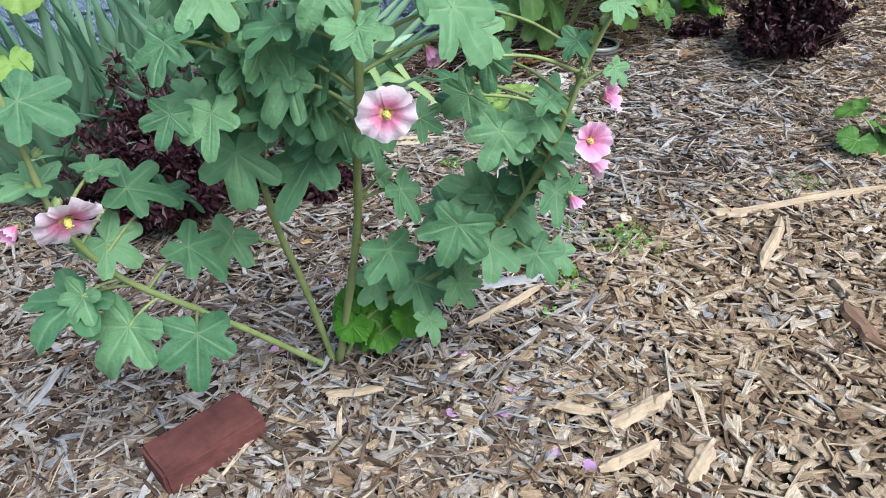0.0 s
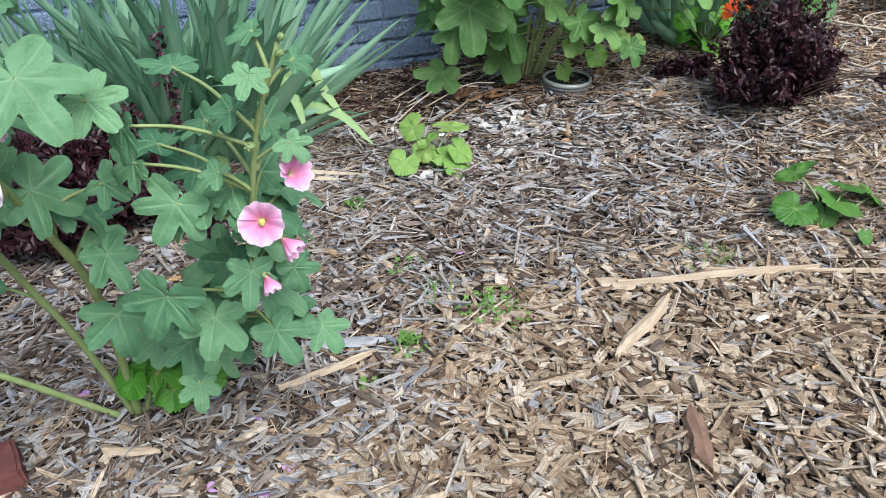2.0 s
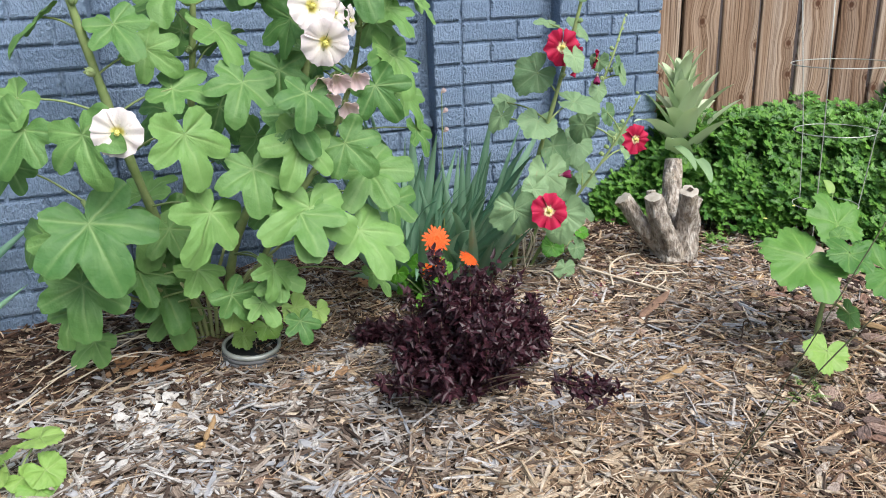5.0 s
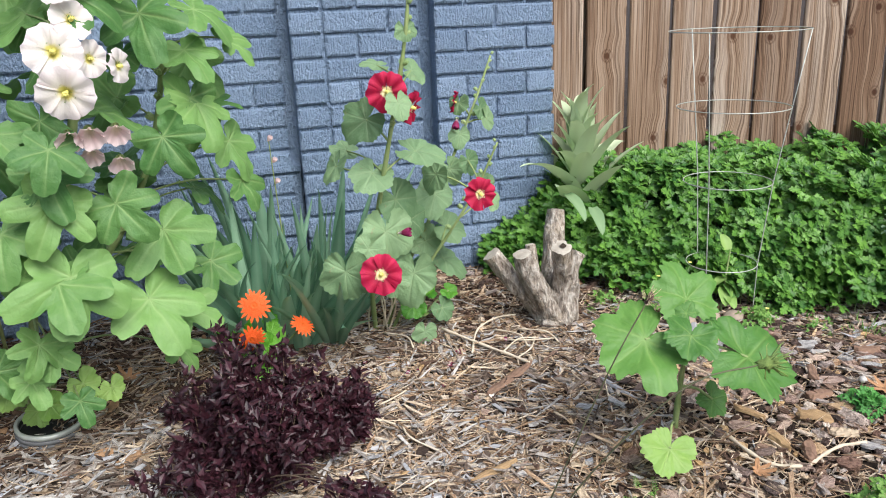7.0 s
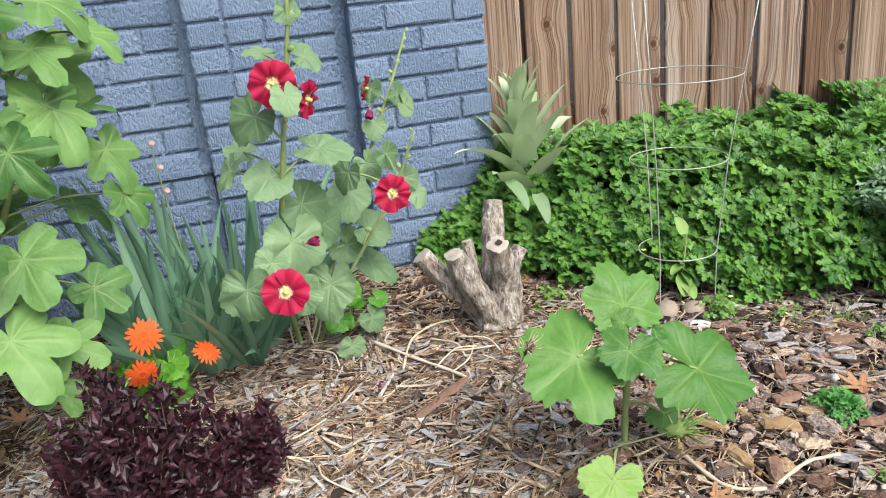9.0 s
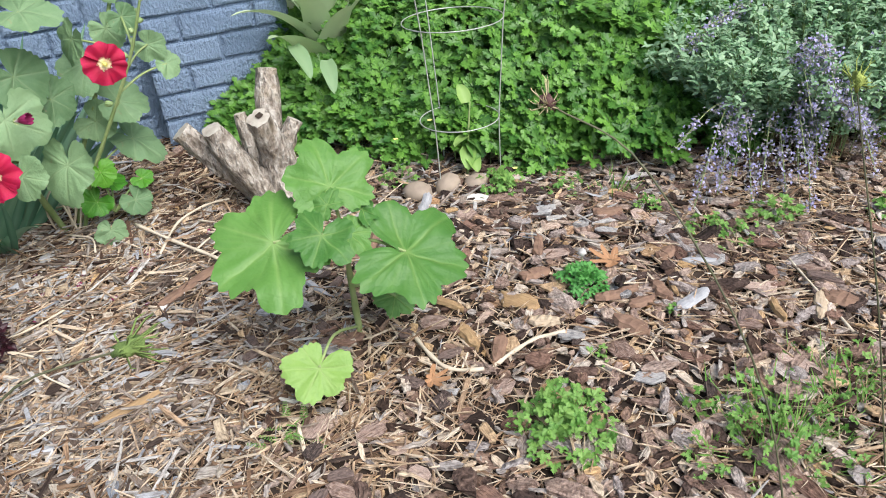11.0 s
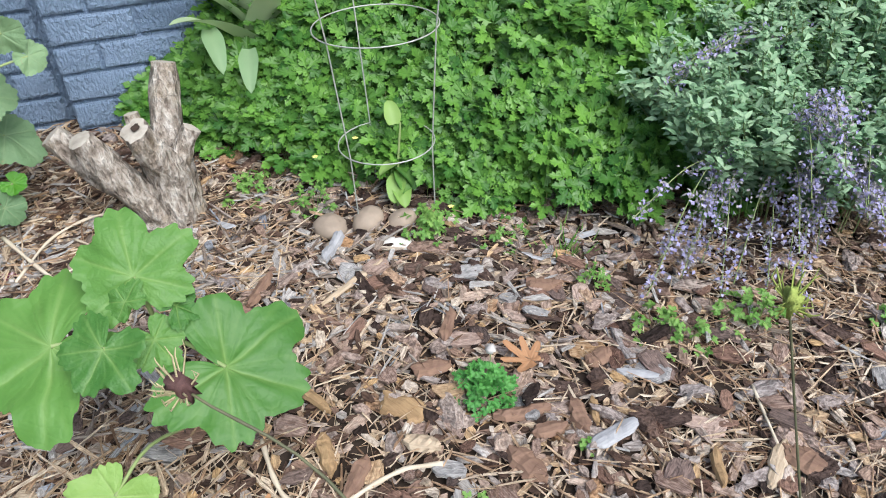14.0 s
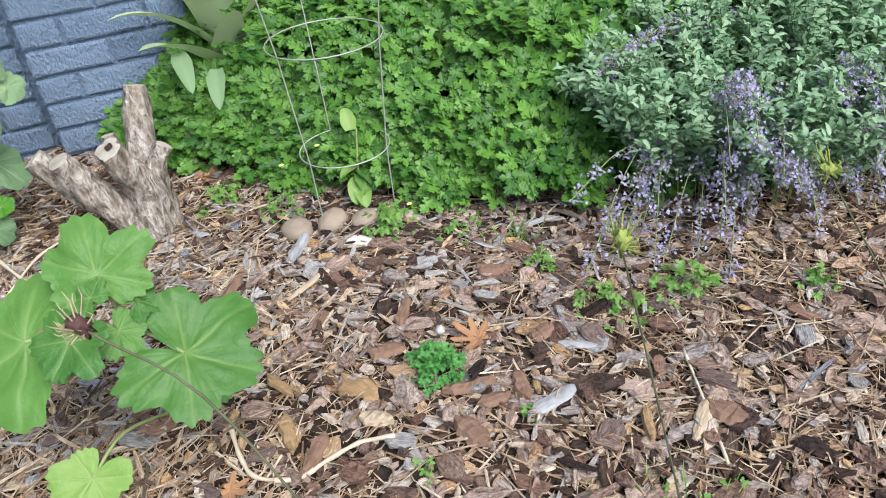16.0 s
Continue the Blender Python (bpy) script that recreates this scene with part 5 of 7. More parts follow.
def mullein():
    rng = random.Random(909)
    x, y = 3.385, 2.74
    ob = thing("mullein", x, y, gz(x, y), "mullein with long woolly grey-green leaves at the wall corner", "flower plant")
    z0 = gz(x, y)
    add_stem(ob, [(x, y, z0), (x, y + 0.01, z0 + 0.3), (x, y + 0.03, z0 + 0.55)], 0.012, 0.006)
    data = [strap_leaf("leaf", M_MULLEIN, 0.33, 0.105, bd, 60 + i, 0.25, 12, 2.0, 0.75) for i, bd in enumerate((0.5, 0.8, 1.2, 0.35))]
    for i in range(34):
        t = i / 33
        h = 0.13 + 0.34 * t
        s = (1.05 - 0.52 * t) * rng.uniform(0.8, 1.12)
        m = pose(x, y + 0.03 * t, z0 + h, 0, 0, i * 137.5) @ pose(0, 0, 0, -(46 - 40 * t + rng.uniform(-8, 8)), 0, 0) @ Matrix.Diagonal((s, s, s, 1))
        part("leaf", data[i % 4], ob, m)
    limp = strap_leaf("leaf", M_REDLEAF, 0.34, 0.13, 0.8, 66, 0.3, 12, 2.4)
    for dx, dy, dz, az, s in ((-0.12, -0.13, 0.22, 185, 0.40), (-0.04, -0.16, 0.17, 170, 0.38)):
        part("leaf", limp, ob, pose(x + dx, y + dy, z0 + dz + 0.06, 0, 0, az) @ pose(0, 0, 0, -105, 0, 0) @ Matrix.Diagonal((s, s, s, 1)), "pale drooping leaf")


LEAFLET = ((0.0, 0.03), (0.2, 0.09), (0.22, 0.27), (0.38, 0.40), (0.46, 0.29), (0.55, 0.36), (0.52, 0.12), (0.68, 0.24), (0.80, 0.29), (0.82, 0.15), (0.96, 0.14), (0.92, 0.05), (1.08, 0.0))


def comfrey():
    rng = random.Random(919)
    x, y = 4.87, 2.27
    ob = thing("comfrey", x, y, gz(x, y), "broad pale green leaves of a tall plant by the fence", "plant")
    z0 = gz(x, y)
    stem = add_stem(ob, [(x, y, z0), (x, y, z0 + 0.2), (x - 0.02, y, z0 + 0.38)], 0.008, 0.005)
    data = [strap_leaf("leaf", M_MULLEIN, 0.32, 0.14, bd, 70 + i, 0.25, 12, 2.6) for i, bd in enumerate((1.3, 1.7))]
    for i, (az, tl, s) in enumerate(((75, 40, 1.0), (110, 50, 1.05), (150, 55, 0.9), (190, 60, 0.8), (40, 45, 0.9), (250, 50, 0.9), (310, 40, 0.9), (95, 20, 0.8))):
        part("leaf", data[i % 2], ob, pose(x, y, z0 + 0.2 + 0.02 * i, 0, 0, az) @ pose(0, 0, 0, -tl, 0, 0) @ Matrix.Diagonal((s, s, s, 1)))


def spray_leaf(g, p, d, nrm, s, rng):
    """A small cut leaf: three leaflets with rounded lobes."""
    d = Vector(d).normalized()
    nrm = (Vector(nrm) - d * Vector(nrm).dot(d)).normalized()
    side = d.cross(nrm)
    for a in (-1.0, 0.0, 1.0):
        dd = (d * math.cos(a * 1.05) + side * math.sin(a * 1.05)).normalized()
        ss = side * math.cos(a * 1.05) - d * math.sin(a * 1.05)
        ln = s * (1.0 if a == 0 else 0.8)
        o = Vector(p) + dd * ln * 0.06
        right = [o + dd * ln * q + ss * ln * w + nrm * ln * (0.22 * w - 0.2 * q * q) for q, w in LEAFLET]
        left = [o + dd * ln * q - ss * ln * w + nrm * ln * (0.22 * w - 0.2 * q * q) for q, w in LEAFLET[-2:0:-1]]
        pts = right + left
        c = len(pts)
        pts.append(o + dd * ln * 0.5 - nrm * ln * 0.09)
        g.add(pts, [(c, i + 1, i) for i in range(c - 1)] + [(c, 0, c - 1)], [0.2] + [0.0] * (c - 1) + [0.45])


def front_line(x):
    """The y of the ground cover's front edge at x."""
    pts = ((2.95, 2.97), (3.08, 2.72), (3.26, 2.54), (3.46, 2.33), (3.66, 2.16), (3.95, 1.95), (4.3, 1.84), (4.9, 1.7), (6.5, 1.4))
    for (xa, ya), (xb, yb) in zip(pts, pts[1:]):
        if x <= xb:
            return ya + (yb - ya) * (x - xa) / (xb - xa)
    return 1.4


def ground_cover():
    rng = random.Random(111)
    g = Geo()
    stalks = Geo()
    made = 0
    while made < 1080:
        x = rng.uniform(2.98, 5.6)
        if x > 4.6 and rng.random() < 0.5:
            continue
        fy = front_line(x)
        back = FENCE_P.y - (x - FENCE_P.x) * 0.364 - 0.02
        if x < 3.33:
            back = min(back, 2.79)
        if back - fy < 0.02:
            continue
        y = fy + (back - fy) * rng.random() ** 1.2
        d = (y - fy) + 0.05 * noise.noise(Vector((x * 6, y * 6, 2)))
        top = (0.06 + 0.27 * min(1, max(d, 0) / 0.34) ** 0.75 + 0.06 * noise.noise(Vector((x * 5.5, y * 5.5, 7))) + 0.06 * noise.noise(Vector((x * 13, y * 13, 3)))) * (0.72 if x < 3.25 else 1.0)
        h = top * (1 - 0.55 * rng.random() ** 2.6)
        p = Vector((x, y, gz(x, y) + h))
        axis = (Vector((0, -0.75 if d < 0.3 else -0.4, 0.9)) + vrand(rng, 0.25)).normalized()
        a = axis.cross(Vector((rng.uniform(-1, 1), 0.3, 0.2))).normalized()
        b = axis.cross(a)
        count = rng.randint(7, 9)
        for k in range(count):
            an = 6.283 * (k + rng.uniform(-0.25, 0.25)) / count
            out = a * math.cos(an) + b * math.sin(an)
            up = rng.uniform(0.0, 1.0)
            q = p + out * rng.uniform(0.006, 0.034) + axis * rng.uniform(-0.02, 0.014)
            spray_leaf(g, q, out + axis * up, axis - out * up * 0.6 + vrand(rng, 0.3), rng.uniform(0.029, 0.05), rng)
        stalks.tube([(x, y + 0.02, gz(x, y)), p - axis * 0.01], 0.0014, 3, False)
        made += 1
    ob = tagged(new("ground_cover", g.mesh("ground_cover", M_COVER, False)), "dense mound of fresh green cut-leaved ground cover along the fence", "ground cover", "", "stuff")
    part("stalk", stalks.mesh("stalk", M_STEM), ob)
    gg = Geo()
    for x, y, h in ((3.43, 2.30, 0.10), (3.68, 2.1, 0.03), (3.52, 2.27, 0.14)):
        for k in range(5):
            an = 1.2566 * k
            small_blade(gg, (x, y, gz(x, y) + h), (math.cos(an), math.sin(an), 0.3), (0, -0.4, 1), 0.008, 0.006)
    tagged(new("buttercup", gg.mesh("buttercup", M_YELLOW, False)), "tiny yellow flowers among the ground cover", "flower", "", "stuff")


def catmint():
    rng = random.Random(222)
    cx, cy = 4.65, 1.96
    ob = thing("catmint", cx, cy, gz(cx, cy), "sprawling catmint with grey-green leaves and lavender flower spikes", "flower plant")
    fo, fl, cal, st = Geo(), Geo(), Geo(), Geo()
    for i in range(760):
        an, q = rng.uniform(0, 6.283), rng.random() ** 0.5
        bx, by = cx + math.cos(an) * 0.52 * q, cy + math.sin(an) * 0.27 * q
        h = (0.39 - 0.15 * q * q) * rng.uniform(0.78, 1.14)
        lean = Vector((math.cos(an), math.sin(an) - 0.25, 0)) * 0.12 * q
        a = Vector((bx, by, gz(bx, by)))
        e = a + lean + Vector((0, 0, h))
        line = smooth_line([a, a + lean * 0.3 + Vector((0, 0, h * 0.55)), e], 4)
        st.tube(line, 0.0013, 3, False)
        for k in range(2 if q < 0.7 else 3, len(line)):
            for s in range(12):
                d = Vector((rng.uniform(-1, 1), rng.uniform(-1, 1), rng.uniform(-0.2, 0.7)))
                soft_blade(fo, line[k] + vrand(rng, 0.014), d, Vector((0, -0.4, 1)) + vrand(rng, 0.4), rng.uniform(0.012, 0.027), rng.uniform(0.007, 0.012))
    # flopping flower spikes over the front edge
    for i in range(96):
        if i < 16:
            fx = rng.uniform(3.98, 4.3)
            a = Vector((fx + 0.16, 1.84, gz(fx, 1.84) + rng.uniform(0.12, 0.26)))
            e = Vector((fx + rng.uniform(-0.1, 0.04), rng.uniform(1.6, 1.78), 0))
            e.z = gz(e.x, e.y) + rng.uniform(0.012, 0.17)
        elif i < 20:
            fx = rng.uniform(4.05, 4.3)
            a = Vector((fx + 0.2, 2.0, gz(fx, 2.0) + 0.3))
            e = Vector((fx - 0.02, 1.98, gz(fx, 2.0) + rng.uniform(0.25, 0.36)))
        else:
            fx = rng.uniform(4.15, 5.0)
            a = Vector((fx + 0.06, 1.78 - 0.08 * (fx - 4.2), gz(fx, 1.8) + rng.uniform(0.1, 0.3)))
            e = a + Vector((rng.uniform(-0.14, 0.08), rng.uniform(-0.2, -0.07), rng.uniform(-0.16, 0.07)))
            e.z = max(e.z, gz(e.x, e.y) + 0.015)
        line = smooth_line([a, (a + e) / 2 + Vector((0, 0, 0.04)), e], 8)
        st.tube(line, 0.0013, 3, False)
        for k in range(4, len(line)):
            if k < 10 and rng.random() < 0.4:
                continue
            whorl = k % 3 != 1
            for s in range(rng.randint(9, 15) if whorl else 2):
                p = line[k] + vrand(rng, 0.014)
                small_blade(cal, p, vrand(rng), vrand(rng), rng.uniform(0.007, 0.012), 0.005)
                if rng.random() < 0.6:
                    small_blade(fl, p + vrand(rng, 0.006), vrand(rng) + Vector((0, -0.5, 0.1)), Vector((0, -0.6, 0.7)) + vrand(rng, 0.5), rng.uniform(0.006, 0.011), rng.uniform(0.005, 0.009))
    tagged(part("stem", st.mesh("stem", M_STEM), ob), "", "", "", "stuff")
    part("foliage", fo.mesh("foliage", M_CATMINT), ob)
    tagged(part("calyx", cal.mesh("calyx", M_CALYX, False), ob), "", "", "", "stuff")
    tagged(part("floret", fl.mesh("floret", M_LAVENDER, False), ob), "", "", "", "stuff")


def weed_clump(name, x, y, r, h, count, seed, material, label, kind="spray", size=0.018):
    rng = random.Random(seed)
    g = Geo()
    for i in range(count):
        an, q = rng.uniform(0, 6.283), rng.random() ** 0.5 * (0.4 if i % 3 == 0 else 1.0)
        px, py = x + math.cos(an) * r * q, y + math.sin(an) * r * q
        p = Vector((px, py, gz(px, py) + h * (1 - 0.6 * q * q) * rng.uniform(0.35, 1.0)))
        d = Vector((math.cos(an) * q, math.sin(an) * q - 0.2, rng.uniform(-0.25, 0.25))) + vrand(rng, 0.7)
        if kind == "spray":
            spray_leaf(g, p, d, Vector((0, -0.4, 1)) + vrand(rng, 0.4), size * rng.uniform(0.7, 1.25), rng)
        elif kind == "fern":
            for k in range(7):
                t = k / 6
                c = p + d.normalized() * size * 3 * t
                for s in (-1, 1):
                    small_blade(g, c, d.normalized() * 0.6 + Vector((-d.y, d.x, 0.1)).normalized() * s, (0, -0.3, 1), size * (1.1 - 0.6 * t), size * 0.28)
        else:
            small_blade(g, p - Vector((0, 0, h * 0.5)), d * 0.5 + Vector((0, 0, 0.7)), (0, -1, 0.3), size * rng.uniform(2, 4), size * 0.25)
        if i % 4 == 0:
            g.tube([(px * 0.5 + x * 0.5, py * 0.5 + y * 0.5, gz(px, py) - 0.004), p], 0.0008, 3, False)
    return tagged(new(name, g.mesh(name, material, False)), label, "weed", "", "stuff")


def weeds():
    weed_clump("clover_clump", 3.58, 1.62, 0.052, 0.055, 150, 1, M_CLOVER, "small round clump of dark green clover", "spray", 0.013)
    for i, (x, y, r, h, c, k, s) in enumerate(((3.345, 1.31, 0.085, 0.08, 150, "spray", 0.018), (3.62, 1.13, 0.15, 0.07, 150, "spray", 0.013), (3.64, 1.12, 0.16, 0.08, 150, "blade", 0.017), (3.80, 1.14, 0.13, 0.07, 90, "blade", 0.015), (3.83, 1.16, 0.12, 0.05, 60, "spray", 0.011),
                                               (3.93, 1.62, 0.07, 0.06, 40, "spray", 0.014), (4.08, 1.60, 0.06, 0.07, 50, "spray", 0.015), (3.75, 1.98, 0.06, 0.04, 26, "spray", 0.012), (3.62, 2.06, 0.07, 0.06, 60, "spray", 0.016),
                                               (3.85, 1.90, 0.08, 0.05, 30, "blade", 0.016), (3.70, 1.47, 0.02, 0.03, 8, "spray", 0.011), (3.87, 1.78, 0.04, 0.06, 22, "spray", 0.011), (0.82, 1.83, 0.045, 0.035, 30, "spray", 0.012),
                                               (1.03, 1.27, 0.08, 0.045, 60, "spray", 0.011), (0.82, 1.22, 0.035, 0.05, 36, "spray", 0.012), (1.55, 1.25, 0.09, 0.05, 46, "blade", 0.014), (0.88, 1.5, 0.06, 0.03, 26, "spray", 0.009),
                                               (0.92, 1.37, 0.05, 0.05, 20, "blade", 0.014), (0.61, 2.12, 0.05, 0.04, 34, "spray", 0.014), (3.50, 1.42, 0.03, 0.03, 12, "spray", 0.011), (4.3, 1.50, 0.04, 0.05, 22, "spray", 0.014),
                                               (3.28, 2.37, 0.07, 0.05, 40, "spray", 0.016), (3.40, 2.25, 0.06, 0.07, 30, "spray", 0.014), (0.72, 1.14, 0.03, 0.03, 14, "spray", 0.01), (3.98, 1.0, 0.1, 0.07, 90, "spray", 0.012), (2.92, 1.52, 0.05, 0.04, 14, "fern", 0.01))):
        weed_clump("weed_clump", x, y, r, h, c, 300 + i, M_WEED, "low green weed growing through the mulch" if k == "spray" else ("feathery light green weed in the mulch" if k == "fern" else "thin tuft of grass in the mulch"), k, s)


def clover_blossom():
    ob = thing("clover_blossom", 3.608, 1.665, gz(3.608, 1.665), "small round white clover blossom above the clover clump", "flower")
    add_stem(ob, [(3.600, 1.660, gz(3.6, 1.66) - 0.01), (3.606, 1.664, gz(3.6, 1.66) + 0.03), (3.608, 1.665, gz(3.6, 1.66) + 0.052)], 0.001, 0.0008)
    part("flower_head", Geo().ball((0, 0, 0), 0.009, 0.009, 0.008, 12, 9, None, 0.5).mesh("flower_head", M_FADED), ob, pose(3.608, 1.665, gz(3.6, 1.66) + 0.058))


def seed_heads():
    """Wiry stalks with spiky seed heads beside the path."""
    def head(material, bract_material, seed):
        rng = random.Random(seed)
        core, bracts = Geo().ball((0.1, 0, 0), 0.45, 0.5, 0.6, 9, 7, None, 1.1), Geo()
        for i in range(26):
            d = vrand(rng).normalized()
            e = d * rng.uniform(0.6, 1.6) + Vector((0.35, 0.2, 0.5))
            bracts.tube([d * 0.5, (d + e) * 0.5 + vrand(rng, 0.16), e], [0.06, 0.05, 0.014], 3, False)
        return core.mesh("seed_head", material), bracts.mesh("bract_tuft", bract_material)

    def crown(ob, hd, m):
        top = part("seed_head", hd[0], ob, m)
        tagged(part("bract_tuft", hd[1], top, m), "thin curling bracts", "", "", "stuff")
    dark, pale = head(M_POD, M_BRACT, 3), head(M_PODY, M_PODY, 4)
    green = head(M_GREENPOD, M_GREENPOD, 5)
    for pts, hd, s, lab in (([(2.50, 1.36, 0.22), (2.56, 1.24, 0.55), (2.62, 1.17, 0.80), (2.672, 1.16, 0.905)], dark, 0.011, "thin dark stalk with a spiky purple seed head"),
                            ([(2.46, 1.34, 0.22), (2.54, 1.16, 0.60), (2.66, 1.07, 0.81), (2.774, 1.046, 0.843)], green, 0.018, "thin dark stalk with a spiky green seed head"),
                            ([(3.42, 0.86, 0.23), (3.39, 0.94, 0.6), (3.30, 1.05, 0.86), (3.215, 1.112, 0.94)], dark, 0.014, "thin green stalk with a spiky dark seed head"),
                            ([(3.74, 1.0, 0.26), (3.70, 1.05, 0.55), (3.67, 1.1, 0.78), (3.657, 1.118, 0.87)], pale, 0.017, "thin stalk with a spiky yellow-green seed head")):
        ob = thing("seed_stalk", *pts[0], lab, "dried flower", "seed heads")
        add_stem(ob, [(pts[0][0], pts[0][1], gz(pts[0][0], pts[0][1]) - 0.02)] + pts[1:], 0.0013, 0.001, M_DARKSTEM)
        crown(ob, hd, basis(pts[-1], Vector(pts[-1]) - Vector(pts[-2]), (0.2, 0.5, 0.3), s))
    ob = thing("seed_stalk", 4.42, 1.05, gz(4.42, 1.05), "thin stalk with a spiky yellow-green seed head", "dried flower", "seed heads")
    add_stem(ob, [(4.1, 1.0, 0.26), (4.05, 1.12, 0.6), (3.96, 1.2, 0.82)], 0.0014, 0.001, M_DARKSTEM)
    crown(ob, pale, basis((3.96, 1.2, 0.82), (-0.6, 0.4, 0.4), (0.2, 0.5, 0.3), 0.016))


# ---- things on the bed ----
def stump():
    ob = thing("tree_stump", 3.08, 2.365, gz(3.08, 2.365), "weathered grey many-stemmed shrub stump, sawn off", "stump")

    def limb(pts, r0, r1, seed):
        line = smooth_line(pts, 10)
        n, sides = len(line), 26
        verts, faces = [], []
        side = None
        for i, p in enumerate(line):
            d = (line[min(i + 1, n - 1)] - line[max(i - 1, 0)]).normalized()
            if side is None:
                side = d.cross(Vector((0.2, 0.9, 0.1))).normalized()
            side = (side - d * side.dot(d)).normalized()
            up = d.cross(side)
            r = r0 + (r1 - r0) * (i / (n - 1)) ** 0.7
            for k in range(sides):
                an = 2 * math.pi * k / sides
                w = (side * math.cos(an) + up * math.sin(an))
                rr = r * (1 + 0.26 * noise.noise(Vector((w.x * 1.7, w.y * 1.7, i * 0.13 + seed))) + 0.12 * noise.noise(w * 4.5 + Vector((0, i * 0.18, seed))) - 0.16 * max(0.0, 0.25 - abs(noise.noise(w * 3.2 + Vector((i * 0.07, 0, seed * 2))))) / 0.25)
                verts.append(p + w * rr)
        for i in range(n - 1):
            for k in range(sides):
                k2 = (k + 1) % sides
                faces.append((i * sides + k, i * sides + k2, (i + 1) * sides + k2, (i + 1) * sides + k))
        o = part("limb", Geo().add(verts, faces).mesh("limb", M_STUMP), ob)
        if seed == 7:
            return
        ring = verts[-sides:]
        c = sum(ring, Vector()) / sides
        d = (line[-1] - line[-2]).normalized()
        face = Geo().add([c + d * 0.001] + [c + (q - c) * 0.6 + d * 0.0015 for q in ring] + ring, [(0, 1 + k, 1 + (k + 1) % sides) for k in range(sides)]
                         + [(1 + k, 1 + sides + k, 1 + sides + (k + 1) % sides, 1 + (k + 1) % sides) for k in range(sides)])
        part("sawn_end", face.mesh("sawn_end", M_CUT, False), o, None, "pale sawn end grain")
        if seed == 2:
            # the hole is not cut: a flat soil-dark disc paints its shade
            pit = Geo().add([c + d * 0.003 + (q - c) * 0.34 + Vector((0.004, 0, 0.003)) for q in ring[::2]], [tuple(range(sides // 2))])
            part("hole_shade", pit.mesh("hole_shade", M_SOIL, False), o, None, "flat dark patch painting the shade of the rotted hole in the sawn end")

    z0 = gz(3.08, 2.365) - 0.04
    limb([(3.12, 2.38, z0), (3.125, 2.40, 0.43), (3.13, 2.43, 0.54), (3.155, 2.465, 0.66)], 0.055, 0.029, 1)
    limb([(3.11, 2.35, z0), (3.115, 2.33, 0.42), (3.11, 2.305, 0.50), (3.083, 2.27, 0.60)], 0.064, 0.031, 2)
    limb([(3.115, 2.355, z0 + 0.02), (3.04, 2.365, 0.405), (2.965, 2.378, 0.49), (2.905, 2.385, 0.57)], 0.05, 0.027, 3)
    limb([(3.11, 2.34, z0 + 0.02), (3.06, 2.328, 0.41), (3.005, 2.315, 0.505), (2.972, 2.305, 0.585)], 0.052, 0.029, 4)
    limb([(3.08, 2.42, 0.38), (3.07, 2.44, 0.47), (3.062, 2.455, 0.56)], 0.028, 0.016, 5)
    limb([(3.13, 2.35, 0.45), (3.155, 2.355, 0.50), (3.185, 2.36, 0.545)], 0.03, 0.02, 6)
    limb([(3.09, 2.365, z0 - 0.01), (3.085, 2.36, 0.35), (3.09, 2.36, 0.39)], 0.1, 0.05, 7)


def tomato_cage():
    cx, cy = 3.572, 2.19
    z0 = gz(cx, cy)
    ob = thing("tomato_cage", cx, cy, z0, "galvanised wire tomato cage with four rings in the mulch", "plant support")
    tilt = pose(cx, cy, z0, 0, 0.3, 0)

    def ring(z, r):
        return [tilt @ Vector((math.cos(a) * r, math.sin(a) * r, z)) for a in [2 * math.pi * i / 40 for i in range(41)]]
    hs = ((0.165, 0.102), (0.415, 0.124), (0.63, 0.155), (0.84, 0.186))
    for z, r in hs:
        part("ring", Geo().tube(ring(z, r), 0.0015, 6, False).mesh("ring", M_WIRE), ob)
    for a in (-36, 97, 210):
        a = radians(a)
        pts = [tilt @ Vector((math.cos(a) * r, math.sin(a) * r, z)) for z, r in ((-0.1, 0.1), (0.0, 0.1)) + hs]
        part("leg", Geo().tube(pts, 0.0016, 6).mesh("leg", M_WIRE), ob)
    rng = random.Random(77)
    pl = thing("pepper_seedling", cx, cy, z0, "small wilting plant with soft yellow-green leaves inside the cage", "seedling")
    line = add_stem(pl, [(cx + 0.01, cy, z0 - 0.01), (cx + 0.02, cy, z0 + 0.1), (cx + 0.035, cy + 0.005, z0 + 0.2)], 0.004, 0.002)
    data = [strap_leaf("leaf", M_LIME, 0.062, 0.042, 0.9, 90, 0.3, 10, 2.2), strap_leaf("leaf", M_BRIGHTLEAF, 0.062, 0.036, 1.4, 91, 0.3, 10, 2.2)]
    for i, (h, az, tl, s) in enumerate(((0.2, 0, 25, 0.9), (0.09, 190, 120, 1.0), (0.08, 150, 115, 1.1), (0.1, 215, 110, 0.9), (0.11, 100, 95, 0.8), (0.12, 260, 95, 0.9), (0.06, 175, 100, 1.1), (0.13, 320, 80, 0.7))):
        part("leaf", data[i % 2], pl, pose(cx + 0.02, cy, z0 + h, 0, 0, az) @ pose(0, 0, 0, -tl, 0, 0) @ Matrix.Diagonal((s, s, s, 1)))


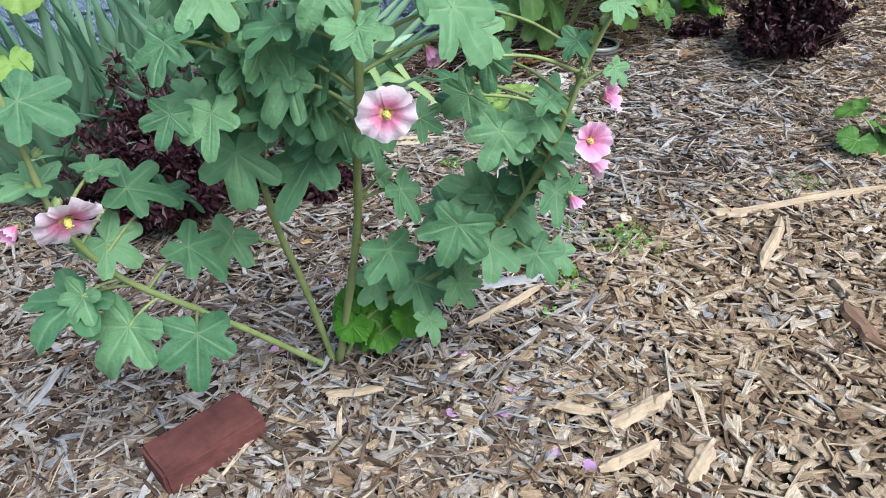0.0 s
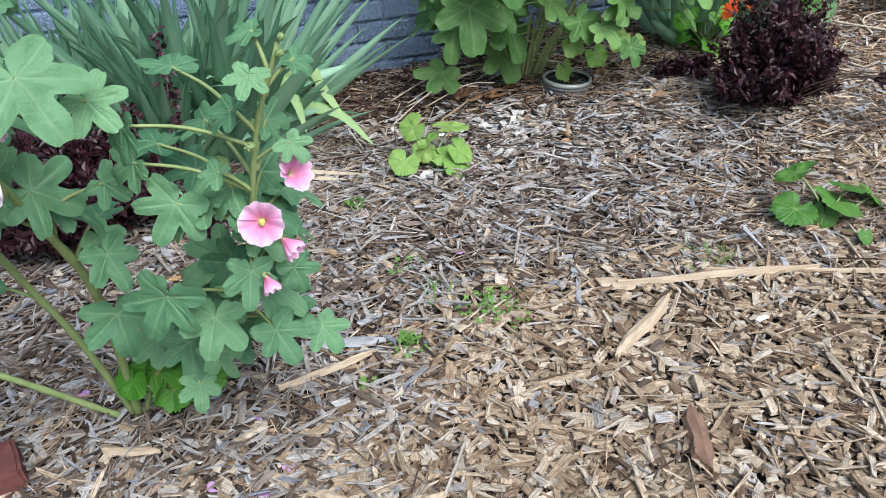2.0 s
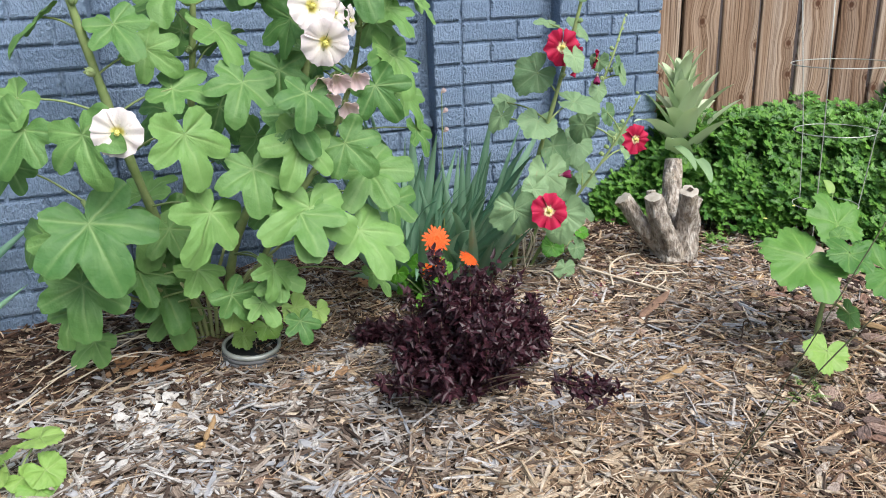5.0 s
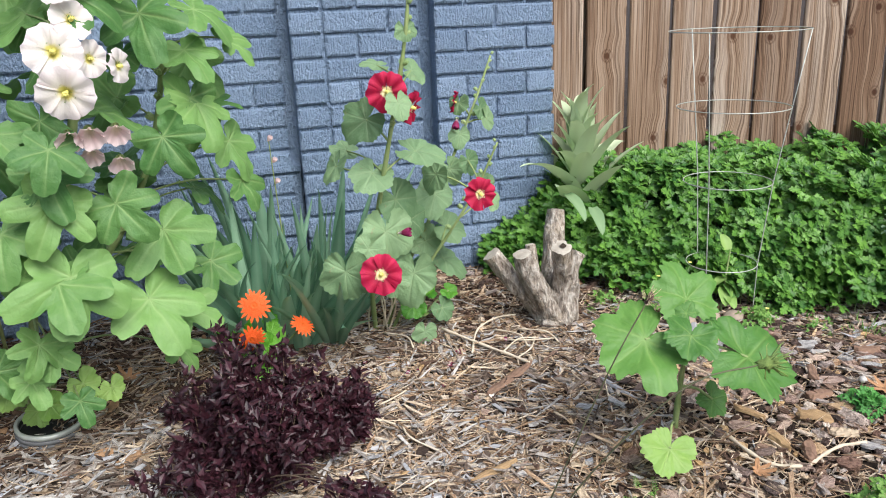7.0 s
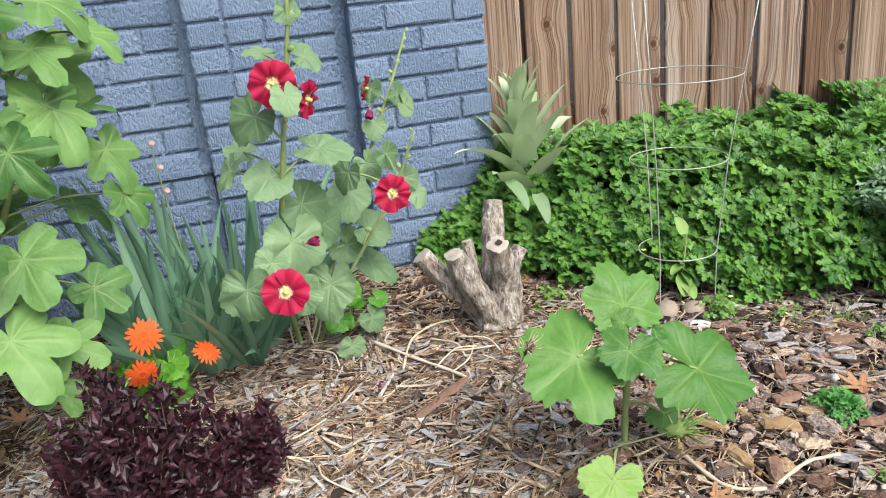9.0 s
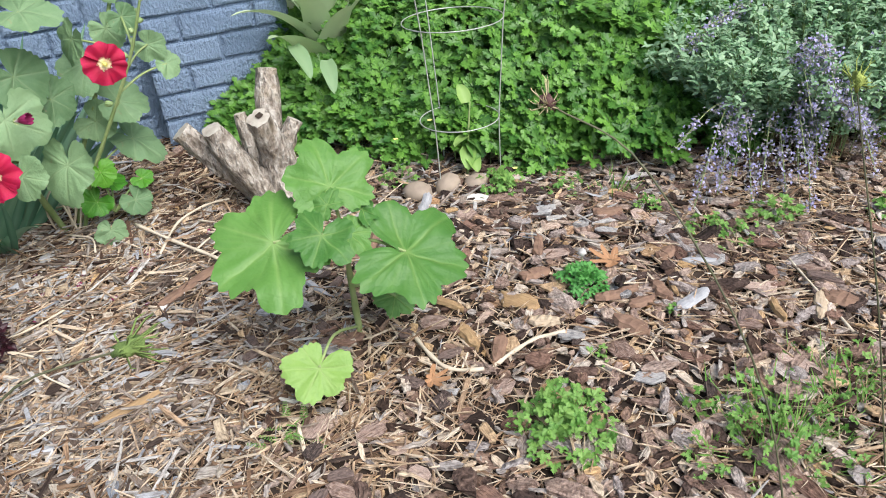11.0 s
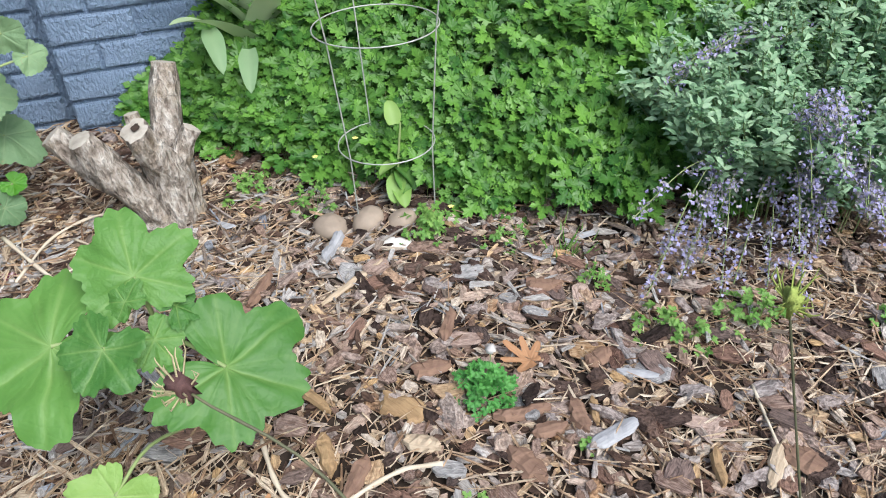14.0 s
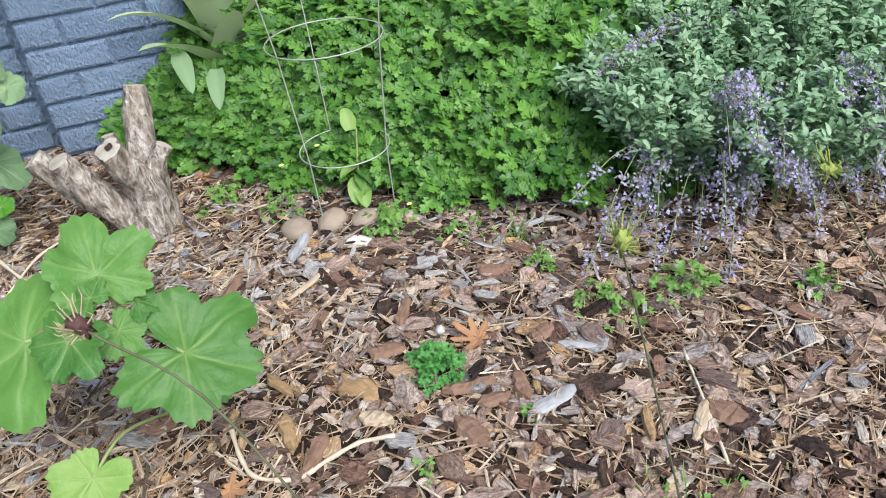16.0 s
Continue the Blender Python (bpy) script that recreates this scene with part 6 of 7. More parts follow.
def loose_things():
    rng = random.Random(13)
    # red brick
    g = Geo()
    bm = bmesh.new()
    bmesh.ops.create_cube(bm, size=1.0)
    bmesh.ops.scale(bm, vec=(0.194, 0.095, 0.057), verts=bm.verts)
    bmesh.ops.bevel(bm, geom=bm.edges[:], offset=0.006, segments=2, affect="EDGES")
    bmesh.ops.subdivide_edges(bm, edges=[e for e in bm.edges if e.calc_length() > 0.04], cuts=5, use_grid_fill=True)
    for v in bm.verts:
        v.co += Vector((noise.noise(v.co * 60), noise.noise(v.co * 60 + Vector((9, 0, 0))), noise.noise(v.co * 60 + Vector((0, 9, 0))))) * 0.0018
    me = bpy.data.meshes.new("loose_brick")
    bm.to_mesh(me)
    bm.free()
    me.materials.append(M_CLAY)
    ob = new("loose_brick", me)
    ob.matrix_basis = pose(0.002, 1.125, gz(0, 1.12) + 0.036, 4, -3, 17)
    tagged(ob, "worn dark red clay brick lying on wood chips", "brick")
    # drain pipe end
    x, y = 1.655, 2.335
    z = gz(x, y)
    ob = thing("drain_pipe", x, y, z, "open grey plastic drain pipe end sunk in the mulch", "drain")
    prof = [(0.0635, 0.03), (0.071, 0.03), (0.072, 0.034), (0.072, 0.042), (0.0655, 0.044), (0.0635, 0.04)]
    prof = [(r * 1.16, h) for r, h in prof]
    vs, fs, n = [], [], 36
    for k in range(n):
        a = 2 * math.pi * k / n
        vs += [(math.cos(a) * r, math.sin(a) * r, h) for r, h in prof]
    q = len(prof)
    for k in range(n):
        for i in range(q):
            fs.append((k * q + i, ((k + 1) % n) * q + i, ((k + 1) % n) * q + (i + 1) % q, k * q + (i + 1) % q))
    ribs = Geo()
    for k in range(5):
        ribs.tube([(math.cos(a) * 0.0785, math.sin(a) * 0.0785, -0.03 + 0.013 * k) for a in [2 * math.pi * i / 36 for i in range(37)]], 0.0068, 6, False)
    part("ribbed_wall", ribs.mesh("ribbed_wall", M_PIPE), ob, pose(x, y, z, 5, 3, 0), "ribbed dark grey pipe wall")
    part("rim", Geo().add(vs, fs).mesh("rim", M_WIRE), ob, pose(x, y, z, 5, 3, 0))
    # a shallow black cup stands in for the shade inside the open pipe
    ring = [(math.cos(2 * math.pi * k / 36) * 0.0728, math.sin(2 * math.pi * k / 36) * 0.0728) for k in range(36)]
    g = Geo().add([(0, 0, 0.019)] + [(u, v, 0.019) for u, v in ring] + [(u, v, 0.0385) for u, v in ring],
                  [(0, 1 + k, 1 + (k + 1) % 36) for k in range(36)] + [(1 + k, 37 + k, 37 + (k + 1) % 36, 1 + (k + 1) % 36) for k in range(36)])
    part("dark_inside", g.mesh("dark_inside", M_BLACK), ob, pose(x, y, z, 5, 3, 0))
    # stones
    for x, y, a, b, c in ((3.423, 2.15, 0.04, 0.034, 0.026), (3.505, 2.14, 0.042, 0.03, 0.026), (3.415, 2.09, 0.02, 0.017, 0.013), (3.575, 2.12, 0.036, 0.03, 0.02), (3.545, 2.05, 0.035, 0.022, 0.012)):
        o = new("stone", Geo().ball((0, 0, 0), a, b, c, 18, 12, None, 0.1).mesh("stone", M_STONE if c > 0.012 else M_LICHEN))
        o.matrix_basis = pose(x, y, gz(x, y) + c * 0.75, rng.uniform(-8, 8), rng.uniform(-8, 8), rng.uniform(0, 180))
        tagged(o, "smooth tan river stone on the mulch" if c > 0.012 else "small pale bleached stone on the mulch", "stone", "stones")


def splinter(name, x0, y0, x1, y1, w, th, material, label, category="wood piece", lift=0.012, seed=0):
    """A split length of wood with ragged ends between two places on the bed."""
    rng = random.Random(seed)
    a, b = Vector((x0, y0, gz(x0, y0) + lift + 0.004)), Vector((x1, y1, gz(x1, y1) + lift + 0.004))
    ln = (b - a).length
    n = 12
    verts, faces = [], []
    for i in range(n + 1):
        t = i / n
        ww = w * min(1.0, 0.3 + 4 * t, 0.25 + 3 * (1 - t)) * (1 + 0.3 * noise.noise(Vector((t * 5, seed, 1))))
        cy = w * 0.22 * noise.noise(Vector((t * 2, seed, 5)))
        cz = 0.3 * th * noise.noise(Vector((t * 3, seed, 9)))
        for s, h in ((-0.5, 0), (-0.34, 0.8), (0.05, 1.0), (0.38, 0.7), (0.5, 0), (0, -0.5)):
            verts.append((t * ln + 0.12 * w * rng.uniform(-1, 1), cy + s * ww, cz + h * th * (1 + 0.4 * noise.noise(Vector((t * 7, s * 3, seed))))))
    for i in range(n):
        for k in range(6):
            k2 = (k + 1) % 6
            faces.append((i * 6 + k, i * 6 + k2, (i + 1) * 6 + k2, (i + 1) * 6 + k))
    faces += [tuple(range(5, -1, -1)), tuple(range(n * 6, n * 6 + 6))]
    o = new(name, Geo().add(verts, faces).mesh(name, material, False))
    d = (b - a).normalized()
    s = Vector((-d.y, d.x, 0)).normalized()
    o.matrix_basis = Matrix.Translation(a) @ Matrix((d, s, d.cross(s))).transposed().to_4x4()
    return tagged(o, label, category)


def stalk(name, pts, r, material, label, category="dry stalk"):
    line = smooth_line([(x, y, gz(x, y) + h + 0.012) for x, y, h in pts], 6)
    o = new(name, Geo().tube(line, [r * (1 + 0.2 * math.sin(i * 1.3)) for i in range(len(line))], 7).mesh(name, material))
    return tagged(o, label, category)


def litter():
    rng = random.Random(14)
    pale = "long pale split stick lying on the mulch"
    splinter("stick", 1.30, 1.245, 1.72, 1.13, 0.018, 0.012, M_SPLINT, pale, "stick", 0.014, 1)
    splinter("stick", 1.265, 1.275, 1.335, 1.225, 0.04, 0.007, M_SPLINT, "broad splintered end of a split stick", "stick", 0.012, 2)
    splinter("stick", 1.375, 1.16, 1.19, 1.03, 0.028, 0.014, M_SPLINT, "pale split kindling piece on the mulch", "stick", 0.015, 3)
    splinter("stick", 1.50, 1.22, 1.95, 1.02, 0.012, 0.008, M_SPLINT, pale, "stick", 0.012, 4)
    splinter("wood_piece", 0.62, 1.305, 0.78, 1.255, 0.035, 0.008, M_GREYCHIP, "flat silver-grey piece of wood on the mulch", "wood piece", 0.013, 5)
    splinter("wood_piece", 3.69, 1.455, 3.79, 1.475, 0.03, 0.006, M_GREYCHIP, "flat silver-grey piece of wood on the mulch", "wood piece", 0.016, 9)
    splinter("wood_piece", 3.80, 1.575, 3.86, 1.54, 0.018, 0.006, M_GREYCHIP, "flat silver-grey piece of wood on the mulch", "wood piece", 0.016, 10)
    splinter("wood_piece", 3.90, 1.30, 3.97, 1.36, 0.024, 0.006, M_SPLINT, "pale tan splinter on the mulch", "wood piece", 0.016, 11)
    splinter("wood_piece", 3.29, 1.735, 3.325, 1.665, 0.02, 0.010, M_OCHRE, "yellow ochre wood splinter on bark mulch", "wood piece", 0.016, 12)
    splinter("wood_piece", 3.46, 1.60, 3.42, 1.67, 0.055, 0.010, M_OCHRE, "broad tan bark flake on the mulch", "wood piece", 0.012, 14)
    splinter("wood_piece", 3.36, 1.92, 3.50, 2.0, 0.014, 0.007, M_SPLINT, "pale tan splinter on the mulch", "wood piece", 0.016, 15)
    splinter("wood_piece", 3.74, 1.83, 3.80, 1.80, 0.035, 0.012, M_BARKSLAB, "reddish brown bark slab on the mulch", "wood piece", 0.014, 17)
    splinter("wood_piece", 2.60, 1.72, 2.72, 1.75, 0.02, 0.008, M_OCHRE, "yellow ochre wood splinter on the mulch", "wood piece", 0.014, 18)
    splinter("wood_piece", 1.50, 1.96, 1.53, 2.05, 0.015, 0.006, M_OCHRE, "yellow ochre wood splinter on the mulch", "wood piece", 0.014, 19)
    splinter("wood_piece", 2.75, 2.02, 2.92, 2.12, 0.03, 0.008, M_BARKSLAB, "reddish brown bark slab on the mulch", "wood piece", 0.014, 20)
    kindling, slab, grey, ochre = "pale split kindling piece on the mulch", "reddish brown bark slab on the mulch", "flat silver-grey piece of wood on the mulch", "yellow ochre wood splinter on bark mulch"
    for k, (xa, ya, xb, yb, w, th, m, lab) in enumerate(((0.652, 0.824, 0.788, 0.833, 0.034, 0.014, M_SPLINT, kindling), (0.579, 0.754, 0.697, 0.757, 0.026, 0.012, M_SPLINT, kindling), (0.69, 0.668, 0.784, 0.716, 0.032, 0.012, M_SPLINT, kindling),
                                                         (1.25, 0.863, 1.208, 0.734, 0.038, 0.014, M_BARKSLAB, slab), (0.576, 0.919, 0.653, 0.861, 0.022, 0.01, M_SPLINT, kindling), (0.556, 1.188, 0.756, 1.224, 0.018, 0.01, M_SPLINT, kindling),
                                                         (0.23, 1.141, 0.331, 1.102, 0.02, 0.008, M_SPLINT, kindling), (-0.292, 1.388, -0.225, 1.482, 0.018, 0.007, M_GREYCHIP, grey), (3.305, 1.627, 3.301, 1.55, 0.028, 0.012, M_OCHRE, ochre),
                                                         (3.575, 1.493, 3.606, 1.428, 0.042, 0.014, M_BARKSLAB, slab), (3.704, 1.545, 3.70, 1.481, 0.03, 0.012, M_BARKSLAB, slab), (3.736, 1.539, 3.723, 1.489, 0.016, 0.01, M_OCHRE, ochre),
                                                         (3.439, 2.125, 3.39, 2.038, 0.026, 0.014, M_GREYCHIP, grey), (3.584, 1.822, 3.55, 1.744, 0.026, 0.01, M_BARKSLAB, slab), (3.867, 1.386, 3.84, 1.323, 0.018, 0.01, M_OCHRE, ochre), (3.962, 1.351, 3.992, 1.298, 0.045, 0.012, M_BARKSLAB, slab),
                                                         (3.475, 1.702, 3.543, 1.69, 0.034, 0.014, M_BARKSLAB, slab), (3.575, 1.56, 3.667, 1.545, 0.026, 0.012, M_BARKSLAB, slab), (3.62, 1.51, 3.677, 1.507, 0.03, 0.01, M_BARKSLAB, slab), (3.425, 1.571, 3.476, 1.535, 0.032, 0.012, M_SPLINT, kindling),
                                                         (3.362, 1.56, 3.314, 1.503, 0.03, 0.012, M_BARKSLAB, slab), (3.762, 1.606, 3.809, 1.616, 0.034, 0.012, M_BARKSLAB, slab), (3.226, 1.971, 3.28, 2.045, 0.024, 0.012, M_BARKSLAB, slab))):
        splinter("wood_piece", xa, ya, xb, yb, w, th, m, lab, "wood piece", 0.014, 40 + k)
    # single chunks that lie on top of the loose mulch
    def chunk(name, material, seed):
        r2 = random.Random(seed)
        n = r2.choice((6, 7, 8))
        outline = [(max(-0.46, min(0.46, math.cos(a) * r2.uniform(0.42, 0.72))), math.sin(a) * r2.uniform(0.38, 0.6)) for a in [2 * math.pi * (i + r2.uniform(-0.25, 0.25)) / n for i in range(n)]]
        vs = [(x, y, z + r2.uniform(-0.12, 0.12)) for k, z in ((0.94, -0.5), (1.0, 0.25), (0.82, 0.45)) for x, y in [(x * k, y * k) for x, y in outline]]
        vs += [(x * 0.35, y * 0.35, 0.45 + r2.uniform(-0.3, 0.3)) for x, y in outline]
        fs = [(r * n + i, r * n + (i + 1) % n, r * n + n + (i + 1) % n, r * n + n + i) for r in (0, 1, 2) for i in range(n)] + [tuple(range(3 * n, 4 * n))]
        return Geo().add(vs, fs).mesh(name, material, False)
    kinds = ((M_REDBARK, "reddish brown bark chunk on the mulch"), (M_DARKBARK, "dark grey-brown bark chunk on the mulch"), (M_PINKBARK, "pinkish tan bark chip on the mulch"), (M_GREYBARK, "silver-grey wood flake on the mulch"), (M_TANBARK, "ochre wood chip on the mulch"))
    data = [[chunk("bark_chip", m, 10 * i + k) for k in range(8)] for i, (m, lab) in enumerate(kinds)]
    for i in range(240):
        x, y = rng.uniform(2.9, 4.35), rng.uniform(0.95, 2.0)
        if x + y > 5.75:
            continue
        k = rng.choice((0, 0, 0, 1, 1, 2, 2, 2, 3, 4))
        ln = rng.uniform(0.03, 0.08)
        o = new("bark_chip", rng.choice(data[k]))
        th = rng.uniform(0.005, 0.012)
        o.matrix_basis = pose(x, y, gz(x, y) + 0.014 + th * 0.4, rng.uniform(-14, 14), rng.uniform(-10, 10), rng.uniform(0, 360)) @ Matrix.Diagonal((ln, ln * rng.uniform(0.4, 0.75), th, 1))
        tagged(o, kinds[k][1], "bark chip", "loose bark chips")
    stalk("dry_stalk", [(3.208, 1.655, 0.006), (3.217, 1.577, 0.006), (3.237, 1.528, 0.006), (3.299, 1.498, 0.006), (3.354, 1.511, 0.006), (3.41, 1.519, 0.008), (3.469, 1.506, 0.01)], 0.0042, M_STRAW, "pale curved dry stalk lying on the mulch")
    stalk("dry_stalk", [(2.74, 2.38, 0.02), (2.82, 2.25, 0.016), (2.88, 2.16, 0.014), (2.91, 2.11, 0.012)], 0.0042, M_STRAW, "pale bleached dry stalk lying on the mulch")
    stalk("dry_stalk", [(2.78, 2.22, 0.012), (2.84, 2.34, 0.014), (2.92, 2.39, 0.014), (2.98, 2.38, 0.018)], 0.0032, M_STRAW, "pale bleached dry stalk lying on the mulch")
    stalk("dry_stalk", [(3.99, 1.47, 0.008), (3.955, 1.35, 0.008), (3.92, 1.24, 0.01)], 0.0026, M_STRAW, "thin straight dry stem lying on the mulch")
    for pts, w in (([(0.56, 2.13, 0.02), (0.68, 2.06, 0.012), (0.83, 1.97, 0.006)], 0.022), ([(0.60, 2.16, 0.03), (0.72, 2.07, 0.014), (0.88, 1.98, 0.008)], 0.018), ([(0.50, 2.10, 0.05), (0.45, 1.98, 0.03), (0.43, 1.92, 0.01)], 0.018)):
        o = new("dry_iris_leaf", ribbon_leaf("dry_iris_leaf", [(x, y, gz(x, y) + h + 0.014) for x, y, h in pts], w, M_DRYBLADE))
        tagged(o, "split dry straw-coloured iris leaf lying on the mulch", "leaf", "dead leaves")
    for i in range(9):
        x, y, an = rng.uniform(1.2, 1.75), rng.uniform(2.36, 2.6), rng.uniform(-0.6, 0.9)
        stalk("dry_stalk", [(x, y, 0.04), (x - 0.1, y - 0.1 * an, 0.055), (x - 0.25, y - 0.22 * an, 0.01)], 0.002, M_STRAW, "long dry hollyhock stalk leaning at the base")
    for i in range(9):
        x, y, an = rng.uniform(2.4, 3.05), rng.uniform(1.95, 2.5), rng.uniform(0, 6.28)
        stalk("dry_stalk", [(x, y, 0.012), (x + math.cos(an) * 0.06, y + math.sin(an) * 0.06, 0.02), (x + math.cos(an + 0.35) * 0.14, y + math.sin(an + 0.35) * 0.14, 0.012)], 0.0024, M_STRAW, "thin pale dry stem on the mulch")
    # fallen petals
    def crumple(name, material, seed):
        r2 = random.Random(seed)
        g = Geo()
        n = 8
        vs, at = [], []
        for j in range(n + 1):
            for i in range(n + 1):
                u, v = -1 + 2 * i / n, -1 + 2 * j / n
                k = 1 - 0.3 * (u * u + v * v)
                z = 0.5 * noise.noise(Vector((u * 1.4, v * 1.4, seed))) + 0.28 * noise.noise(Vector((u * 4, v * 4, seed + 3))) + 0.3
                vs.append((u * k, v * k * 0.7, max(0.02, z)))
                at.append(abs(u))
        g.add(vs, [(j * (n + 1) + i, j * (n + 1) + i + 1, (j + 1) * (n + 1) + i + 1, (j + 1) * (n + 1) + i) for j in range(n) for i in range(n)], at)
        return g.mesh(name, material)

    def scatter(name, data, spots, s0, s1, label, category, group):
        for x, y in spots:
            s = rng.uniform(s0, s1)
            m = pose(x, y, gz(x, y) + 0.012, rng.uniform(-25, 25), rng.uniform(-25, 25), rng.uniform(0, 360)) @ Matrix.Diagonal((s, s, s * 0.5, 1))
            o = new(name, rng.choice(data))
            o.matrix_basis = m
            tagged(o, label, category, group)
    white = [crumple("fallen_petal", M_FADED, i) for i in range(4)]
    scatter("fallen_petal", white, [(rng.gauss(1.36, 0.12), rng.gauss(2.10, 0.11)) for i in range(80)], 0.014, 0.034, "crumpled white petal fallen on the mulch", "petal", "fallen white petals")
    scatter("fallen_petal", white, [(rng.uniform(1.0, 2.0), rng.uniform(1.6, 2.45)) for i in range(24)], 0.008, 0.018, "crumpled white petal fallen on the mulch", "petal", "fallen white petals")
    scatter("fallen_petal", white, [(rng.gauss(2.66, 0.14), rng.gauss(2.18, 0.09)) for i in range(24)], 0.008, 0.018, "crumpled white petal fallen on the mulch", "petal", "fallen white petals")
    brown = [crumple("dry_leaf", M_BROWNLEAF, i) for i in (40, 41, 42)]
    scatter("dry_leaf", brown, [(1.27, 2.38), (1.34, 2.36), (1.40, 2.38), (1.36, 2.43), (1.46, 2.40), (1.30, 2.45), (1.22, 2.42), (1.52, 2.36), (1.72, 2.42), (1.80, 2.36), (1.86, 2.10), (1.80, 2.16)], 0.032, 0.055, "crumpled brown dead leaf at the plant's foot", "leaf", "dead leaves")
    lilac = [crumple("fallen_blossom", M_LILAC, i) for i in (20, 21)]
    scatter("fallen_blossom", lilac, [(0.349, 1.496), (0.315, 1.318), (0.505, 1.123), (0.552, 0.991), (0.503, 0.945), (0.421, 0.99), (0.543, 0.828), (0.573, 0.771), (0.68, 0.84), (0.396, 0.821), (-0.23, 1.226), (1.023, 1.51), (0.177, 1.326), (0.103, 0.978), (0.535, 1.40)], 0.014, 0.023, "wilted lilac hollyhock blossom on wood chips", "petal", "fallen lilac blossoms")
    wine = [crumple("withered_blossom", M_WINE, i) for i in (30, 31)]
    scatter("withered_blossom", wine, [(rng.gauss(2.66, 0.12), rng.gauss(2.22, 0.07)) for i in range(26)], 0.009, 0.018, "withered wine-red blossom on the mulch", "petal", "withered red blossoms")
    dry = lobed_leaf("dry_leaf", M_DRYLEAF, [(0, 1.2, 15), (38, 1.05, 13), (-38, 1.05, 13), (85, 0.8, 16), (-85, 0.8, 16)], 0.36, 77, 0.02, 0.5, 0.2, 60)
    for x, y, s, lab in ((3.675, 1.65, 0.05, "dry orange-brown oak leaf on the mulch"), (1.38, 2.34, 0.06, "curled dry orange leaf on the mulch"), (1.30, 2.40, 0.05, "curled dry brown leaf at the plant's foot"), (1.47, 2.38, 0.045, "curled dry orange leaf on the mulch"), (1.55, 2.05, 0.03, "small curled dry leaf on the mulch"), (1.84, 2.5, 0.05, "curled dry brown leaf at the plant's foot"), (3.19, 1.52, 0.035, "curled dry brown leaf on the mulch"), (2.05, 2.6, 0.05, "curled dry brown leaf by the wall")):
        o = new("dry_leaf", dry)
        o.matrix_basis = pose(x, y, gz(x, y) + 0.02, rng.uniform(-15, 15), rng.uniform(-15, 15), rng.uniform(0, 360)) @ Matrix.Diagonal((s, s, s, 1))
        tagged(o, lab, "leaf")


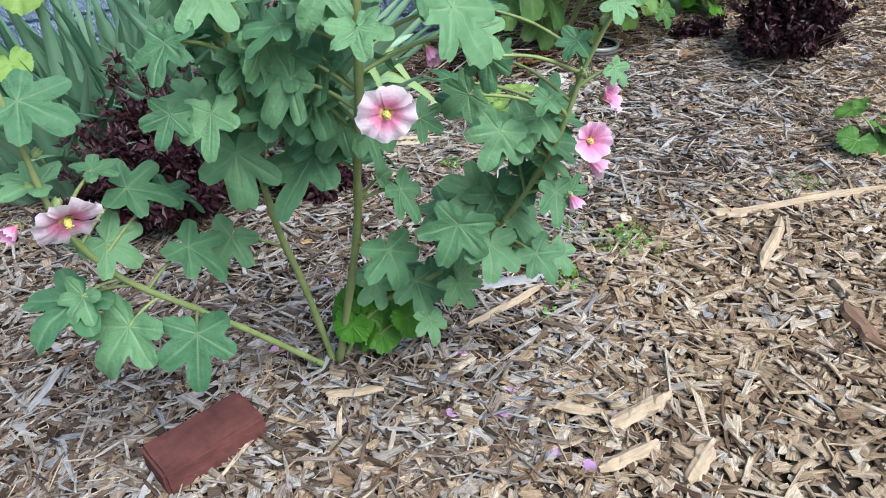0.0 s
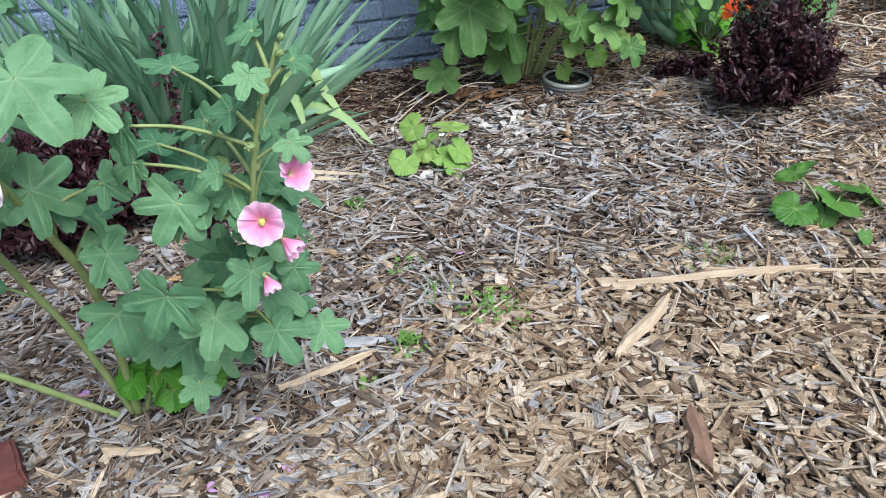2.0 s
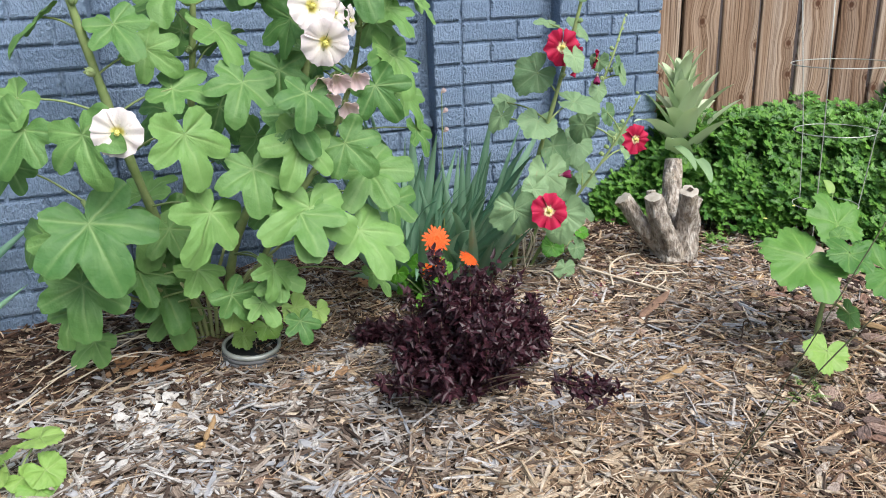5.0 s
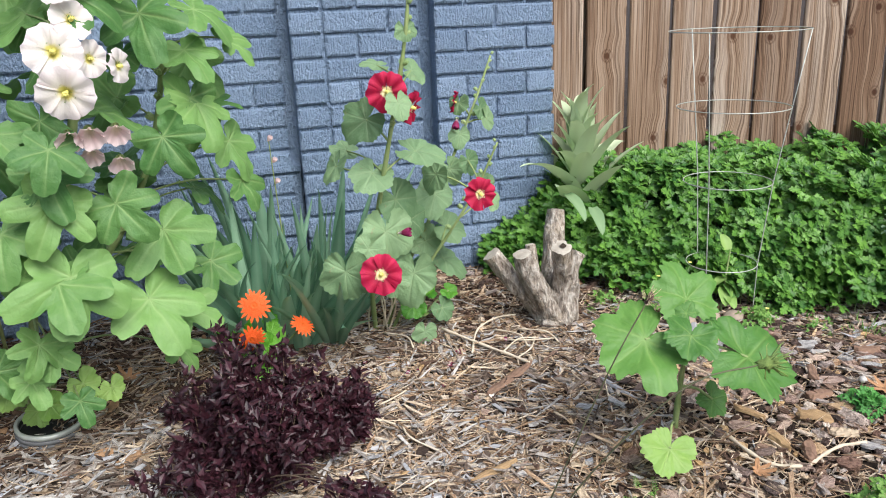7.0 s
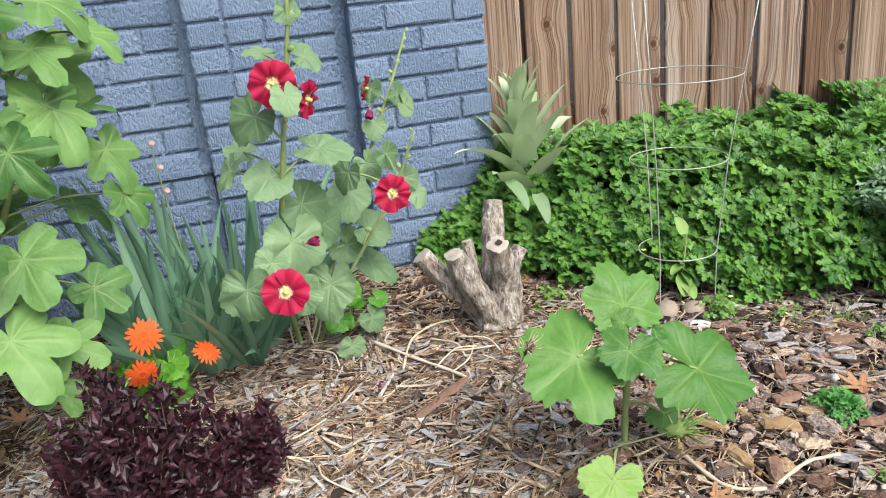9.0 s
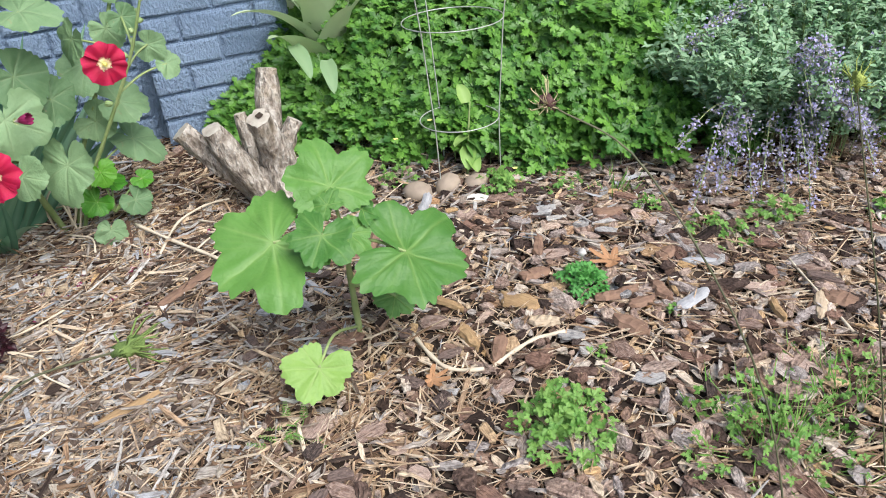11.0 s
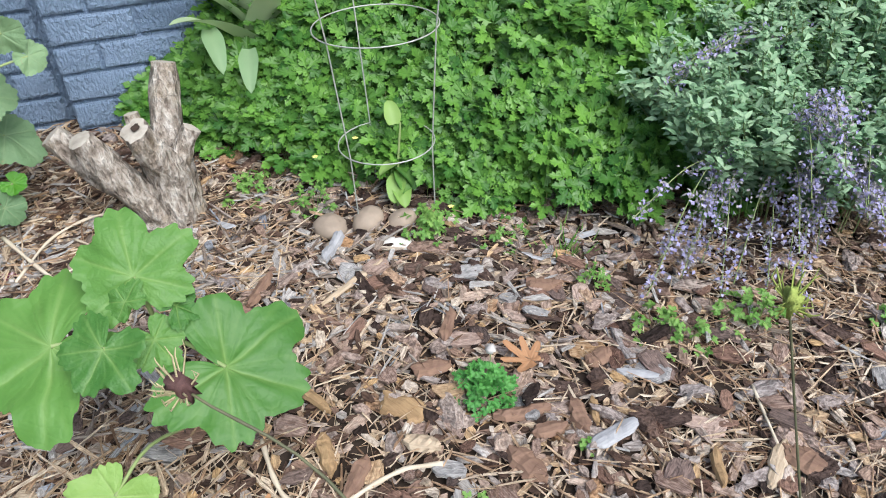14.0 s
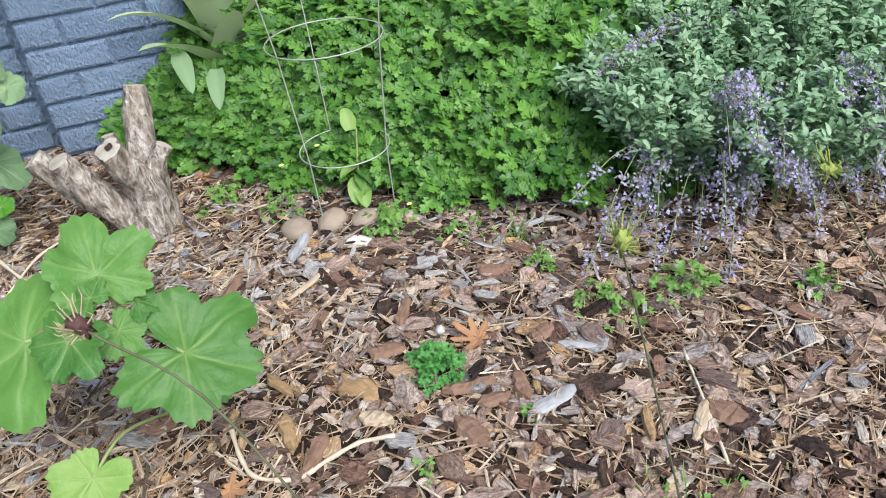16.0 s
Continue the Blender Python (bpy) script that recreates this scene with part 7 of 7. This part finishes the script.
# ---- loose mulch over the whole bed ----
def mulch(name, material, label, n, zone, lens, wids, ths, seed, chunky=False, narrow=(0.75, 0.55), worn=False):
    """Thousands of loose pieces, each a tapered split block; zone gives how likely one lies at (x, y)."""
    rs = np.random.RandomState(seed)
    xs, ys = rs.uniform(-1.3, 5.4, n * 4), rs.uniform(-0.3, 2.95, n * 4)
    keep = rs.uniform(0, 1, n * 4) < zone(xs, ys)
    lim = int(keep.sum() * min(1.0, n / max(1, keep.sum())))
    xs, ys = xs[keep][:lim], ys[keep][:lim]
    k = len(xs)
    z = np.array([gz(a, b) for a, b in zip(xs, ys)])
    ln = np.exp(rs.uniform(np.log(lens[0]), np.log(lens[1]), k))
    wd = np.minimum(rs.uniform(*wids, k), ln * 0.8)
    th = rs.uniform(*ths, k)
    az = rs.uniform(0, 2 * np.pi, k)
    tilt, rollv = rs.normal(0, 0.15, k), rs.normal(0, 0.26, k)
    lift = rs.uniform(-0.004, 0.018, k) + np.abs(np.sin(tilt)) * ln * 0.25
    base = np.array([(-.5, -.5, -.5), (.5, -.5, -.5), (.5, .5, -.5), (-.5, .5, -.5), (-.5, -.5, .5), (.5, -.5, .5), (.5, .5, .5), (-.5, .5, .5)])
    quad = np.array([(0, 3, 2, 1), (4, 5, 6, 7), (0, 1, 5, 4), (1, 2, 6, 5), (2, 3, 7, 6), (3, 0, 4, 7)])
    if chunky:
        ring = [(-.5, -.15), (-.2, -.5), (.25, -.48), (.5, .1), (.22, .5), (-.28, .46)]
        base = np.array([(a, b, h) for h in (-.5, .5) for a, b in ring])
        quad = np.array([(0, 3, 2, 1), (0, 5, 4, 3), (6, 7, 8, 9), (6, 9, 10, 11)] + [(i, (i + 1) % 6, 6 + (i + 1) % 6, 6 + i) for i in range(6)])
    if worn:
        ring = [(-.5, -.12), (-.36, -.4), (-.05, -.5), (.33, -.42), (.5, -.05), (.4, .34), (.02, .5), (-.38, .4)]
        base = np.array([(a, b, -.5) for a, b in ring] + [(a, b, .2) for a, b in ring] + [(a * .74, b * .7, .5) for a, b in ring])
        quad = np.array([(i + r * 8, (i + 1) % 8 + r * 8, (i + 1) % 8 + 8 + r * 8, i + 8 + r * 8) for r in (0, 1) for i in range(8)] + [(16, 17, 18, 19), (16, 19, 20, 23), (20, 21, 22, 23)])
    nv, nf = len(base), len(quad)
    v = base[None] + rs.uniform(-0.21, 0.21, (k, nv, 3)) * np.array([0.55, 0.6, 0.9] if worn else [0.7, 0.8, 1.3] if chunky else [1, 1.2, 0.8])
    v[:, :, 1] *= 1 - narrow[0] * rs.uniform(0, 1, (k, 1)) * (v[:, :, 0] > 0)
    v[:, :, 1] *= 1 - narrow[1] * rs.uniform(0, 1, (k, 1)) * (v[:, :, 0] < 0)
    v[:, :, 0] += v[:, :, 1] * rs.uniform(-0.5, 0.5, (k, 1)) * 0.4
    v *= np.stack([ln, wd, th], 1)[:, None]
    grain = v.copy() + rs.uniform(0, 9, (k, 1, 3))
    ca, sa = np.cos(rollv)[:, None], np.sin(rollv)[:, None]
    y2, z2 = v[:, :, 1] * ca - v[:, :, 2] * sa, v[:, :, 1] * sa + v[:, :, 2] * ca
    ct, st = np.cos(tilt)[:, None], np.sin(tilt)[:, None]
    x3, z3 = v[:, :, 0] * ct - z2 * st, v[:, :, 0] * st + z2 * ct
    cz, sz = np.cos(az)[:, None], np.sin(az)[:, None]
    co = np.stack([x3 * cz - y2 * sz + xs[:, None], x3 * sz + y2 * cz + ys[:, None], z3 + (z + lift)[:, None]], 2).reshape(-1, 3)
    idx = (quad[None] + nv * np.arange(k)[:, None, None]).reshape(-1)
    me = bpy.data.meshes.new(name)
    me.vertices.add(len(co))
    me.vertices.foreach_set("co", co.astype(np.float32).ravel())
    me.loops.add(len(idx))
    me.loops.foreach_set("vertex_index", idx.astype(np.int32))
    me.polygons.add(k * nf)
    me.polygons.foreach_set("loop_start", np.arange(0, k * nf * 4, 4, dtype=np.int32))
    me.polygons.foreach_set("loop_total", np.full(k * nf, 4, dtype=np.int32))
    me.polygons.foreach_set("use_smooth", np.zeros(k * nf, dtype=bool))
    me.attributes.new("grain", "FLOAT_VECTOR", "POINT").data.foreach_set("vector", grain.astype(np.float32).ravel())
    me.materials.append(material)
    me.update()
    return tagged(new(name, me), label, "mulch", "", "stuff")


def step(v, a, b):
    return np.clip((v - a) / (b - a), 0, 1)


def wob(x, y):
    return 0.16 * np.sin(x * 5.1 + 1.3 * np.sin(y * 4)) + 0.12 * np.sin(y * 7.3 + x * 2.1)


def z_fresh(x, y):
    return np.maximum((1 - step(y - 0.25 * x + wob(x, y) * 0.5, 0.85, 1.15)) * (1 - step(x, 2.1, 2.7)), 0.06) * (x < 2.9)


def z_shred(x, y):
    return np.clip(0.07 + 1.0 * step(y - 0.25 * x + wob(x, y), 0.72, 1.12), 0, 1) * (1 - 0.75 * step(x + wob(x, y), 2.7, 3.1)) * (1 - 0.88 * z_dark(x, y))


def z_bark(x, y):
    return np.maximum(step(x + wob(x, y), 2.7, 3.1), 0.05)


def z_brown(x, y):
    return step(x + wob(x, y), 1.7, 2.2) * (1 - step(x, 3.0, 3.4)) * (y > 0.6)


def z_chunk(x, y):
    return step(x + wob(x, y), 3.0, 3.35)


def z_fibre(x, y):
    edge = np.maximum(1 - 0.72 * step(x + wob(x, y), 2.9, 3.2), 0.9 * step(x - y + wob(x, y), 1.9, 2.5))
    return np.clip(0.16 + 0.84 * step(x + wob(x, y), 1.7, 2.2), 0, 1) * edge * (y > 0.6)


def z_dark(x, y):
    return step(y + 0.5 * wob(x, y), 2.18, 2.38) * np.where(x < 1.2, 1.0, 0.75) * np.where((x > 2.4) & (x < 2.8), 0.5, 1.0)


def z_pale(x, y):
    return np.clip(np.exp(-((x - 1.38) / 0.22) ** 2 - ((y - 2.08) / 0.16) ** 2) + 0.05 * (x < 2.9) * (y > 1.0), 0, 1)


def big_mulch():
    mulch("bleached_flakes", M_LICHEN, "pale bleached flakes and petals lying on the mulch", 900, z_pale, (0.014, 0.04), (0.01, 0.024), (0.002, 0.005), 8)
    mulch("wood_chip_mulch", M_CHIP, "loose fresh tan wood chips covering the bed", 27000, z_fresh, (0.012, 0.044), (0.008, 0.022), (0.002, 0.007), 1, False, (0.3, 0.2))
    mulch("small_wood_chips", M_CHIP, "small crumbs of fresh tan wood between the chips", 14000, z_fresh, (0.008, 0.022), (0.005, 0.014), (0.002, 0.006), 21, True)
    mulch("wood_shred_mulch", M_CHIP, "loose long tan wood shreds on the bed", 6500, z_fresh, (0.035, 0.13), (0.003, 0.012), (0.0015, 0.006), 2)
    mulch("weathered_mulch", M_SHRED, "weathered grey and tan shredded wood mulch", 34000, z_shred, (0.02, 0.11), (0.002, 0.011), (0.001, 0.004), 3)
    mulch("weathered_chip_mulch", M_SHRED, "weathered grey and tan wood chips", 9000, z_shred, (0.015, 0.055), (0.008, 0.022), (0.0015, 0.006), 4, False, (0.4, 0.3))
    mulch("brown_shred_mulch", M_BARK, "reddish brown shredded bark among the weathered mulch", 1800, z_brown, (0.02, 0.08), (0.003, 0.013), (0.0015, 0.005), 17)
    mulch("straw_shred_mulch", M_FIBRE, "straw-coloured split shreds on the weathered mulch", 8000, z_brown, (0.025, 0.1), (0.003, 0.010), (0.001, 0.004), 18)
    mulch("grey_wood_flakes", M_GREYCHIP, "silver-grey weathered wood flakes on the mulch", 700, z_shred, (0.025, 0.085), (0.008, 0.022), (0.002, 0.005), 16)
    mulch("bark_mulch", M_BARK, "coarse reddish brown bark mulch", 26000, z_bark, (0.012, 0.05), (0.006, 0.022), (0.002, 0.008), 5, True, (0.4, 0.3))
    mulch("bark_chunk_mulch", M_CHUNK, "thick dark brown bark chunks", 3600, z_chunk, (0.028, 0.085), (0.016, 0.042), (0.006, 0.017), 15, False, (0.3, 0.25), True)
    mulch("pale_bark_flakes", M_PALECHIP, "pale tan and pinkish flakes of inner bark", 2600, z_chunk, (0.018, 0.06), (0.009, 0.026), (0.002, 0.007), 19, False, (0.4, 0.3), True)
    mulch("bark_shred_mulch", M_FIBRE, "thin tan shreds among the bark mulch", 14000, z_bark, (0.02, 0.085), (0.0015, 0.006), (0.001, 0.003), 6)
    mulch("bark_fibre", M_FIBRE, "fine straw-coloured wood fibres on the mulch", 44000, z_fibre, (0.025, 0.1), (0.0012, 0.0034), (0.0008, 0.002), 9)
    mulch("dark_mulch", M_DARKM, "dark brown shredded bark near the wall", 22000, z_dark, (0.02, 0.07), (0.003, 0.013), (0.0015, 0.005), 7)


stump()
tomato_cage()
loose_things()
pink_hollyhock()
white_hollyhock()
red_hollyhock()
young_mallow()
seedlings()
irises()
shrubs()
gerbera()
mullein()
comfrey()
ground_cover()
catmint()
weeds()
clover_blossom()
seed_heads()
litter()
big_mulch()

# ---- the bricks of the wall ----
BLUE = "blue-grey painted brick wall with raked joints"
build_wall("wall_north", -3.0, 0.92, 2.88, "run", BLUE, into=(0.0, 0.05))
build_wall("wall_pier_left", 0.92, 1.34, 2.80, "pier", "blue-grey painted brick pier standing proud of the wall")
build_wall("wall_middle", 1.34, 2.43, 2.96, "run", BLUE, into=(0.05, 0.05))
build_wall("wall_pier_step", 2.43, 2.883, 2.875, "toothed", "blue-grey painted brick pier standing proud of the wall", into=(0.0, 0.05))
build_wall("wall_pier_corner", 2.885, 3.305, 2.80, "pier", "blue-grey painted brick corner pier of the house")
build_wall("wall_base", 1.34, 2.43, 2.925, "run", "lower course of the blue-grey painted brick wall", (-0.75, 3.4), 0.788)
ledge = Geo()
ledge.add([(1.342, 2.921, 0.772), (2.428, 2.921, 0.772), (2.428, 2.921, 0.79), (1.342, 2.921, 0.79), (1.342, 2.975, 0.812), (2.428, 2.975, 0.812)], [(0, 1, 2, 3), (3, 2, 5, 4)])
tagged(new("wall_ledge", ledge.mesh("wall_ledge", M_PAINT, False)), "blue-grey painted sloping ledge low on the wall", "wall", "", "structure")
